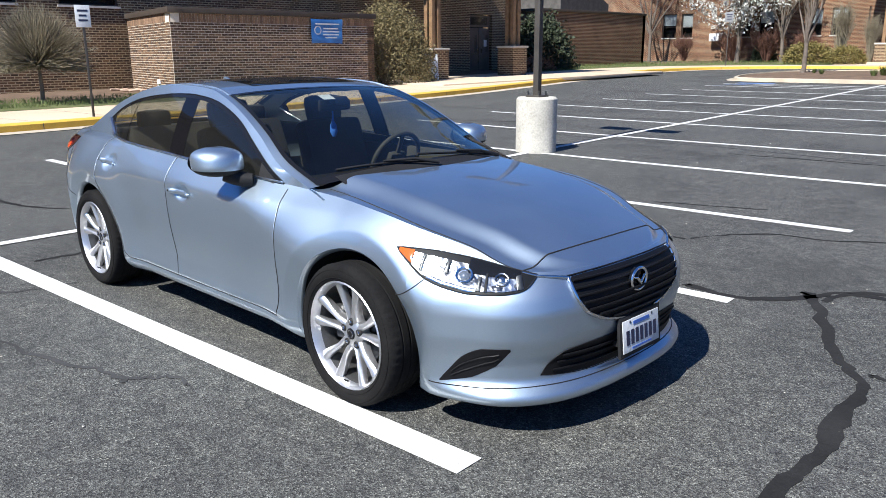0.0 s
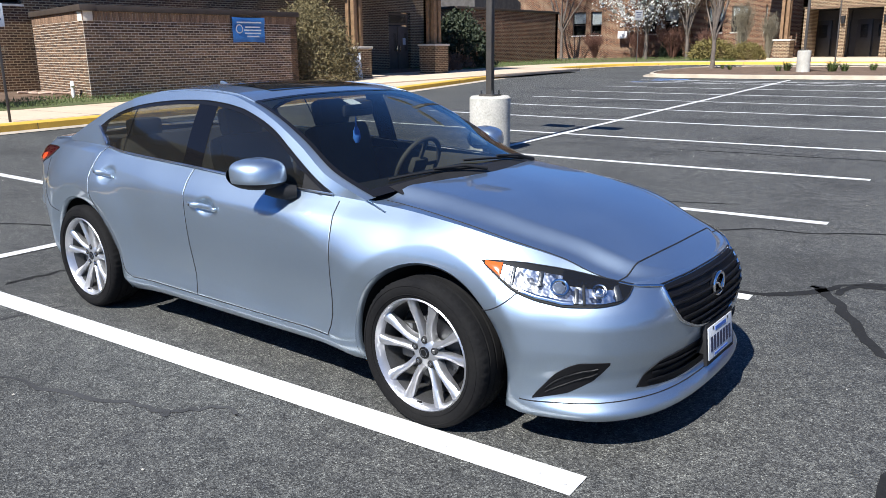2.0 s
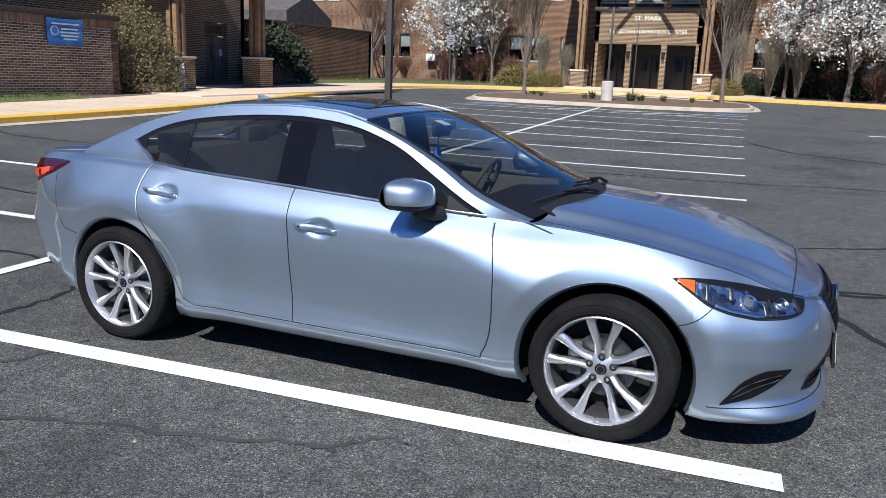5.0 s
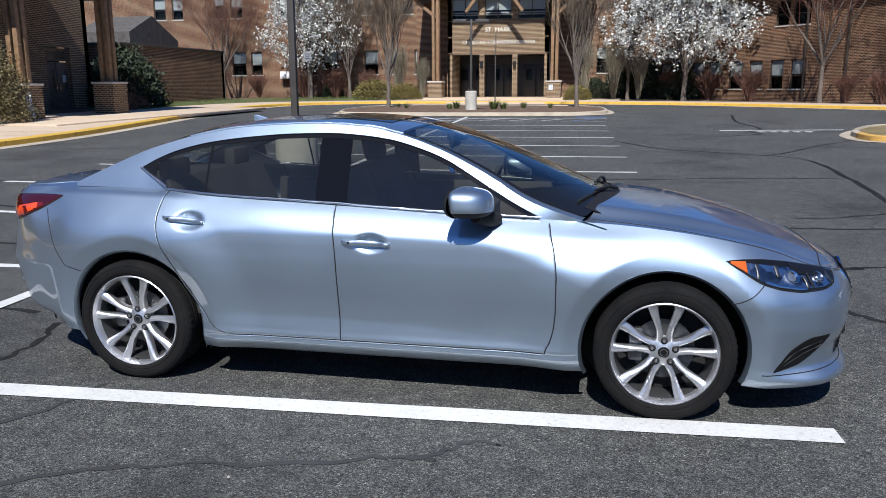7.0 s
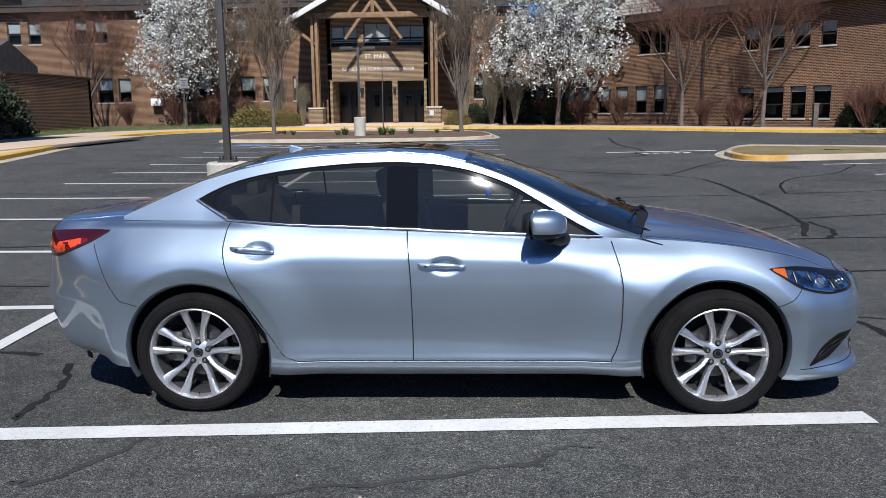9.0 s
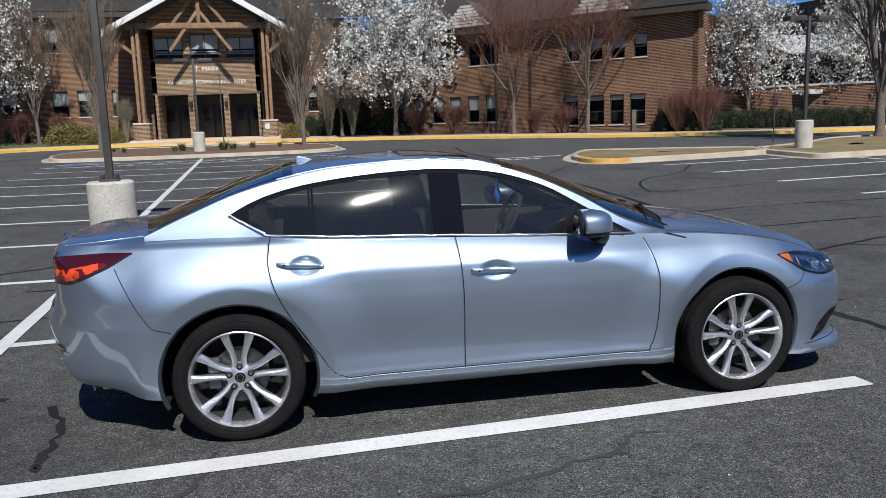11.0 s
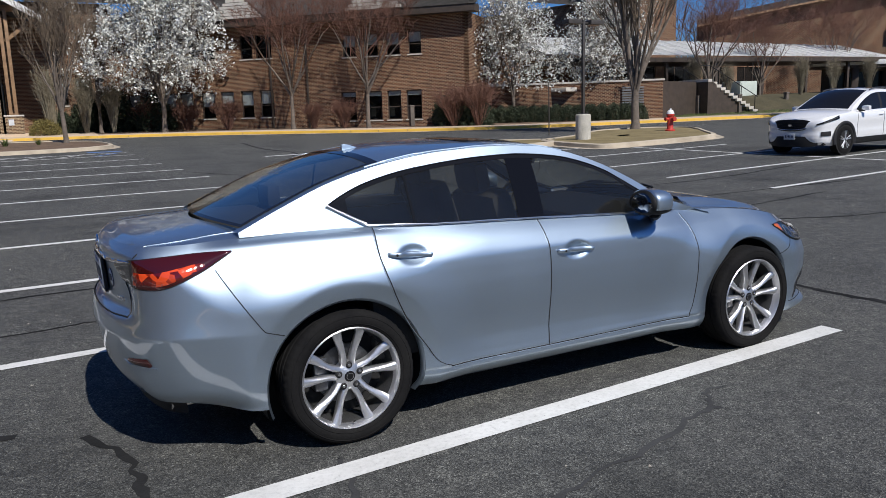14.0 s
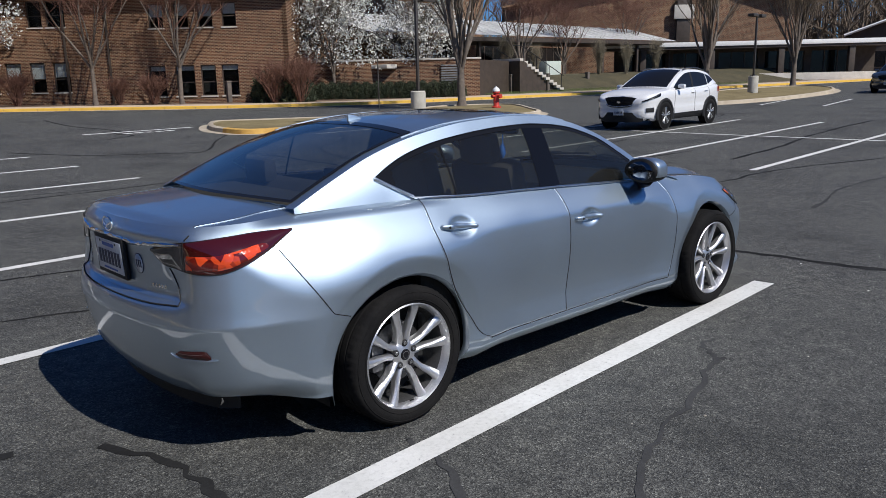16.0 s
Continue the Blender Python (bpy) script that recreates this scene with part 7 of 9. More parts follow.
wall_ob("wall", (-3.4, 54.9), (2.9, 54.9), 0.4, 9.3, BRICK_RED, [(0.8, 1.7, 2.6, 4.4), (2.2, 3.1, 2.6, 4.4), (3.6, 4.5, 2.6, 4.4)], parent=hall)
at = in_wall((-3.4, 54.9), (2.9, 54.9))
for u in (0.8, 2.2, 3.6):
    window(hall, at, u, u + 0.9, 2.6, 4.4, 0.4)

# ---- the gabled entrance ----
# near-black for the door leaves and, as painted shade, for the recess round them
ENTRY_DARK = two_tone("dark_doors_and_recess_shade", (0.012, 0.010, 0.009), (0.026, 0.022, 0.019), 0.4, 3.0, 40.0)
porch = brick_house("entrance_porch", "gabled brick and timber entrance with three dark doorways")
EN0, EN1 = (-11.1, 50.0), (-4.1, 50.0)
e_ops = [(0.12, 2.22, 0.9, 3.82), (2.56, 4.50, 0.9, 3.82), (4.86, 6.88, 0.9, 3.82)] + [(0.25, 2.15, 6.15, 7.55), (2.55, 4.45, 6.15, 7.75), (4.85, 6.75, 6.15, 7.55)]
wall_ob("wall", EN0, EN1, 0.4, 8.1, BRICK_TAN, e_ops, thick=0.35, parent=porch)
at = in_wall(EN0, EN1)
for o in e_ops[:3]:
    d = mesh_holder("doorway", porch)
    mid = (o[0] + o[1]) / 2
    for u0, u1 in ((o[0], mid - 0.02), (mid + 0.02, o[1])):
        part("leaf", wall_box(at, u0 + 0.05, u1 - 0.03, 2.65, 2.71, 0.95, 3.2, 0.01), ENTRY_DARK, d)
        part("pane", wall_box(at, u0 + 0.28, u1 - 0.26, 2.63, 2.645, 2.1, 2.9), WINDOW_GLASS, d)
    part("lintel", wall_box(at, o[0], o[1], 2.65, 2.75, 3.22, 3.8), ENTRY_DARK, d)
# recess sides, ceiling and back: the shade inside is put into their colour
part("recess_side", wall_box(at, -0.1, 0.12, 0.35, 2.8, 0.5, 3.9), ENTRY_DARK, porch)
part("recess_side", wall_box(at, 6.88, 7.1, 0.35, 2.8, 0.5, 3.9), ENTRY_DARK, porch)
part("recess_ceiling", wall_box(at, 0, 7.0, 0.35, 2.8, 3.83, 3.95), ENTRY_DARK, porch)
part("recess_back", wall_box(at, -0.1, 7.1, 2.82, 2.95, 0.4, 4.0), ENTRY_DARK, porch)
part("recess_floor", wall_box(at, -1.2, 8.2, -2.4, 2.8, 0.5, 0.93), PAVING, porch)
for u in (2.39, 4.68):
    ln = mesh_holder("wall_lantern", porch)
    part("lantern_body", wall_box(at, u - 0.09, u + 0.09, -0.20, -0.03, 2.9, 3.3, 0.02), BLACK, ln)
    part("lantern_cap", wall_box(at, u - 0.12, u + 0.12, -0.23, -0.01, 3.3, 3.36, 0.01), BLACK, ln)
for o in e_ops[3:]:
    w = mesh_holder("window", porch)
    part("window_frame", wall_frame(at, o[0], o[1], o[2], o[3], 0.07, 0.08, 0.18), DARK_TRIM, w)
    part("pane", wall_box(at, o[0] + 0.05, o[1] - 0.05, 0.12, 0.13, o[2] + 0.05, o[3] - 0.05), WINDOW_GLASS, w)
    part("glazing_bar", wall_box(at, (o[0] + o[1]) / 2 - 0.03, (o[0] + o[1]) / 2 + 0.03, 0.09, 0.15, o[2], o[3]), DARK_TRIM, w)
    part("glazing_bar", wall_box(at, o[0], o[1], 0.09, 0.15, o[2] + 0.35, o[2] + 0.41), DARK_TRIM, w)
    part("blind", wall_box(at, o[0] + 0.07, o[1] - 0.07, 0.22, 0.24, o[2] + 0.62, o[3] - 0.08), BLIND, w)
    part("blind", wall_box(at, o[0] + 0.07, o[1] - 0.07, 0.22, 0.24, o[2] + 0.28, o[2] + 0.50), BLIND, w)
    part("shade_panel", wall_box(at, o[0] - 0.2, o[1] + 0.2, 1.2, 1.25, o[2] - 0.2, o[3] + 0.2), ROOM_SHADE, w)
BAND_TAN = two_tone("tan_stone_band", (0.15, 0.095, 0.058), (0.24, 0.16, 0.10), 0.85, 2.0, 40.0)
for z in (3.90, 4.98, 6.06):
    part("stone_band", wall_box(at, 0.03, 6.97, -0.012, 0.05, z - 0.030, z + 0.030), BAND_TAN, porch)
# lettering on the brick band
for text, xm, zm, size in (("ST. MARK", 3.50, 5.34, 0.42), ("CHRISTIAN FORMATION CENTER", 3.55, 4.52, 0.335)):
    cu = bpy.data.curves.new("lettering", "FONT")
    cu.body, cu.size, cu.align_x, cu.extrude = text, size, "CENTER", 0.02
    tmp = new("tmp", cu)
    me = bpy.data.meshes.new_from_object(tmp.evaluated_get(bpy.context.evaluated_depsgraph_get()))
    bpy.data.objects.remove(tmp)
    me.materials.clear()
    me.materials.append(LETTER)
    # one piece for each letter
    bm = bmesh.new()
    bm.from_mesh(me)
    seen = set()
    for f0 in list(bm.faces):
        if f0.index in seen:
            continue
        stack, shell = [f0], []
        seen.add(f0.index)
        while stack:
            g = stack.pop()
            shell.append([tuple(v.co) for v in g.verts])
            for v in g.verts:
                for h in v.link_faces:
                    if h.index not in seen:
                        seen.add(h.index)
                        stack.append(h)
        vs, fs, ids = [], [], {}
        for poly in shell:
            row = []
            for c in poly:
                key = tuple(round(a_, 5) for a_ in c)
                if key not in ids:
                    ids[key] = len(vs)
                    vs.append(c)
                row.append(ids[key])
            fs.append(row)
        ob = mesh_ob("letter", vs, fs, LETTER, porch, "", soft=False)
        ob.matrix_world = Matrix.Translation(at(xm, -0.03, zm)) @ pose(0, 0, 0, 90, 0, 0)
    bm.free()
# gable roof and timber frame
bm = prism_bm([(-11.1, 8.1), (-4.1, 8.1), (-4.1, 8.75), (-7.6, 10.45), (-11.1, 8.95)], 50.0, 50.35, "y")
gable = part("gable_wall", bm, BRICK_TAN, porch, soft=False)
uvl = gable.data.uv_layers.new(name="wall")
for lp in gable.data.loops:
    co = gable.data.vertices[lp.vertex_index].co
    uvl.data[lp.index].uv = (co.x + co.y, co.z)
bm = bmesh.new()
gx0, gx1, gxm = -13.5, -1.1, -7.3
outline = [(gx0, 7.45), (gxm, 10.75), (gx1, 7.15)]
for (xa, za), (xb, zb) in zip(outline[:-1], outline[1:]):
    vs = [bm.verts.new(p) for p in ((xa, 47.4, za), (xb, 47.4, zb), (xb, 55.5, zb), (xa, 55.5, za))]
    bm.faces.new(vs)
bmesh.ops.solidify(bm, geom=bm.faces[:], thickness=0.22)
part("roof", bm, ROOFING, porch, soft=False)
WHITE_TRIM = two_tone("white_painted_board", (0.66, 0.65, 0.62), (0.80, 0.79, 0.76), 0.5, 3.0, 50.0)
for (xa, za), (xb, zb) in zip(outline[:-1], outline[1:]):
    d = Vector((xb - xa, 0, zb - za))
    rot = Matrix.Rotation(-math.atan2(d.z, d.x), 4, "Y")
    part("barge_board", box_bm((d.length + 0.1, 0.10, 0.34), ((xa + xb) / 2, 47.33, (za + zb) / 2 + 0.02), 0.01, rot), WHITE_TRIM, porch, "white barge board on the gable")
for x in (-11.55, -3.55):
    timber_pier(porch, x, 48.3, 0.6, 2.02, 8.0, 0.95, 0.24)
part("tie_beam", box_bm((9.2, 0.26, 0.34), (-7.55, 48.3, 8.05), 0.015), TIMBER, porch)
part("king_post", box_bm((0.24, 0.22, 2.3), (-7.6, 48.3, 9.2), 0.015), TIMBER, porch)
for sx in (-1, 1):
    for x0, z0, x1, z1 in ((-7.6 + sx * 0.1, 8.9, -7.6 + sx * 1.9, 6.5), (-7.6 + sx * 0.1, 10.1, -7.6 + sx * 1.6, 8.2), (-7.55 + sx * 4.0, 6.2, -7.55 + sx * 5.6, 7.5)):
        d = Vector((x1 - x0, 0, z1 - z0))
        part("brace", box_bm((d.length, 0.18, 0.20), ((x0 + x1) / 2, 48.3, (z0 + z1) / 2), 0.012, Matrix.Rotation(-math.atan2(d.z, d.x), 4, "Y")), TIMBER, porch)
for x0, x1 in ((-14.0, -11.1), (-4.1, -1.0)):
    wall_ob("wall", (x0, 52.5), (x1, 52.5), 0.4, 8.0, BRICK_RED, parent=porch)
wall_ob("wall", (-11.1, 52.5), (-11.1, 50.0), 0.4, 8.0, BRICK_TAN, parent=porch)
wall_ob("wall", (-4.1, 50.0), (-4.1, 52.5), 0.4, 8.0, BRICK_TAN, parent=porch)
part("door_notice", box_bm((0.28, 0.02, 0.34), (-3.72, 47.80, 1.6)), PLATE, porch)

# ---- the long low church to the side ----
DARK_GLASS, _, _ = principled("dark_church_glass", (0.010, 0.011, 0.012), 0.1)
church = brick_house("church", "long low brick church with a pale roof edge and glazed front")
CH0, CH1 = (25.5, 41.5), (60.4, 47.9)
at = in_wall(CH0, CH1)
wall_ob("wall", CH0, CH1, 0.4, 5.0, BRICK_RED, [(13 + 5.2 * i, 17 + 5.2 * i, 1.2, 4.6) for i in range(4)], parent=church)
for i in range(4):
    w = mesh_holder("window", church)
    part("pane", wall_box(at, 13 + 5.2 * i, 17 + 5.2 * i, 0.12, 0.13, 1.2, 4.6), DARK_GLASS, w)
    for k in range(4):
        part("mullion", wall_box(at, 13 + 5.2 * i + k * 1.3, 13.1 + 5.2 * i + k * 1.3, 0.08, 0.18, 1.2, 4.6), DARK_TRIM, w)
    part("shade_panel", wall_box(at, 12.8 + 5.2 * i, 17.2 + 5.2 * i, 1.5, 1.55, 1.0, 4.9), ROOM_SHADE, w)
# covered way with a pale sloping roof, from the terrace to the glazed front
CW0, CW1 = (27.5, 38.7), (60.5, 36.4)
cw = in_wall(CW0, CW1)
wl = (Vector(CW1) - Vector(CW0)).length
bm = bmesh.new()
vs = [bm.verts.new(cw(u, t, z)) for u, t, z in ((0, 0, 4.95), (wl, 0, 4.75), (wl, 5.5, 6.1), (0, 5.5, 6.6))]
bm.faces.new(vs)
bmesh.ops.solidify(bm, geom=bm.faces[:], thickness=0.12)
part("canopy_roof", bm, WHITE_ROOF, church, "pale metal sloping roof", soft=False)
for k in range(26):
    u = 0.6 + k * (wl - 1.2) / 25
    f = u / wl
    tube_ob("roof_seam", [cw(u, 0.02, 4.98 - 0.2 * f), cw(u, 5.48, 6.63 - 0.5 * f)], 0.03, WHITE_ROOF, church, n=4)
part("fascia", wall_box(cw, 0, wl, 0.03, 0.12, 4.45, 4.74), DARK_TRIM, church)
part("soffit", wall_box(cw, 0, wl, 0.15, 5.4, 4.42, 4.5), DARK_TRIM, church)
for k in range(8):
    u = 1.0 + 4.5 * k
    part("column", wall_box(cw, u, u + 0.22, 0.4, 0.62, 0.6, 4.45, 0.02), DARK_TRIM, church)
NV0, NV1 = (44.0, 55.0), (56.0, 56.8)
wall_ob("wall", NV0, NV1, 0.4, 15.0, BRICK_RED, parent=church)
wall_ob("wall", (40.0, 70.0), NV0, 0.4, 11.0, BRICK_RED, parent=church)
at = in_wall(NV0, NV1)
bm = bmesh.new()
vs = [bm.verts.new(at(u, t, z)) for u, t, z in ((-1.0, -0.7, 10.4), (13, -0.7, 15.4), (13, 12, 16.4), (-1.0, 12, 12.5))]
bm.faces.new(vs)
bmesh.ops.solidify(bm, geom=bm.faces[:], thickness=0.5)
part("roof", bm, ROOFING, church, soft=False)
HOUSE_BROWN = two_tone("dark_brown_siding", (0.045, 0.034, 0.026), (0.085, 0.066, 0.052), 0.9, 2.0, 30.0)
# glazed front that turns towards the lot, with the tall nave behind it
GF0, GF1 = (57.5, 41.0), (73.5, 24.3)
at = in_wall(GF0, GF1)
gl = (Vector(GF1) - Vector(GF0)).length
bays = [(1.2 + 4.1 * i, 4.7 + 4.1 * i) for i in range(5)]
wall_ob("wall", GF0, GF1, 0.5, 4.1, HOUSE_BROWN, [(a_, b_, 0.95, 3.7) for a_, b_ in bays], parent=church)
for a_, b_ in bays:
    w = mesh_holder("window", church)
    part("pane", wall_box(at, a_, b_, 0.20, 0.21, 0.95, 3.7), DARK_GLASS, w)
    part("shade_panel", wall_box(at, a_ - 0.2, b_ + 0.2, 2.4, 2.45, 0.7, 3.9), ROOM_SHADE, w)
    for k in range(4):
        u = a_ + (b_ - a_) * k / 3
        part("mullion", wall_box(at, u - 0.05, u + 0.05, 0.14, 0.26, 0.95, 3.7), DARK_TRIM, w)
part("roof_edge", wall_box(at, -1.0, gl + 0.5, -2.4, 0.4, 4.20, 4.58, 0.02), WHITE_ROOF, church, "pale metal roof edge")
part("soffit", wall_box(at, -1.0, gl + 0.4, -2.3, 0.0, 3.98, 4.19), DARK_TRIM, church)
for i in range(4):
    part("column", wall_box(at, 2.0 + 6.0 * i, 2.5 + 6.0 * i, -2.2, -1.7, 0.5, 4.0, 0.02), DARK_TRIM, church)
part("low_wall", wall_box(at, 3.5, gl, -3.4, -3.1, 0.5, 1.75, 0.02), CONCRETE, church)
NF0, NF1 = (54.0, 52.0), (74.4, 31.6)
at = in_wall(NF0, NF1)
outline = [(0.0, 0.5), (28.8, 0.5), (28.8, 8.4), (19.5, 11.4), (8.0, 9.9), (0.0, 8.6)]
bm = bmesh.new()
front, rear = [bm.verts.new(at(u, 0.0, z)) for u, z in outline], [bm.verts.new(at(u, 0.4, z)) for u, z in outline]
bm.faces.new(front), bm.faces.new(rear)
for k in range(6):
    bm.faces.new((front[k], front[(k + 1) % 6], rear[(k + 1) % 6], rear[k]))
bmesh.ops.recalc_face_normals(bm, faces=bm.faces[:])
nave = part("nave_wall", bm, BRICK_RED, church, "tall red brick nave wall", soft=False)
uvl = nave.data.uv_layers.new(name="wall")
for lp in nave.data.loops:
    co = nave.data.vertices[lp.vertex_index].co
    uvl.data[lp.index].uv = ((co.x - co.y) * 0.7071, co.z)
bm = bmesh.new()
for (u0, z0), (u1, z1) in zip(outline[2:5], outline[3:6]):
    vs = [bm.verts.new(at(u, t, z)) for u, t, z in ((u0, -0.6, z0), (u1, -0.6, z1), (u1, 14.0, z1 + 2.0), (u0, 14.0, z0 + 2.0))]
    bm.faces.new(vs)
bmesh.ops.solidify(bm, geom=bm.faces[:], thickness=0.3)
part("nave_roof", bm, ROOFING, church, "grey shingle roof", soft=False)
for (u0, z0), (u1, z1) in zip(outline[2:5], outline[3:6]):
    a_, b_ = at(u0, -0.65, z0 - 0.1), at(u1, -0.65, z1 - 0.1)
    tube_ob("barge_board", [a_, a_.lerp(b_, 0.5), b_], 0.16, TIMBER, church, n=4)
part("bell_slot", wall_box(at, 16.9, 18.2, -0.5, -0.02, 4.2, 9.0, 0.03), DARK_TRIM, church)
part("stone_panel", wall_box(at, 16.6, 18.5, -0.65, -0.52, 7.1, 8.4, 0.02), CONCRETE, church)

# a dark gabled house at the edge of the woods
house = brick_house("gabled_house", "dark gabled house at the edge of the woods")
HG0, HG1 = (84.9, 31.0), (89.8, 17.9)
at = in_wall(HG0, HG1)
hw = (Vector(HG1) - Vector(HG0)).length
gable = [(0.0, 0.6), (hw, 0.6), (hw, 5.7), (hw / 2, 8.2), (0.0, 5.7)]
bm = bmesh.new()
front, rear = [bm.verts.new(at(u, 0.0, z)) for u, z in gable], [bm.verts.new(at(u, 9.0, z)) for u, z in gable]
bm.faces.new(front), bm.faces.new(rear)
for k in range(5):
    bm.faces.new((front[k], front[(k + 1) % 5], rear[(k + 1) % 5], rear[k]))
bmesh.ops.recalc_face_normals(bm, faces=bm.faces[:])
part("wall", bm, HOUSE_BROWN, house, soft=False)
for u0, z0, u1, z1 in ((-0.6, 5.5, hw / 2, 8.25), (hw + 0.6, 5.5, hw / 2, 8.25)):
    bm = bmesh.new()
    bm.faces.new([bm.verts.new(at(u, t, z)) for u, t, z in ((u0, -0.6, z0), (u1, -0.6, z1), (u1, 9.6, z1), (u0, 9.6, z0))])
    bmesh.ops.solidify(bm, geom=bm.faces[:], thickness=-0.2)
    part("roof", bm, ROOFING, house, soft=False)
    a_, b_ = at(u0, -0.66, z0), at(u1, -0.66, z1)
    tube_ob("barge_board", [a_, a_.lerp(b_, 0.5), b_], 0.13, WHITE_ROOF, house, n=4)
for u in (2.0, 6.2, 10.4):
    w = mesh_holder("window", house)
    part("pane", wall_box(at, u, u + 1.4, -0.03, 0.02, 2.2, 3.8), DARK_GLASS, w)
    part("window_frame", wall_frame(at, u - 0.08, u + 1.48, 2.12, 3.88, 0.08, -0.05, 0.03), DARK_TRIM, w)

# terrace wall, steps, louvre
LOUVRE_GREY = two_tone("grey_louvre", (0.16, 0.155, 0.15), (0.26, 0.25, 0.24), 0.6, 3.0, 40.0)
terrace = brick_house("terrace", "low brick terrace wall with concrete steps")
TW0, TW1 = (22.8, 40.2), (31.2, 31.9)
wall_ob("wall", TW0, TW1, 0.3, 2.95, BRICK_RED, parent=terrace)
at = in_wall(TW0, TW1)
part("wall_cap", wall_box(at, -0.1, 11.9, -0.06, 0.4, 2.95, 3.06, 0.01), CONCRETE, terrace)
for k in range(11):
    part("louvre_slat", wall_box(at, 9.4, 10.7, -0.10, -0.02, 1.05 + 0.15 * k, 1.14 + 0.15 * k), LOUVRE_GREY, terrace)
wall_ob("wall", (31.2, 31.9), (35.5, 33.5), 0.3, 2.9, DARK_TRIM, parent=terrace)
for k in range(12):
    part("step", box_bm((0.42, 2.6, 0.19), (39.6 - 0.34 * k, 33.6 + 0.03 * k, 0.95 + 0.18 * k), 0.01), CONCRETE, terrace)
part("step_base", prism_bm([(39.8, 0.6), (35.6, 0.6), (35.6, 2.85), (36.0, 2.85), (39.8, 0.86)], 32.6, 34.6, "y"), DARK_TRIM, terrace)
for dy in (-1.25, 1.25):
    tube_ob("handrail", [(39.8, 33.6 + dy, 1.85), (35.8, 33.9 + dy, 3.85), (35.0, 33.9 + dy, 3.85)], 0.03, BLACK, terrace)
    for f in (0.05, 0.35, 0.65, 0.95):
        p = (39.8 - 4.0 * f, 33.6 + 0.3 * f + dy)
        tube_ob("rail_post", [(*p, 0.9 + 2.0 * f), (*p, 1.85 + 2.0 * f)], 0.025, BLACK, terrace)
part("deck", box_bm((10, 6, 0.25), (31.0, 39.2, 2.6), 0.02, Matrix.Rotation(radians(10), 4, "Z")), CONCRETE, terrace)
UTIL_GREEN = two_tone("pale_green_cabinet", (0.44, 0.50, 0.44), (0.56, 0.61, 0.55), 0.5, 2.0, 40.0)
ut = empty("utility_cabinet", (43.5, 37.2, ground_z(43.5, 37.2)))
tagged(ut, "pale green steel utility cabinet on a pad", "cabinet")
part("body", box_bm((1.7, 1.7, 2.1), (0, 0, 1.15), 0.02), UTIL_GREEN, ut)
part("door", box_bm((1.5, 0.05, 1.8), (0, -0.87, 1.15), 0.01), UTIL_GREEN, ut)
part("pad", box_bm((2.1, 2.1, 0.15), (0, 0, 0.10), 0.01), CONCRETE, ut)


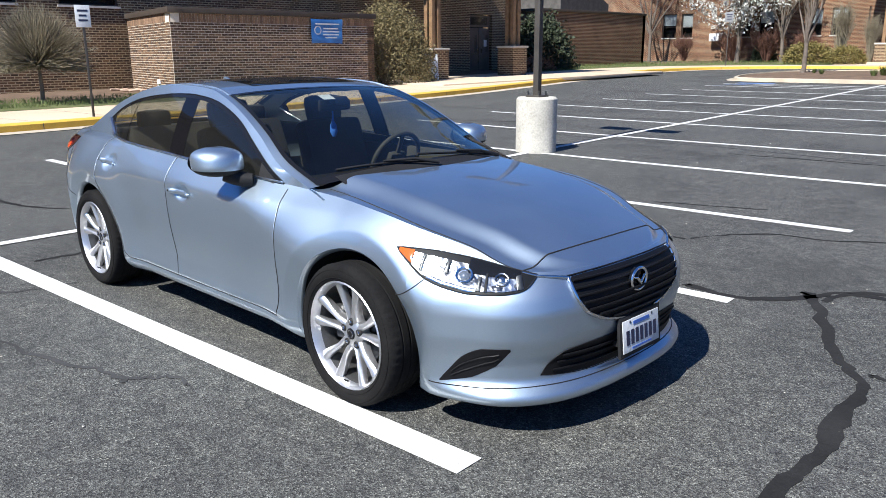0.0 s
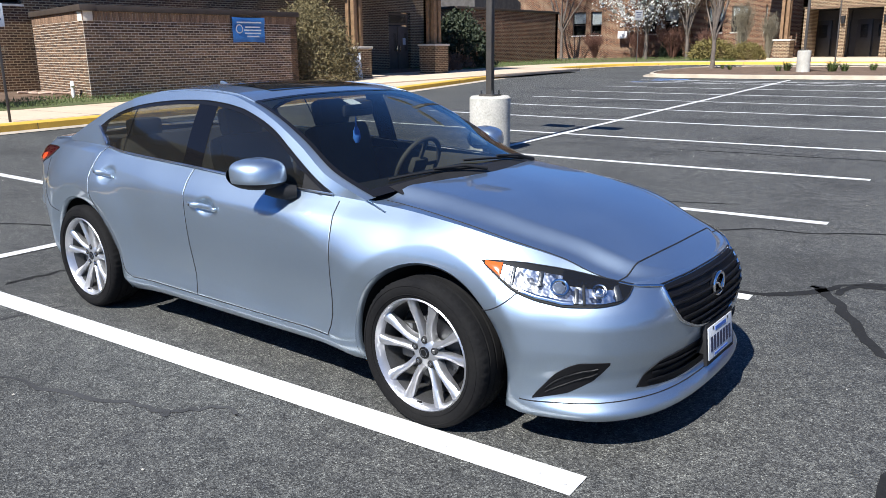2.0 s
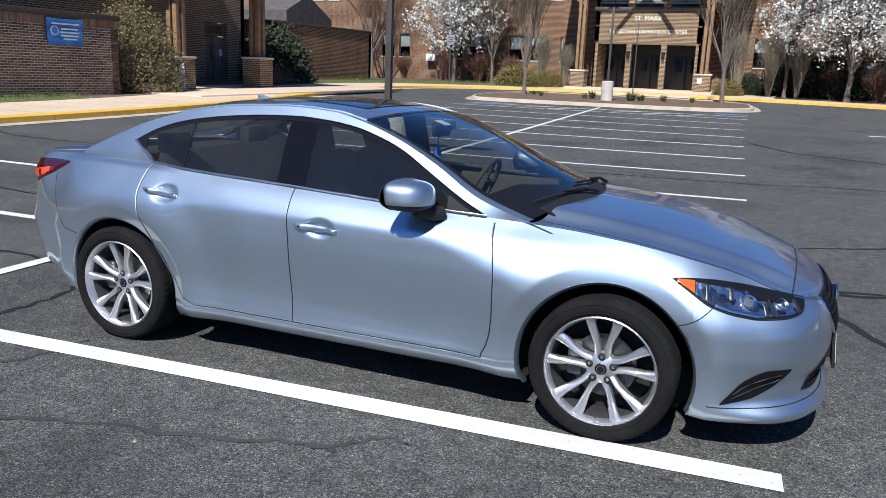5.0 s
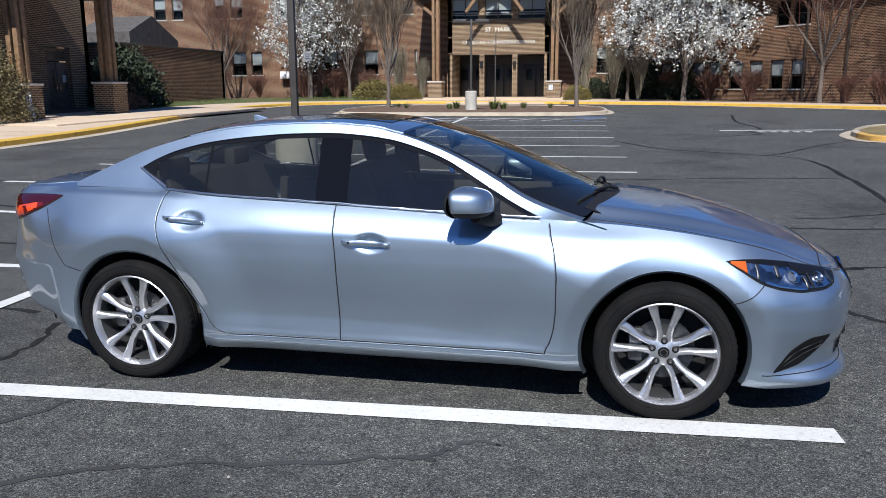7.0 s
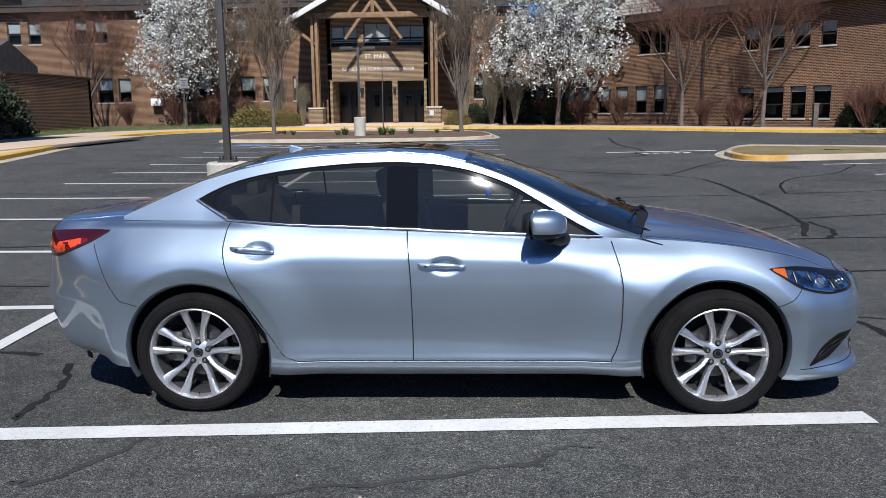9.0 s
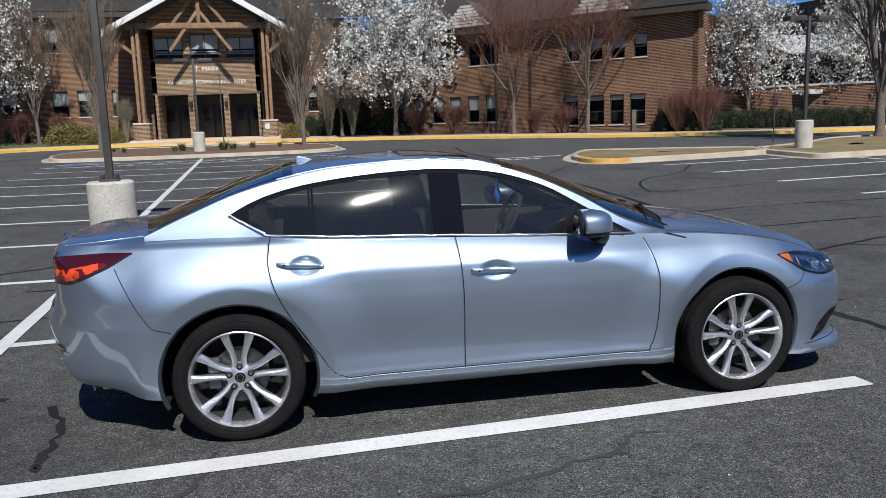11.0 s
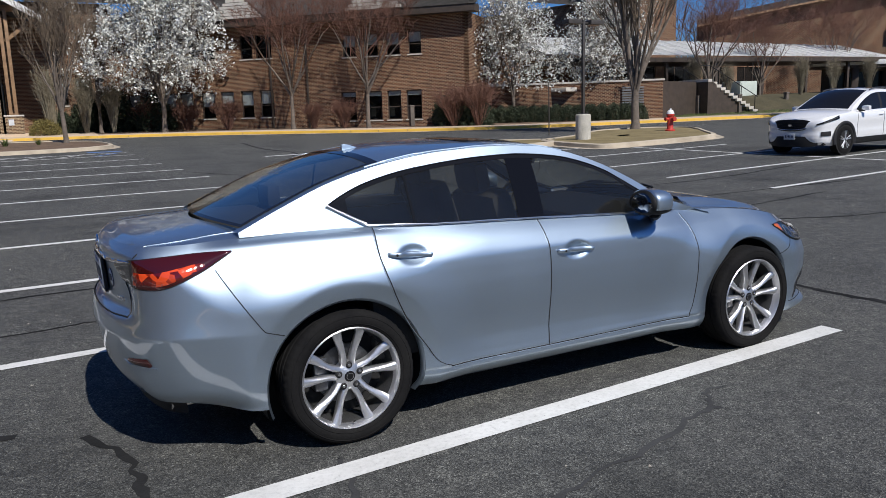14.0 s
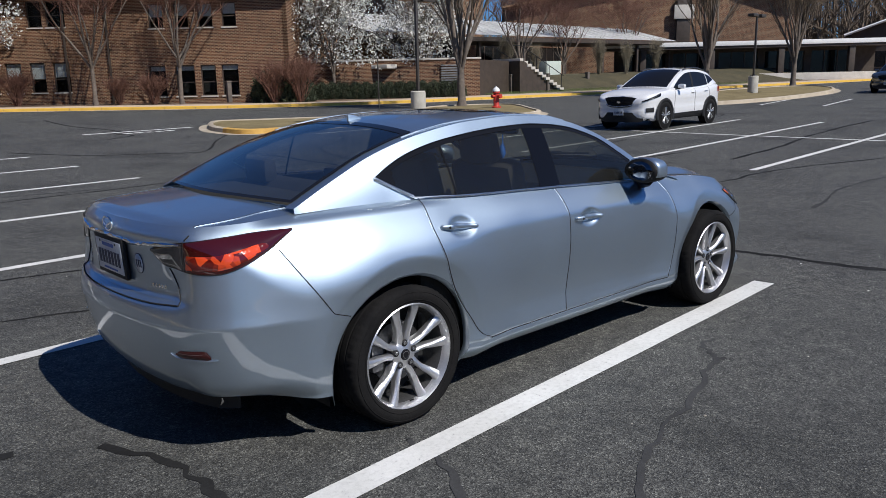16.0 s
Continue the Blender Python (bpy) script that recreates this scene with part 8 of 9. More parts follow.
# ---- other vehicles in the lot ----
def build_suv(name, paint, at, rz, label):
    """A compact five-door; local x ahead, its middle over the origin."""
    root = empty(name, at, rz)
    tagged(root, label, "car")
    half = curve_fn([(2.24, 0.30), (2.22, 0.50), (2.16, 0.66), (2.02, 0.79), (1.75, 0.875), (1.3, 0.915), (0, 0.905), (-1.3, 0.92), (-1.8, 0.895), (-2.05, 0.83), (-2.18, 0.72), (-2.26, 0.50), (-2.28, 0.30)])
    top = curve_fn([(2.24, 0.86), (2.10, 0.93), (1.8, 1.00), (1.4, 1.055), (1.0, 1.085), (0.5, 1.06), (-0.5, 1.085), (-1.2, 1.13), (-1.7, 1.19), (-2.28, 1.16)])
    low = curve_fn([(2.24, 0.26), (1.6, 0.22), (0, 0.25), (-1.6, 0.26), (-2.28, 0.33)])
    prof = [(0.0, 0.10), (0.10, 0.035), (0.24, 0.012), (0.40, 0.006), (0.46, 0.016), (0.58, 0.012), (0.72, 0.0), (0.82, 0.002), (0.91, 0.014), (0.96, 0.040), (0.99, 0.09), (1.0, 0.16)]
    qf, inf = [p[0] for p in prof], [p[1] for p in prof]
    ss = np.r_[np.linspace(2.24, 1.7, 18)[:-1], np.linspace(1.7, -1.7, 60)[:-1], np.linspace(-1.7, -2.28, 18)]

    def flank(x, q):
        d = np.interp(q, qf, inf)
        z = low(x) + (top(x) - low(x)) * q
        return np.stack([x - 0.9 * d * np.sign(x) * smooth01((np.abs(x) - 1.6) / 0.6), half(x) - d, z], -1)

    q = np.r_[np.linspace(0, 1, 22)]
    X, Q = np.meshgrid(ss, q, indexing="ij")
    P = flank(X, Q)
    # over the top to the middle: bonnet ahead, shelf under the glass
    w = np.linspace(1, 0, 10)[1:]
    crown = 0.05 * smooth01((X[:, :1] - 0.6) / 0.6)
    over = np.stack([P[:, -1:, 0] + 0 * w, P[:, -1:, 1] * w, P[:, -1:, 2] + crown * (1 - w ** 2)], -1)
    P = np.concatenate([P, over], 1)
    full = np.concatenate([P, (P * np.array([1, -1, 1.0]))[:, ::-1][:, 1:]], 1)
    v, f = grid_mesh(full)
    v, f = list(map(tuple, v)), [tuple(a) for a in f]
    n, m = full.shape[:2]
    f += [tuple(range(m)), tuple(range((n - 1) * m, n * m))[::-1]]
    body = mesh_ob("body", v, f, paint, root, "", True, 40)
    bm = bmesh.new()
    bm.from_mesh(body.data)
    bmesh.ops.recalc_face_normals(bm, faces=bm.faces[:])
    bm.to_mesh(body.data)
    bm.free()
    # cabin
    cen = [(1.12, 1.10), (0.80, 1.27), (0.50, 1.43), (0.22, 1.555), (0.0, 1.615), (-0.4, 1.655), (-0.9, 1.65), (-1.35, 1.61), (-1.68, 1.545), (-1.86, 1.42), (-2.02, 1.27), (-2.12, 1.17)]
    rail = [(1.02, 0.80, 1.07), (0.72, 0.76, 1.23), (0.42, 0.72, 1.38), (0.14, 0.685, 1.50), (-0.06, 0.665, 1.555), (-0.4, 0.65, 1.59), (-0.9, 0.64, 1.585), (-1.33, 0.635, 1.54), (-1.64, 0.64, 1.47), (-1.82, 0.66, 1.36), (-1.98, 0.69, 1.24), (-2.08, 0.71, 1.17)]
    ks = np.arange(12)
    cx, cz, rx, ry, rz_ = (curve_fn(list(zip(ks, [p[i] for p in L]))) for L, i in ((cen, 0), (cen, 1), (rail, 0), (rail, 1), (rail, 2)))

    def roof_pt(k, w):
        a = np.abs(w)
        return np.stack([cx(k) + (rx(k) - cx(k)) * a ** 1.8, ry(k) * w, cz(k) + (rz_(k) - cz(k)) * a ** 2.4], -1)

    def patch(nm, k0, k1, w0, mat, lift=0.0, lab=""):
        K, W = np.meshgrid(np.linspace(k0, k1, 30), np.linspace(-w0, w0, 25), indexing="ij")
        G = roof_pt(K, W)
        G[..., 2] += lift
        G[..., 0] += lift * (1 if k0 < 4 else -1)
        return grid_ob(nm, G, mat, root, lab)

    patch("roof", 0, 11, 1.0, paint)
    patch("windscreen", 0.25, 3.85, 0.90, GLOSS_BLACK, 0.006, "dark windscreen")
    patch("rear_screen", 8.2, 10.6, 0.88, GLOSS_BLACK, 0.006, "dark rear window")
    patch("sunroof", 4.6, 6.4, 0.72, GLOSS_BLACK, 0.006, "dark roof glass")
    ry_x, rz_x = curve_fn([(p[0], p[1]) for p in rail]), curve_fn([(p[0], p[2]) for p in rail])
    for sgn in (1, -1):
        def wall(x, z, lift=0.0):
            b = flank(x, 1.0 + 0 * x)
            t = np.clip((z - b[..., 2]) / np.maximum(rz_x(x) - b[..., 2], 0.02), 0, 1)
            return np.stack([x, sgn * (half(x) - 0.10 + (ry_x(x) - half(x) + 0.10) * t + 0.02 * np.sin(math.pi * t) + lift), z], -1)

        def sheet_of(nm, x0, x1, lo_f, hi_f, mat, lift, lab=""):
            x = np.linspace(x0, x1, 50)
            lo_, hi_ = lo_f(x), hi_f(x)
            Z = lo_[:, None] + (hi_ - lo_)[:, None] * np.linspace(0, 1, 9)
            return grid_ob(nm, wall(x[:, None] + 0 * Z, Z, lift), mat, root, lab, flip=sgn < 0)

        sheet_of("cabin_side", 1.02, -2.08, lambda x: top(x) - 0.02, rz_x, paint, 0.0)
        hi_f = curve_fn([(0.78, 1.11), (0.5, 1.27), (0.2, 1.40), (-0.1, 1.49), (-0.5, 1.525), (-0.9, 1.515), (-1.3, 1.47), (-1.55, 1.40), (-1.72, 1.30)])
        lo_w = lambda x: top(x) + 0.02 + 0.07 * np.clip((-1.3 - x) / 0.4, 0, 1)
        sheet_of("side_window", 0.76, -0.36, lo_w, hi_f, GLOSS_BLACK, 0.006, "dark tinted side window")
        sheet_of("side_window", -0.40, -1.28, lo_w, hi_f, GLOSS_BLACK, 0.006, "dark tinted side window")
        sheet_of("side_window", -1.32, -1.70, lo_w, hi_f, GLOSS_BLACK, 0.006, "dark tinted side window")
        sheet_of("window_pillar", -0.33, -0.43, lo_w, hi_f, BLACK, 0.008)
        x = np.linspace(-0.05, -1.45, 24)
        tube_ob("roof_rail", np.stack([x, sgn * (ry_x(x) - 0.02), rz_x(x) + 0.055 * np.sin(math.pi * np.linspace(0.04, 0.96, 24)) ** 0.3], -1), 0.016, STEEL, root, "grey roof rail")
        # doors: gaps and handles
        for xd in (0.82, -0.38, -1.20):
            qd = np.linspace(0.16, 0.97, 16)
            g = flank(np.full(16, xd) - (0.18 * (1 - qd) if xd < -1 else 0), qd)
            tube_ob("door_gap", g * np.array([1, sgn, 1.0]), 0.006, SEAM, root, n=5)
        for xd in (-0.22, -1.02):
            g = flank(np.linspace(xd - 0.10, xd + 0.10, 8), np.full(8, 0.86)) + np.array([0, 0.022, 0])
            tube_ob("door_handle", g * np.array([1, sgn, 1.0]), [0.010, 0.014, 0.016, 0.016, 0.016, 0.016, 0.014, 0.010], paint, root)
        # dark sill and arches
        x = np.linspace(1.0, -1.0, 30)
        G = np.stack([flank(x, np.full(30, a)) + np.array([0, 0.010, 0]) for a in (0.0, 0.06, 0.13, 0.20)], 1)
        grid_ob("sill_cladding", G * np.array([1, sgn, 1.0]), BLACK, root, "black sill cladding", flip=sgn > 0)
        for wx in (1.35, -1.35):
            a = np.linspace(radians(-14), radians(194), 40)
            yy = half(wx) - 0.004
            R = [np.stack([wx + r * np.cos(a), np.full(40, yy + o), 0.36 + r * np.sin(a)], -1) for r, o in ((0.475, -0.02), (0.470, 0.010), (0.385, 0.014), (0.38, -0.03))]
            grid_ob("arch_cladding", np.stack(R, 1) * np.array([1, sgn, 1.0]), BLACK, root, "black arch cladding", flip=sgn < 0)
            # flat black disc on the flank paints the shaded arch opening
            bm = bmesh.new()
            bmesh.ops.create_circle(bm, cap_ends=True, radius=0.39, segments=36)
            bmesh.ops.rotate(bm, cent=(0, 0, 0), matrix=Matrix.Rotation(radians(90), 3, "X"), verts=bm.verts)
            bmesh.ops.translate(bm, vec=(wx, sgn * (yy + 0.003), 0.37), verts=bm.verts)
            part("arch_shadow", bm, LINER, root)
            wh = empty("wheel")
            wh.parent = root
            wh.matrix_basis = pose(wx, sgn * 0.80, 0.36, 0, 0, 0 if sgn > 0 else 180)
            revolve_ob("tyre", [(0.23, 0.10), (0.25, 0.125), (0.31, 0.132), (0.35, 0.115), (0.36, 0.09), (0.36, -0.09), (0.34, -0.11), (0.23, -0.11)], TYRE, wh, "", 40, "y")
            rim = revolve_ob("rim", [(0.238, 0.128), (0.228, 0.132), (0.218, 0.120), (0.215, 0.07), (0.0, 0.07)], BLACK, wh, "dark two-tone alloy rim", 40, "y")
            for k in range(5):
                for o in (-0.16, 0.16):
                    an = 2 * math.pi * k / 5 + 0.3
                    ca, sa = math.cos(an), math.sin(an)
                    pts = [(ca * r - sa * o * r, 0.112 + 0.012 * r / 0.22, sa * r + ca * o * r) for r in (0.03, 0.12, 0.225)]
                    tube_ob("spoke", pts, [0.020, 0.012, 0.016], ALLOY, rim, n=6)
            revolve_ob("hub", [(0.0, 0.125), (0.035, 0.122), (0.04, 0.10)], DARK_ALLOY, rim, "", 20, "y")
        # lamps, mirrors
        x = np.linspace(2.17, 1.60, 16)
        G = np.stack([flank(x, np.full(16, a) + b * np.linspace(0, 1, 16)) for a, b in ((0.745, 0.075), (0.765, 0.10), (0.785, 0.12), (0.80, 0.125))], 1)
        G = G + np.array([0.012, 0.012, 0.004])
        lamp = grid_ob("headlight", G * np.array([1, sgn, 1.0]), GLOSS_BLACK, root, "slim dark headlight", flip=sgn > 0)
        tube_ob("lamp_line", (flank(np.linspace(2.06, 1.66, 12), np.linspace(0.775, 0.885, 12)) + np.array([0.016, 0.018, 0.004])) * np.array([1, sgn, 1.0]), 0.006, STEEL, lamp)
        x = np.linspace(2.10, 1.86, 12)
        G = np.stack([flank(x, np.full(12, a)) for a in (0.32, 0.40, 0.48)], 1) + np.array([0.010, 0.012, 0])
        grid_ob("fog_pocket", G * np.array([1, sgn, 1.0]), BLACK, root, "black fog lamp pocket", flip=sgn > 0)
        x = np.linspace(-2.20, -1.80, 14)
        G = np.stack([flank(x, np.full(14, a)) for a in (0.74, 0.82, 0.90)], 1) + np.array([-0.010, 0.012, 0])
        grid_ob("tail_light", G * np.array([1, sgn, 1.0]), RED_LENS, root, "red tail light", flip=sgn > 0)
        mir = box_bm((0.13, 0.20, 0.13), (0.60, sgn * 0.98, 1.13), 0.045)
        mb = part("door_mirror", mir, paint, root, "body-coloured door mirror")
        part("mirror_foot", box_bm((0.08, 0.14, 0.05), (0.62, sgn * 0.87, 1.07), 0.015), BLACK, mb)
    # nose: grille, lower bumper, plate
    y = np.linspace(-0.52, 0.52, 31)
    for nm, z0, z1, lift, mat, lab, ymax in (("grille", 0.60, 0.885, 0.016, GRILLE_DARK, "black oval grille", 0.55), ("lower_bumper", 0.20, 0.47, 0.014, BLACK, "black lower bumper", 0.66)):
        t = np.linspace(-1, 1, 31)
        yy = t * ymax
        xx = 2.250 - 0.22 * (np.abs(yy) / 0.72) ** 2.6 + lift
        h = (1 - np.abs(t) ** 3.0) ** 0.5 if nm == "grille" else 1 - 0.25 * np.abs(t) ** 4
        zc = (z0 + z1) / 2 + (0.03 if nm == "grille" else 0.0) * t ** 2
        G = np.stack([np.stack([xx + 0.01 * (1 - b * b), yy, zc + b * h * (z1 - z0) / 2], -1) for b in np.linspace(-1, 1, 9)], 1)
        ob = grid_ob(nm, G, mat, root, lab)
        if nm == "grille":
            for b in (-0.6, -0.2, 0.2, 0.6):
                tube_ob("slat", np.stack([xx + 0.014, yy * 0.9, zc + b * h * 0.10], -1), 0.008, GLOSS_BLACK, ob, n=5)
            tube_ob("grille_rim", np.stack([xx + 0.006, yy, zc - h * 0.112], -1), 0.010, SATIN, ob, n=6)
    part("emblem", prism_bm([(-0.055, 0.73), (0, 0.70), (0.055, 0.73), (0.04, 0.775), (-0.04, 0.775)], 2.276, 2.286, "x"), CHROME, root)
    pl = part("number_plate", box_bm((0.012, 0.31, 0.16), (2.285, 0, 0.47), 0.004), PLATE, root, "white number plate")
    for k in range(6):
        part("character_bar", box_bm((0.003, 0.022, 0.06), (2.292, -0.10 + 0.04 * k, 0.465), 0), INK, pl)
    part("floor_pan", box_bm((4.0, 1.5, 0.12), (0, 0, 0.30), 0.03), LINER, root)
    return root


DARK_PAINT = make_car_paint("dark_grey_paint", (0.030, 0.032, 0.036), 0.3, 0.3)
build_suv("suv", WHITE_CAR, (16.64, 9.50, ground_z(16.64, 9.5)), 184.4, "white five-door SUV with black cladding parked in the lot")
build_suv("suv", DARK_PAINT, (42.6, 11.75, ground_z(42.6, 11.75)), 184.0, "dark grey SUV parked far off in the lot")


# ---- trees and shrubs ----
BARK = two_tone("grey_brown_bark", (0.075, 0.06, 0.048), (0.19, 0.155, 0.125), 0.9, 6.0, 40.0, dist=0.01)
TWIG = two_tone("brown_twigs", (0.09, 0.066, 0.046), (0.20, 0.150, 0.105), 0.9, 5.0, 30.0)
PALE_TWIG = two_tone("grey_olive_twigs", (0.13, 0.11, 0.075), (0.27, 0.235, 0.165), 0.9, 5.0, 30.0)
RED_TWIG = two_tone("red_brown_twigs", (0.10, 0.046, 0.032), (0.20, 0.098, 0.066), 0.9, 5.0, 30.0)


def leafy(name, dark, light):
    m = per_piece(name, dark, light, 0.75, 30.0)
    b = m.node_tree.nodes["Principled BSDF"]
    b.inputs["Subsurface Weight"].default_value = 0.0
    return m


BLOSSOM = leafy("white_blossom", (0.22, 0.22, 0.17), (0.86, 0.86, 0.82))
EVERGREEN = leafy("dark_evergreen_leaves", (0.012, 0.020, 0.010), (0.045, 0.060, 0.025))
OLIVE = leafy("olive_shrub_leaves", (0.07, 0.058, 0.022), (0.25, 0.20, 0.09))
FORSYTHIA = leafy("yellow_green_shrub_leaves", (0.10, 0.085, 0.022), (0.23, 0.18, 0.05))
DRY = leafy("dry_russet_leaves", (0.12, 0.06, 0.035), (0.26, 0.14, 0.08))


def grow(seed, height, spread, trunk_r, first, limbs, depth=4, droop=0.0, upright=0.6, kids=4):
    """The wood of a tree: a thick part (trunk and limbs), a fine part (twigs), and the twigs' ends."""
    rng = random.Random(seed)
    thick, fine, ends = ([], []), ([], []), []

    def add(bag, pts, radii, n):
        v, f = tube_pts(pts, radii, n, close=False)
        o = len(bag[0])
        bag[0].extend(v)
        bag[1].extend([tuple(i + o for i in q) for q in f])

    def branch(p, d, length, r, level):
        steps = 5 if level < 2 else 4
        pts, q, w = [p], Vector(p), Vector(d).normalized()
        for _ in range(steps):
            w = (w + Vector((rng.uniform(-1, 1), rng.uniform(-1, 1), rng.uniform(-0.6, 0.9) + upright * 0.4 - droop * level)) * 0.16).normalized()
            q = q + w * (length / steps)
            pts.append(tuple(q))
        radii = [r * (1 - 0.62 * i / steps) for i in range(steps + 1)]
        add(thick if level < 2 else fine, pts, radii, 7 if level < 2 else (4 if level < 3 else 3))
        if level >= depth:
            ends.append(pts[-1])
            ends.append(pts[-2])
            return
        for k in range(kids if level < depth - 1 else kids + 1):
            f = rng.uniform(0.35, 1.0)
            i = min(steps - 1, int(f * steps))
            base = Vector(pts[i]).lerp(Vector(pts[i + 1]), f * steps - i)
            out = Vector((rng.uniform(-1, 1), rng.uniform(-1, 1), rng.uniform(-0.1, 0.7))).normalized()
            nd = (w * (0.75 + upright * 0.5) + out * spread).normalized()
            branch(tuple(base), nd, length * rng.uniform(0.48, 0.72), max(0.008, radii[i] * rng.uniform(0.42, 0.6)), level + 1)
        if level >= 2:
            ends.append(pts[-1])

    trunk_top = first
    pts = [(rng.uniform(-0.03, 0.03), rng.uniform(-0.03, 0.03), z) for z in np.linspace(-0.15, trunk_top, 6)]
    add(thick, pts, [trunk_r * (1.35 if i == 0 else 1 - 0.05 * i) for i in range(6)], 10)
    for k in range(limbs):
        a = 2 * math.pi * (k + rng.uniform(-0.3, 0.3)) / limbs
        lean = rng.uniform(0.25, 0.7) * spread
        branch(pts[-1 if k % 2 else -2], (math.cos(a) * lean, math.sin(a) * lean, 1.0), (height - first) * rng.uniform(0.55, 0.75), trunk_r * rng.uniform(0.42, 0.62), 1)
    return thick, fine, ends


def petals(points, per, size, jitter, seed, flat=0.0):
    """Many small quads about the given points, as vertices and faces."""
    rng = np.random.default_rng(seed)
    pts = np.repeat(np.asarray(points, float), per, axis=0)
    n = len(pts)
    c = pts + rng.normal(size=(n, 3)) * jitter
    a = rng.normal(size=(n, 3))
    a /= np.linalg.norm(a, axis=1, keepdims=True)
    b = np.cross(a, rng.normal(size=(n, 3)))
    b /= np.linalg.norm(b, axis=1, keepdims=True)
    s = (size * rng.uniform(0.55, 1.3, size=n))[:, None]
    V = np.stack([c - a * s, c - b * s * 0.62, c + a * s, c + b * s * 0.62], 1).reshape(-1, 3)
    F = np.arange(4 * n).reshape(n, 4)
    return V, F


def make_tree(name, label, seed, height, spread, trunk_r, first, limbs, depth=4, twig=TWIG, leaf=None, per=10, leaf_size=0.07, jitter=0.12, kids=4, upright=0.6):
    ob = empty(name)
    tagged(ob, label, "tree")
    thick, fine, ends = grow(seed, height, spread, trunk_r, first, limbs, depth, kids=kids, upright=upright)
    mesh_ob("trunk", *thick, BARK, ob)
    mesh_ob("crown", *fine, twig, ob, "fine bare twigs" if not leaf else "")
    if leaf:
        rng = np.random.default_rng(seed)
        n = 620
        d = rng.normal(size=(n, 3))
        d /= np.linalg.norm(d, axis=1, keepdims=True)
        r = rng.random(n) ** 0.42
        lump = np.array([1 + 0.30 * noise.noise((1.9 * a + seed, 1.9 * b, 1.9 * c)) for a, b, c in d])
        mid = first + (height - first) * 0.52
        core = d * (r * lump)[:, None] * np.array([0.46, 0.46, 0.50]) * (height - first * 0.4)
        core[:, :2] *= (1 - 0.30 * np.clip(core[:, 2:] / (0.5 * height), -0.4, 1))
        core[:, 2] += mid
        core = core[core[:, 2] > first * 1.1]
        # each cluster is a short spray along a twig that points up and outwards
        spray = np.repeat(core, per, axis=0)
        way = np.repeat(d[:len(core)] * 0.4 + np.array([0, 0, 0.8]) + rng.normal(size=(len(core), 3)) * 0.5, per, axis=0)
        spray = spray + way * rng.uniform(-0.45, 0.45, size=(len(spray), 1)) + rng.normal(size=spray.shape) * jitter
        V, F = petals(np.concatenate([spray, np.array(ends)]), 1, leaf_size, 0.03, seed)
        mesh_ob("blossom", V, F, leaf, ob, "dense white blossom", soft=False)
    return ob


def set_tree(ob, x, y, rz=0.0, size=1.0, lift=0.15):
    ob.matrix_world = pose(x, y, ground_z(x, y) + lift, 0, 0, rz) @ Matrix.Scale(size, 4)
    return ob


def plant(ob, x, y, rz=0.0, size=1.0, lift=0.15):
    return copy_thing(ob, pose(x, y, ground_z(x, y) + lift, 0, 0, rz) @ Matrix.Scale(size / ob.scale.x, 4))


vase = set_tree(make_tree("bare_tree", "bare grey-barked tree with a vase of fine branches on an island", 11, 9.0, 0.55, 0.20, 1.7, 12, 5, kids=5, upright=0.9), 21.0, 22.7)
slim = set_tree(make_tree("bare_tree", "slender bare tree with upright twigs on the planted island", 23, 5.7, 0.36, 0.12, 1.6, 12, 5, kids=4, upright=0.9), -1.35, 36.6)
plant(slim, -11.0, 35.3, 130, 0.98)
wide = set_tree(make_tree("bare_tree", "bare spreading tree with reddish twigs before the brick wing", 37, 8.4, 1.0, 0.13, 2.4, 9, 5, RED_TWIG, kids=4, upright=0.28), 11.5, 42.7)
plant(wide, 15.2, 39.6, 75, 1.0)
plant(wide, -29.0, 51.2, 200, 0.95)
plant(slim, -18.6, 50.5, 40, 1.1)
plant(slim, 1.2, 50.0, 260, 1.0)
plant(wide, 37.6, 34.5, 20, 0.95)
plant(wide, 46.0, 37.5, 160, 0.85)
plant(vase, 37.9, 20.3, 80, 0.95)
plant(vase, 50.8, 21.2, 200, 0.95)
plant(wide, 58.0, 40.0, 300, 1.0)
bloom = set_tree(make_tree("blossom_tree", "flowering tree covered in white blossom before the brick wing", 51, 10.0, 0.72, 0.17, 1.9, 8, 4, TWIG, BLOSSOM, 34, 0.088, 0.12, 4, 0.55), 4.6, 46.8)
sparse = set_tree(make_tree("blossom_tree", "flowering tree with sparse white blossom and dark branches", 57, 8.6, 0.74, 0.16, 2.0, 9, 4, TWIG, BLOSSOM, 15, 0.088, 0.10, 5, 0.55), -21.5, 50.2)
plant(sparse, 24.6, 38.2, 190, 0.88)
plant(sparse, 29.6, 35.6, 290, 0.84)
plant(bloom, -0.2, 57.2, 30, 0.9, 0.3)


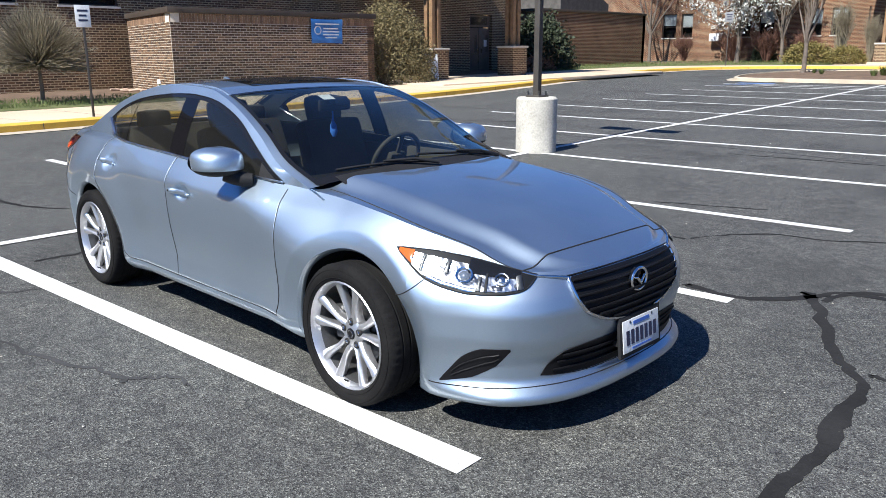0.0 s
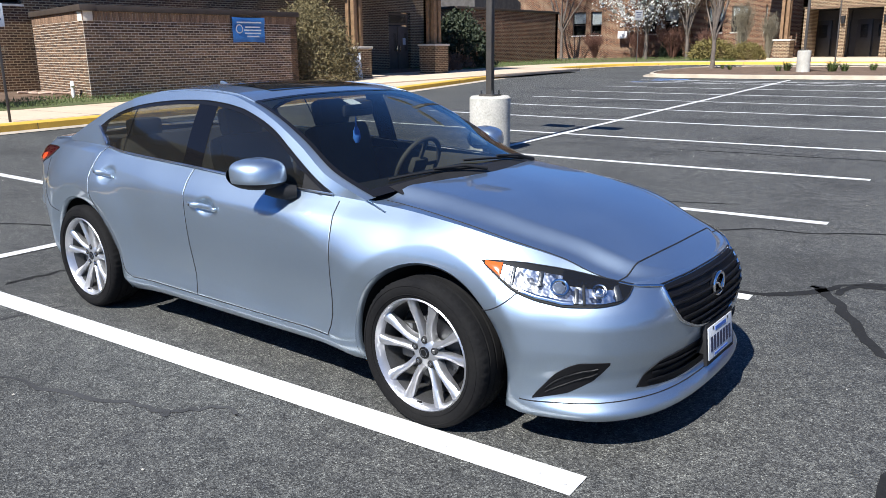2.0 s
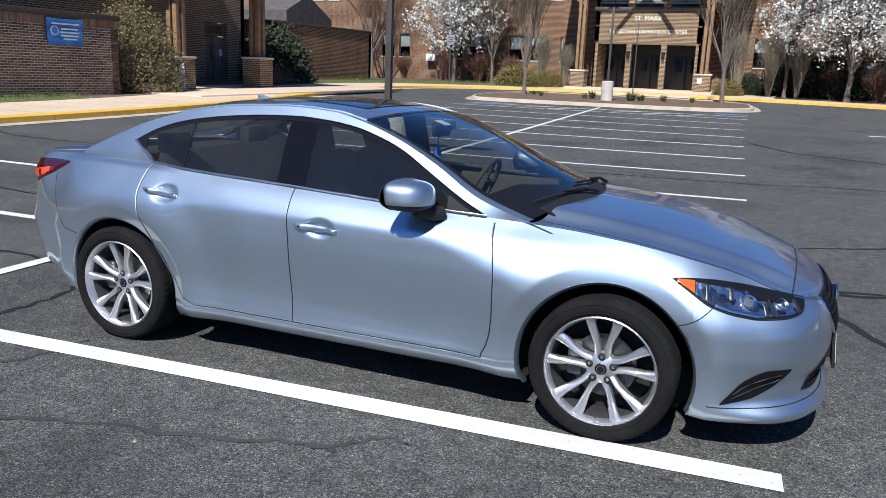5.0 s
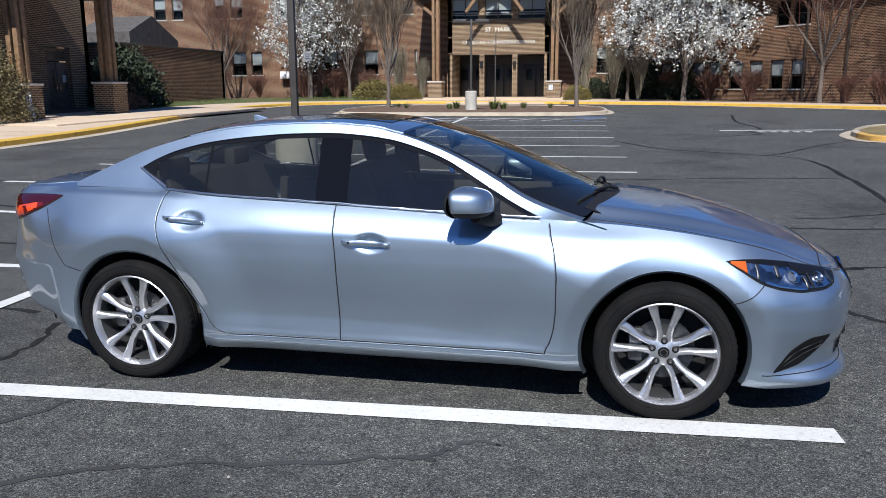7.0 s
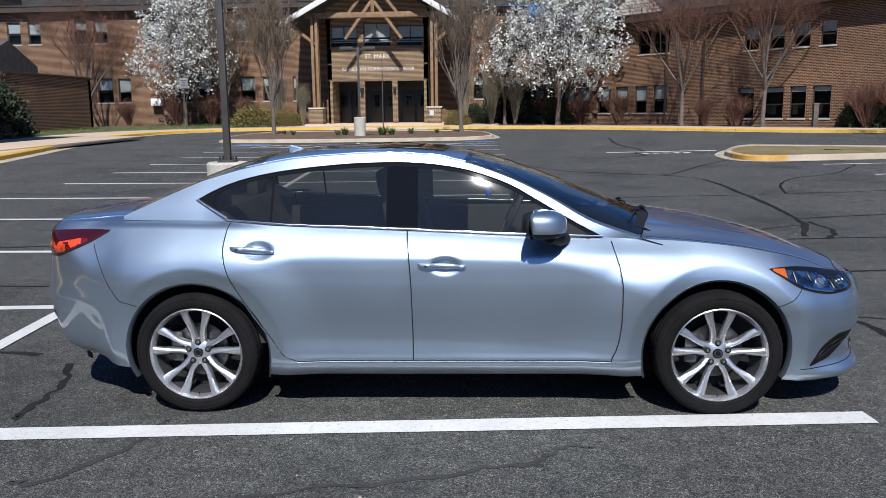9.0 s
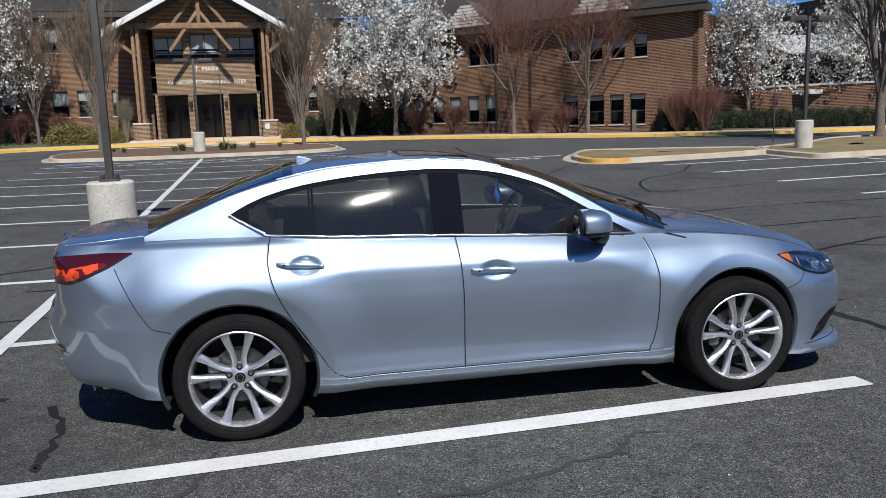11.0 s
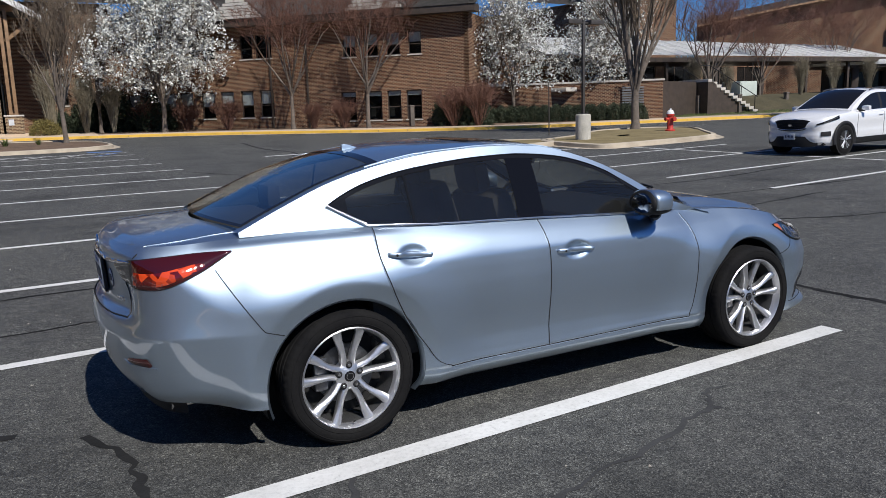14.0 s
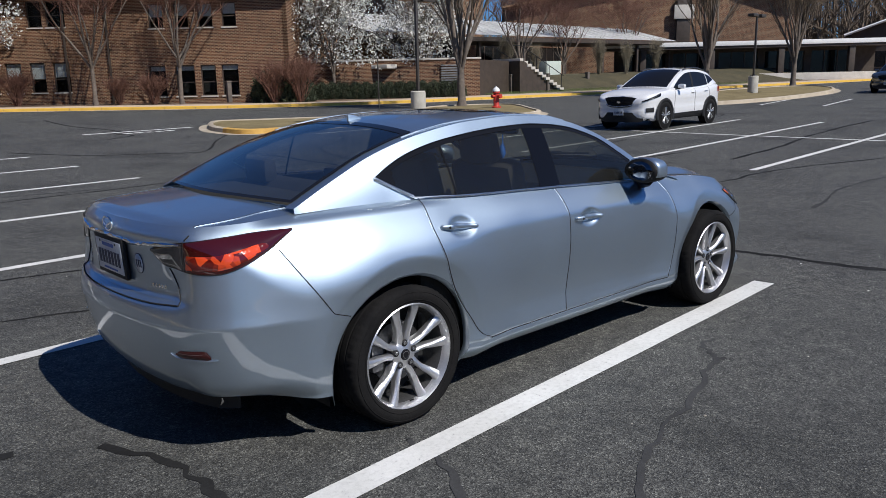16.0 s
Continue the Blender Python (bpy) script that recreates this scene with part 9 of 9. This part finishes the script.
def make_shrub(name, label, seed, rx, ry, rz, leaf, n=900, size=0.06, stems=True, base=0.1):
    ob = empty(name)
    tagged(ob, label, "shrub")
    rng = np.random.default_rng(seed)
    d = rng.normal(size=(n, 3))
    d /= np.linalg.norm(d, axis=1, keepdims=True)
    d[:, 2] = np.abs(d[:, 2]) * 1.0 - 0.15 * rng.random(n)
    r = rng.uniform(0.55, 1.0, n) ** 0.4
    bumps = np.array([1 + 0.16 * noise.noise((2.3 * v[0] + seed, 2.3 * v[1], 2.3 * v[2])) for v in d])
    pts = d * (r * bumps)[:, None] * np.array([rx, ry, rz]) + np.array([0, 0, base])
    pts[:, 2] = np.maximum(pts[:, 2], 0.02)
    V, F = petals(pts, 5, size, 0.05 * max(rx, rz), seed)
    mesh_ob("foliage", V, F, leaf, ob, soft=False)
    if stems:
        r2 = random.Random(seed)
        bag_v, bag_f = [], []
        for k in range(26):
            a = r2.uniform(0, 6.28)
            top = (math.cos(a) * rx * r2.uniform(0.2, 0.8), math.sin(a) * ry * r2.uniform(0.2, 0.8), base + rz * r2.uniform(0.5, 0.9))
            v, f = tube_pts([(0.1 * math.cos(a), 0.1 * math.sin(a), -0.05), (top[0] * 0.6, top[1] * 0.6, top[2] * 0.55), top], [0.02, 0.012, 0.005], 4, False)
            bag_f += [tuple(i + len(bag_v) for i in q) for q in f]
            bag_v += list(v)
        mesh_ob("crown", bag_v, bag_f, TWIG, ob)
    return ob


dome = set_tree(make_shrub("shrub", "tall rounded olive shrub beside a brick wall", 5, 1.9, 1.9, 3.0, OLIVE, 6500, 0.042), -20.3, 17.7)
low = set_tree(make_shrub("shrub", "low russet shrub beside the pavement", 6, 0.9, 0.9, 0.55, DRY, 500, 0.06), -22.2, 28.3)
plant(low, -23.2, 30.5, 40, 1.2)
plant(low, -21.6, 27.0, 90, 0.7)
yel = set_tree(make_shrub("shrub", "yellow-green flowering shrub by the entrance", 7, 1.6, 1.2, 1.3, FORSYTHIA, 900, 0.07), -16.0, 48.4)
plant(yel, -13.9, 48.8, 60, 0.8)
plant(yel, -2.0, 48.2, 60, 0.7)
ever = set_tree(make_shrub("shrub", "dark evergreen shrub against a brick wall", 8, 1.5, 1.2, 2.3, EVERGREEN, 1300, 0.08), 1.0, 52.4)
for x, y, rz, sz in ((-1.0, 52.0, 10, 0.6), (-20.5, 52.2, 80, 0.6), (-24.0, 31.8, 60, 1.3)):
    plant(ever, x, y, rz, sz)
# added dark shrubs that stand in for tree shade along the wall's foot
for x, y, sz in ((20.3, 36.6, 0.85), (20.7, 36.0, 0.7), (19.5, 37.5, 0.75), (2.2, 52.6, 1.2), (4.6, 50.6, 1.0)):
    plant(ever, x, y, 70 * sz, sz)
for k in range(14):
    u = k / 13
    plant(ever, 23.0 + 6.4 * u, 38.4 - 6.3 * u, 37 * k, 0.42)


def make_bare_shrub(label, seed, height, spread, n, mat):
    """Many thin stems that rise from one root and fork."""
    ob = empty("bare_shrub")
    tagged(ob, label, "shrub")
    r = random.Random(seed)
    bv, bf = [], []

    def add(pts, radii):
        v, f = tube_pts(pts, radii, 3, False)
        bf.extend([tuple(i + len(bv) for i in q) for q in f])
        bv.extend(v)

    for k in range(n):
        a, lean = r.uniform(0, 6.28), r.uniform(0.1, 1.0) * spread
        h = height * r.uniform(0.6, 1.0)
        b = (0.12 * math.cos(a), 0.12 * math.sin(a), -0.05)
        m = (lean * 0.45 * math.cos(a) + r.uniform(-.1, .1), lean * 0.45 * math.sin(a) + r.uniform(-.1, .1), h * 0.55)
        t = (lean * math.cos(a), lean * math.sin(a), h)
        add([b, m, t], [0.022, 0.014, 0.007])
        for j in range(5):
            f = r.uniform(0.3, 0.95)
            p = tuple(m[i] + (t[i] - m[i]) * f for i in range(3))
            e = (p[0] + r.uniform(-.45, .45), p[1] + r.uniform(-.45, .45), p[2] + r.uniform(0.1, 0.6))
            add([p, e], [0.010, 0.006])
    mesh_ob("crown", bv, bf, mat, ob)
    return ob


tan_shrub = set_tree(make_bare_shrub("tall tan bare shrub beside the brick entrance", 61, 4.2, 0.9, 130, PALE_TWIG), -1.6, 48.6)
for x, y, rz, sz in ((0.3, 48.9, 70, 0.9), (-14.6, 49.6, 150, 0.9), (-13.0, 50.2, 20, 0.7), (1.9, 49.4, 230, 0.8)):
    plant(tan_shrub, x, y, rz, sz)
for x, y, rz, sz in ((38.5, 36.6, 15, 0.75), (41.0, 36.0, 80, 0.6), (46.8, 34.6, 140, 0.7), (49.5, 34.0, 200, 0.65), (52.4, 33.2, 250, 0.7)):
    plant(tan_shrub, x, y, rz, sz, 1.0)
red_shrub = set_tree(make_bare_shrub("low reddish bare shrub along the brick wing", 62, 1.7, 1.1, 110, RED_TWIG), 4.0, 50.2)
for x, y, rz, sz in ((6.2, 48.4, 40, 0.9), (8.4, 46.4, 90, 1.0), (12.8, 42.6, 150, 0.8), (14.2, 41.0, 220, 0.9), (19.2, 36.2, 60, 1.2), (20.3, 35.3, 130, 1.3), (-17.5, 51.5, 10, 1.0), (-20.0, 51.4, 77, 1.1), (-22.6, 51.6, 140, 1.0), (-26.5, 51.9, 200, 0.9)):
    plant(red_shrub, x, y, rz, sz)
# clipped ball tree by the kerb
ball = empty("clipped_tree", (-18.6, 4.2, ground_z(-18.6, 4.2) + 0.15))
tagged(ball, "small bare tree clipped into a ball on a short trunk", "tree")
rng = random.Random(3)
bv, bf = [], []
for k in range(1900):
    a, e = rng.uniform(0, 6.28), rng.uniform(-0.35, 1.5)
    d = Vector((math.cos(a) * math.cos(e), math.sin(a) * math.cos(e), math.sin(e)))
    L_ = rng.uniform(0.75, 1.12)
    p0, p1 = Vector((0, 0, 1.0)) + d * 0.2, Vector((0, 0, 1.15)) + Vector((d.x * 1.42, d.y * 1.42, d.z * 1.30)) * L_
    mid = p0.lerp(p1, 0.5) + Vector((rng.uniform(-.12, .12), rng.uniform(-.12, .12), rng.uniform(-.1, .1)))
    v, f = tube_pts([p0, mid, p1], [0.014, 0.008, 0.004], 3, False)
    bf += [tuple(i + len(bv) for i in q) for q in f]
    bv += list(v)
mesh_ob("crown", bv, bf, PALE_TWIG, ball)
tube_ob("trunk", [(0, 0, -0.1), (0.02, 0.01, 0.5), (0, 0, 1.1)], [0.07, 0.05, 0.05], BARK, ball)


# bare woods round the far edge of the grounds
rng = random.Random(91)
wv, wf = [], []
for k in range(3500):
    a = rng.uniform(0, 2 * math.pi) if k < 2600 else rng.uniform(0.0, 0.60)
    r = rng.uniform(92, 128) if k < 2600 else rng.uniform(101, 130)
    x, y = r * math.cos(a), r * math.sin(a)
    h = rng.uniform(6, 13) + (4 if k >= 2600 else 0)
    z0 = ground_z(x, y) - 0.4
    lean = (rng.uniform(-1.2, 1.2), rng.uniform(-1.2, 1.2))
    v, f = tube_pts([(x, y, z0), (x + lean[0] * 0.4, y + lean[1] * 0.4, z0 + h * 0.45), (x + lean[0], y + lean[1], z0 + h)], [rng.uniform(0.10, 0.22), 0.10, 0.02], 3, False)
    wf += [tuple(i + len(wv) for i in q) for q in f]
    wv += list(v)
    for j in range(7):
        t = rng.uniform(0.3, 0.95)
        p = (x + lean[0] * t, y + lean[1] * t, z0 + h * t)
        e = (p[0] + rng.uniform(-2.2, 2.2), p[1] + rng.uniform(-2.2, 2.2), p[2] + rng.uniform(0.6, 2.6))
        v, f = tube_pts([p, e], [0.07, 0.03], 3, False)
        wf += [tuple(i + len(wv) for i in q) for q in f]
        wv += list(v)
woods = mesh_ob("woods", wv, wf, TWIG, None, "", soft=False)
tagged(woods, "bare brown woods beyond the buildings and lot", "woods", kind="stuff")


# ---- lamps, signs, hydrant ----
POLE_BROWN = two_tone("bronze_pole_paint", (0.035, 0.03, 0.026), (0.07, 0.062, 0.054), 0.5, 4.0, 60.0)
RED_PAINT = two_tone("red_hydrant_paint", (0.40, 0.03, 0.02), (0.58, 0.06, 0.04), 0.45, 6.0, 50.0)
SIGN_WHITE = two_tone("white_sign_face", (0.66, 0.67, 0.66), (0.78, 0.79, 0.78), 0.4, 4.0, 50.0)


def make_lamp(height=4.35, base_h=0.86, base_r=0.325):
    ob = empty("street_lamp")
    tagged(ob, "bronze car park lamp with two flat heads on a concrete base", "street lamp")
    revolve_ob("base", [(0, -0.3), (base_r, -0.3), (base_r, base_h - 0.03), (base_r - 0.03, base_h), (0, base_h)], DRUM, ob, "worn pale concrete drum", 40)
    part("foot_plate", box_bm((0.26, 0.26, 0.03), (0, 0, base_h + 0.015), 0.004), POLE_BROWN, ob)
    for dx in (-1, 1):
        for dy in (-1, 1):
            v, q = revolve_pts([(0, 0.06), (0.016, 0.06), (0.016, 0.0)], 6, "z", (dx * 0.1, dy * 0.1, base_h + 0.03))
            mesh_ob("bolt", v, q, STEEL, ob, soft=False)
    part("pole", box_bm((0.10, 0.10, height - base_h), (0, 0, (height + base_h) / 2), 0.012), POLE_BROWN, ob)
    part("arm", box_bm((0.5, 0.05, 0.05), (0, 0, height - 0.1), 0.008), POLE_BROWN, ob)
    for s in (-1, 1):
        part("lamp_head", box_bm((0.62, 0.36, 0.15), (s * 0.52, 0, height - 0.08), 0.02), POLE_BROWN, ob)
        part("lamp_lens", box_bm((0.5, 0.28, 0.01), (s * 0.52, 0, height - 0.162)), GLASS_LAMP, ob)
    return ob


lamp = make_lamp()
lamp.matrix_world = pose(-3.84, 6.97, ground_z(-3.84, 6.97), 0, 0, 4.5)
slim = make_lamp(4.15, 0.90, 0.27)
slim.matrix_world = pose(14.8, 18.35, ground_z(14.8, 18.35) + 0.12, 0, 0, 5)
for x, y, rz in ((-6.0, 32.3, 5), (38.1, 17.6, 5)):
    copy_thing(slim, pose(x, y, ground_z(x, y) + 0.12, 0, 0, rz))


SIGN_GREY = two_tone("weathered_sign_face", (0.16, 0.165, 0.17), (0.26, 0.265, 0.27), 0.5, 4.0, 50.0)


def make_sign(x, y, height, w, h, rz, label, board=True):
    ob = empty("sign_post", (x, y, ground_z(x, y) + 0.12), rz)
    tagged(ob, label, "sign")
    part("post", box_bm((0.05, 0.03, height + 0.3), (0, 0, height / 2 - 0.2), 0.005), POLE_BROWN, ob)
    if board:
        part("board", box_bm((w, 0.012, h), (0, -0.025, height - h / 2), 0.004), SIGN_GREY if w > 0.4 else SIGN_WHITE, ob)
        for k in range(3):
            part("lettering", box_bm((w * (0.7, 0.5, 0.6)[k], 0.003, h * 0.09), (0, -0.033, height - h * (0.25 + 0.22 * k))), INK, ob)
    return ob


make_sign(-13.45, 3.6, 2.35, 0.30, 0.45, 80, "small white sign on a dark post at the kerb")
make_sign(-18.5, 42.6, 3.1, 0.48, 0.60, 20, "weathered grey sign on a dark post at the kerb")
make_sign(17.3, 24.0, 2.2, 0.3, 0.4, 20, "thin dark post on the grass island", False)
make_sign(-5.0, 33.2, 3.6, 0.3, 0.4, 0, "thin dark post on the planted island", False)
POST_BROWN = two_tone("weathered_brown_post", (0.085, 0.070, 0.058), (0.15, 0.125, 0.105), 0.8, 4.0, 40.0)
for x, y in ((17.6, 38.6), (20.1, 35.9), (35.6, 33.4), (38.4, 32.6), (44.6, 34.0)):
    b = empty("bollard", (x, y, ground_z(x, y) + 0.15))
    tagged(b, "dark brown bollard beside the pavement", "bollard", "bollards along the pavement")
    part("post", box_bm((0.26, 0.26, 1.15), (0, 0, 0.55), 0.03), POST_BROWN, b)
    part("cap", box_bm((0.30, 0.30, 0.10), (0, 0, 1.15), 0.03), POST_BROWN, b)

hyd = empty("fire_hydrant", (20.4, 19.9, ground_z(20.4, 19.9) + 0.13))
tagged(hyd, "red fire hydrant with a white bonnet on the grass", "hydrant")
revolve_ob("barrel", [(0.0, -0.05), (0.20, -0.05), (0.20, 0.05), (0.14, 0.07), (0.125, 0.10), (0.125, 0.60), (0.16, 0.62), (0.16, 0.67), (0.13, 0.69)], RED_PAINT, hyd, "", 28)
revolve_ob("bonnet", [(0.16, 0.68), (0.15, 0.74), (0.11, 0.81), (0.04, 0.85), (0.035, 0.90), (0, 0.90)], SIGN_WHITE, hyd, "white domed cap", 28)
for a, r, l in ((0, 0.06, 0.24), (180, 0.06, 0.24), (270, 0.08, 0.24)):
    c, s = math.cos(radians(a)), math.sin(radians(a))
    tube_ob("outlet", [(0.08 * c, 0.08 * s, 0.48), (l * c, l * s, 0.48)], r, RED_PAINT, hyd, n=14)
    tube_ob("outlet_cap", [(l * c, l * s, 0.48), ((l + 0.03) * c, (l + 0.03) * s, 0.48)], r + 0.015, RED_PAINT, hyd, n=8)

af = empty("sandwich_board", (-20.0, 19.75, ground_z(-20.0, 19.75) + 0.16), 60)
tagged(af, "white folding sandwich board on the pavement", "sign")
for s in (-1, 1):
    part("panel", box_bm((0.62, 0.03, 1.05), (0, s * 0.2, 0.52), 0.01, Matrix.Rotation(radians(s * 16), 4, "X")), SIGN_WHITE, af)

# plaza before the side entrance
plaza = box_bm((9.5, 15.0, 0.12), (-21.2, 24.6, 0.505), 0.01, Matrix.Rotation(radians(0.65), 4, "X"))
tagged(part("pavement", plaza, PAVING, None), "warm pale concrete plaza before the side entrance", "pavement", kind="structure")
plaza = box_bm((16.5, 6.2, 0.12), (-7.5, 46.9, 0.70), 0.01, Matrix.Rotation(radians(1.2), 4, "X"))
tagged(part("pavement", plaza, PAVING, None), "warm pale concrete plaza before the main entrance", "pavement", kind="structure")

# hose left on the turf by the brick corner, and a white vent pipe
rng = random.Random(12)
pts = []
for k in range(60):
    f = k / 59
    x, y = -21.7 + 1.75 * f + 0.10 * math.sin(19 * f), 7.25 + 0.70 * f + 0.22 * math.sin(27 * f + 1.0)
    pts.append((x, y, ground_z(x, y) + 0.215 + 0.03 * abs(math.sin(31 * f))))
hose = tube_ob("garden_hose", smooth_line(pts, 1), 0.035, two_tone("tan_hose", (0.36, 0.24, 0.17), (0.50, 0.36, 0.27), 0.6, 5.0, 60.0), None, n=8)
tagged(hose, "tan garden hose lying in loops on turf", "hose")
z0 = ground_z(-19.75, 8.0) + 0.12
pipe = tube_ob("vent_pipe", smooth_line([(-19.75, 8.0, z0), (-19.75, 8.0, z0 + 0.30), (-19.72, 7.98, z0 + 0.42), (-19.60, 7.93, z0 + 0.44), (-19.52, 7.90, z0 + 0.32)], 2), 0.055, SIGN_WHITE, None, n=12)
tagged(pipe, "white bent vent pipe beside a brick wall", "pipe")


def weed(x, y, seed, size=1.0):
    """A tuft of long thin leaves."""
    rng = np.random.default_rng(seed)
    n = 90
    a, r = rng.uniform(0, 6.28, n), rng.uniform(0, 0.12, n) * size
    B = np.stack([r * np.cos(a), r * np.sin(a), 0 * a], 1)
    out = rng.uniform(0.08, 0.30, n) * size
    T = B + np.stack([out * np.cos(a), out * np.sin(a), rng.uniform(0.15, 0.45, n) * size], 1)
    w = np.stack([-np.sin(a), np.cos(a), 0 * a], 1) * 0.016 * size
    M = (B + T) / 2 + np.array([0, 0, 0.05 * size])
    V = np.stack([B - w, B + w, M + w, M - w, T], 1).reshape(-1, 3)
    F = []
    for i in range(n):
        o = 5 * i
        F += [(o, o + 1, o + 2, o + 3), (o + 3, o + 2, o + 4)]
    ob = mesh_ob("weed", V, F, GRASS_BLADE, None, "", soft=False)
    ob.location = (x, y, ground_z(x, y) + 0.14)
    return tagged(ob, "green weed tuft on the planted island", "weed", "weeds on the island")


for k, (x, y, sz) in enumerate(((-5.0, 32.9, 1.2), (-4.6, 33.2, 0.9), (-6.9, 33.3, 1.0), (-7.2, 33.0, 0.7), (-3.8, 34.6, 0.8), (-2.5, 35.0, 0.6), (-9.6, 33.8, 0.6), (-10.3, 34.8, 0.5))):
    weed(x, y, 40 + k, sz)

# pale grit and leaf scraps scattered over the asphalt
rng = np.random.default_rng(77)
n = 420
px, py = rng.uniform(-9, 14, n), rng.uniform(-4.2, 14, n)
keep = ~((np.abs(px) < 2.6) & (np.abs(py) < 1.2))
px, py = px[keep], py[keep]
V, F = [], []
for x, y in zip(px, py):
    z, s_ = ground_z(x, y), rng.uniform(0.003, 0.011)
    o = len(V)
    for dx, dy, dz in ((1, 0.2, 0), (-0.2, 1, 0), (-1, -0.3, 0), (0.3, -1, 0), (0, 0, 1)):
        V.append((x + dx * s_ * rng.uniform(0.7, 1.3), y + dy * s_ * rng.uniform(0.7, 1.3), z + 0.004 + dz * s_ * 0.8))
    F += [(o, o + 1, o + 4), (o + 1, o + 2, o + 4), (o + 2, o + 3, o + 4), (o + 3, o, o + 4)]
grit = mesh_ob("grit", V, F, per_piece("grit", (0.20, 0.17, 0.13), (0.62, 0.60, 0.55)), None, "", soft=False)
tagged(grit, "pale grit and scraps scattered on asphalt", "grit", kind="stuff")

# expansion joints across the pavement behind the kerb
d = np.array(KERB_LINE)
seg = np.r_[0, np.cumsum(np.linalg.norm(np.diff(d, axis=0), axis=1))]
JOINT = two_tone("pavement_joint", (0.10, 0.085, 0.07), (0.18, 0.155, 0.13), 0.9, 3.0, 40.0)
V, F = [], []
for u in np.arange(20.0, seg[-1] - 20.0, 1.6):
    x, y = np.interp(u, seg, d[:, 0]), np.interp(u, seg, d[:, 1])
    x2, y2 = np.interp(u + 0.1, seg, d[:, 0]), np.interp(u + 0.1, seg, d[:, 1])
    t_ = np.array([x2 - x, y2 - y]) / 0.1
    n_ = np.array([-t_[1], t_[0]])
    o = len(V)
    for off, side in ((0.32, -0.008), (0.32, 0.008), (3.6, 0.008), (3.6, -0.008)):
        q = np.array([x, y]) + n_ * off + t_ * side
        V.append((q[0], q[1], ground_z(x, y) + 0.157 + (0.165 - 0.157) * off / 3.6 + 0.003))
    F.append((o, o + 1, o + 2, o + 3))
    o = len(V)
    for off, up, side in ((-0.003, 0.0, -0.008), (-0.003, 0.0, 0.008), (-0.001, 0.135, 0.008), (-0.001, 0.135, -0.008)):
        q = np.array([x, y]) + n_ * off + t_ * side
        V.append((q[0], q[1], ground_z(x, y) + up))
    F.append((o, o + 1, o + 2, o + 3))
joints = mesh_ob("pavement_joint", V, F, JOINT, None, "", soft=False)
tagged(joints, "dark joints across pavement and kerb", "pavement", kind="structure")


# ---- bricks of the banner wall ----
def brick_paint(name, dark, light, by_object):
    """Brown bricks that differ from one to the next, with a sandy grain."""
    m, t, b = principled(name, light, 0.88)
    rnd = t.nodes.new("ShaderNodeObjectInfo") if by_object else t.nodes.new("ShaderNodeNewGeometry")
    v = coords(t)
    small = noise_fac(t, v, 45.0, 3)
    col = ramp(t, rnd.outputs["Random" if by_object else "Random Per Island"], [(0.0, dark), (0.55, tuple((a + c) / 2 for a, c in zip(dark, light))), (1.0, light)])
    col = mix_col(t, 0.6, col, ramp(t, small, [(0.3, (0.55, 0.55, 0.55)), (0.7, (1.2, 1.2, 1.2))]), "MULTIPLY")
    t.links.new(col, b.inputs["Base Color"])
    bump(t, b, small, 0.5, 0.004)
    return m


BRICK_ONE = brick_paint("brown_brick", (0.055, 0.032, 0.020), (0.215, 0.125, 0.070), True)
BRICK_MANY = brick_paint("brown_bricks", (0.055, 0.032, 0.020), (0.215, 0.125, 0.070), False)
B_L, B_H, B_J = 0.222, 0.0773, 0.019


def box_faces(o):
    return [tuple(o + i for i in q) for q in ((0, 1, 5, 4), (4, 5, 7, 6), (1, 3, 7, 5), (2, 0, 4, 6), (3, 2, 6, 7))]


def lay_bricks(wall, a, b, z0, z1, singles):
    """Running bond on a wall's face; the bricks within the first stretch are pieces of their own."""
    at_ = in_wall(a, b)
    length = (Vector(a) - Vector(b)).length
    along = (Vector((*b, 0)) - Vector((*a, 0))).normalized()
    turn = math.atan2(along.y, along.x)
    h, l = (B_H - B_J) / 2, (B_L - B_J) / 2
    one = bpy.data.meshes.new("brick")
    one.from_pydata([(x, y, z) for y in (0.02, -0.007) for z in (-h, h) for x in (-l, l)], [], box_faces(0))
    one.materials.append(BRICK_ONE)
    V, F = [], []
    courses = int((z1 - z0) / B_H)
    for j in range(courses):
        z = z0 + (j + 0.5) * (z1 - z0) / courses
        u = -B_L / 2 if j % 2 else 0.0
        while u < length - 0.03:
            u0, u1 = max(u, 0.0) + B_J / 2, min(u + B_L, length) - B_J / 2
            if u1 - u0 > 0.03:
                if u1 - u0 > B_L - B_J - 0.001 and singles[0] < u0 < singles[1]:
                    ob = new("brick", one)
                    ob.parent = wall
                    ob.matrix_basis = Matrix.Translation(at_((u0 + u1) / 2, 0, z)) @ Matrix.Rotation(turn, 4, "Z")
                else:
                    o = len(V)
                    V += [tuple(at_(x, y, c)) for y in (0.02, -0.007) for c in (z - h, z + h) for x in (u0, u1)]
                    F += box_faces(o)
            u += B_L
    rest = mesh_ob("brickwork", V, F, BRICK_MANY, wall, "brown bricks in running bond", soft=False)
    tagged(rest, "brown bricks in running bond with pale joints", kind="stuff")


lay_bricks(banner_wall, BW0, BW1, 0.2, 2.52, (0.2, 2.25))
lay_bricks(end_wall, (-24.0, 8.96), BW0, 0.2, 2.52, (-2, -1))
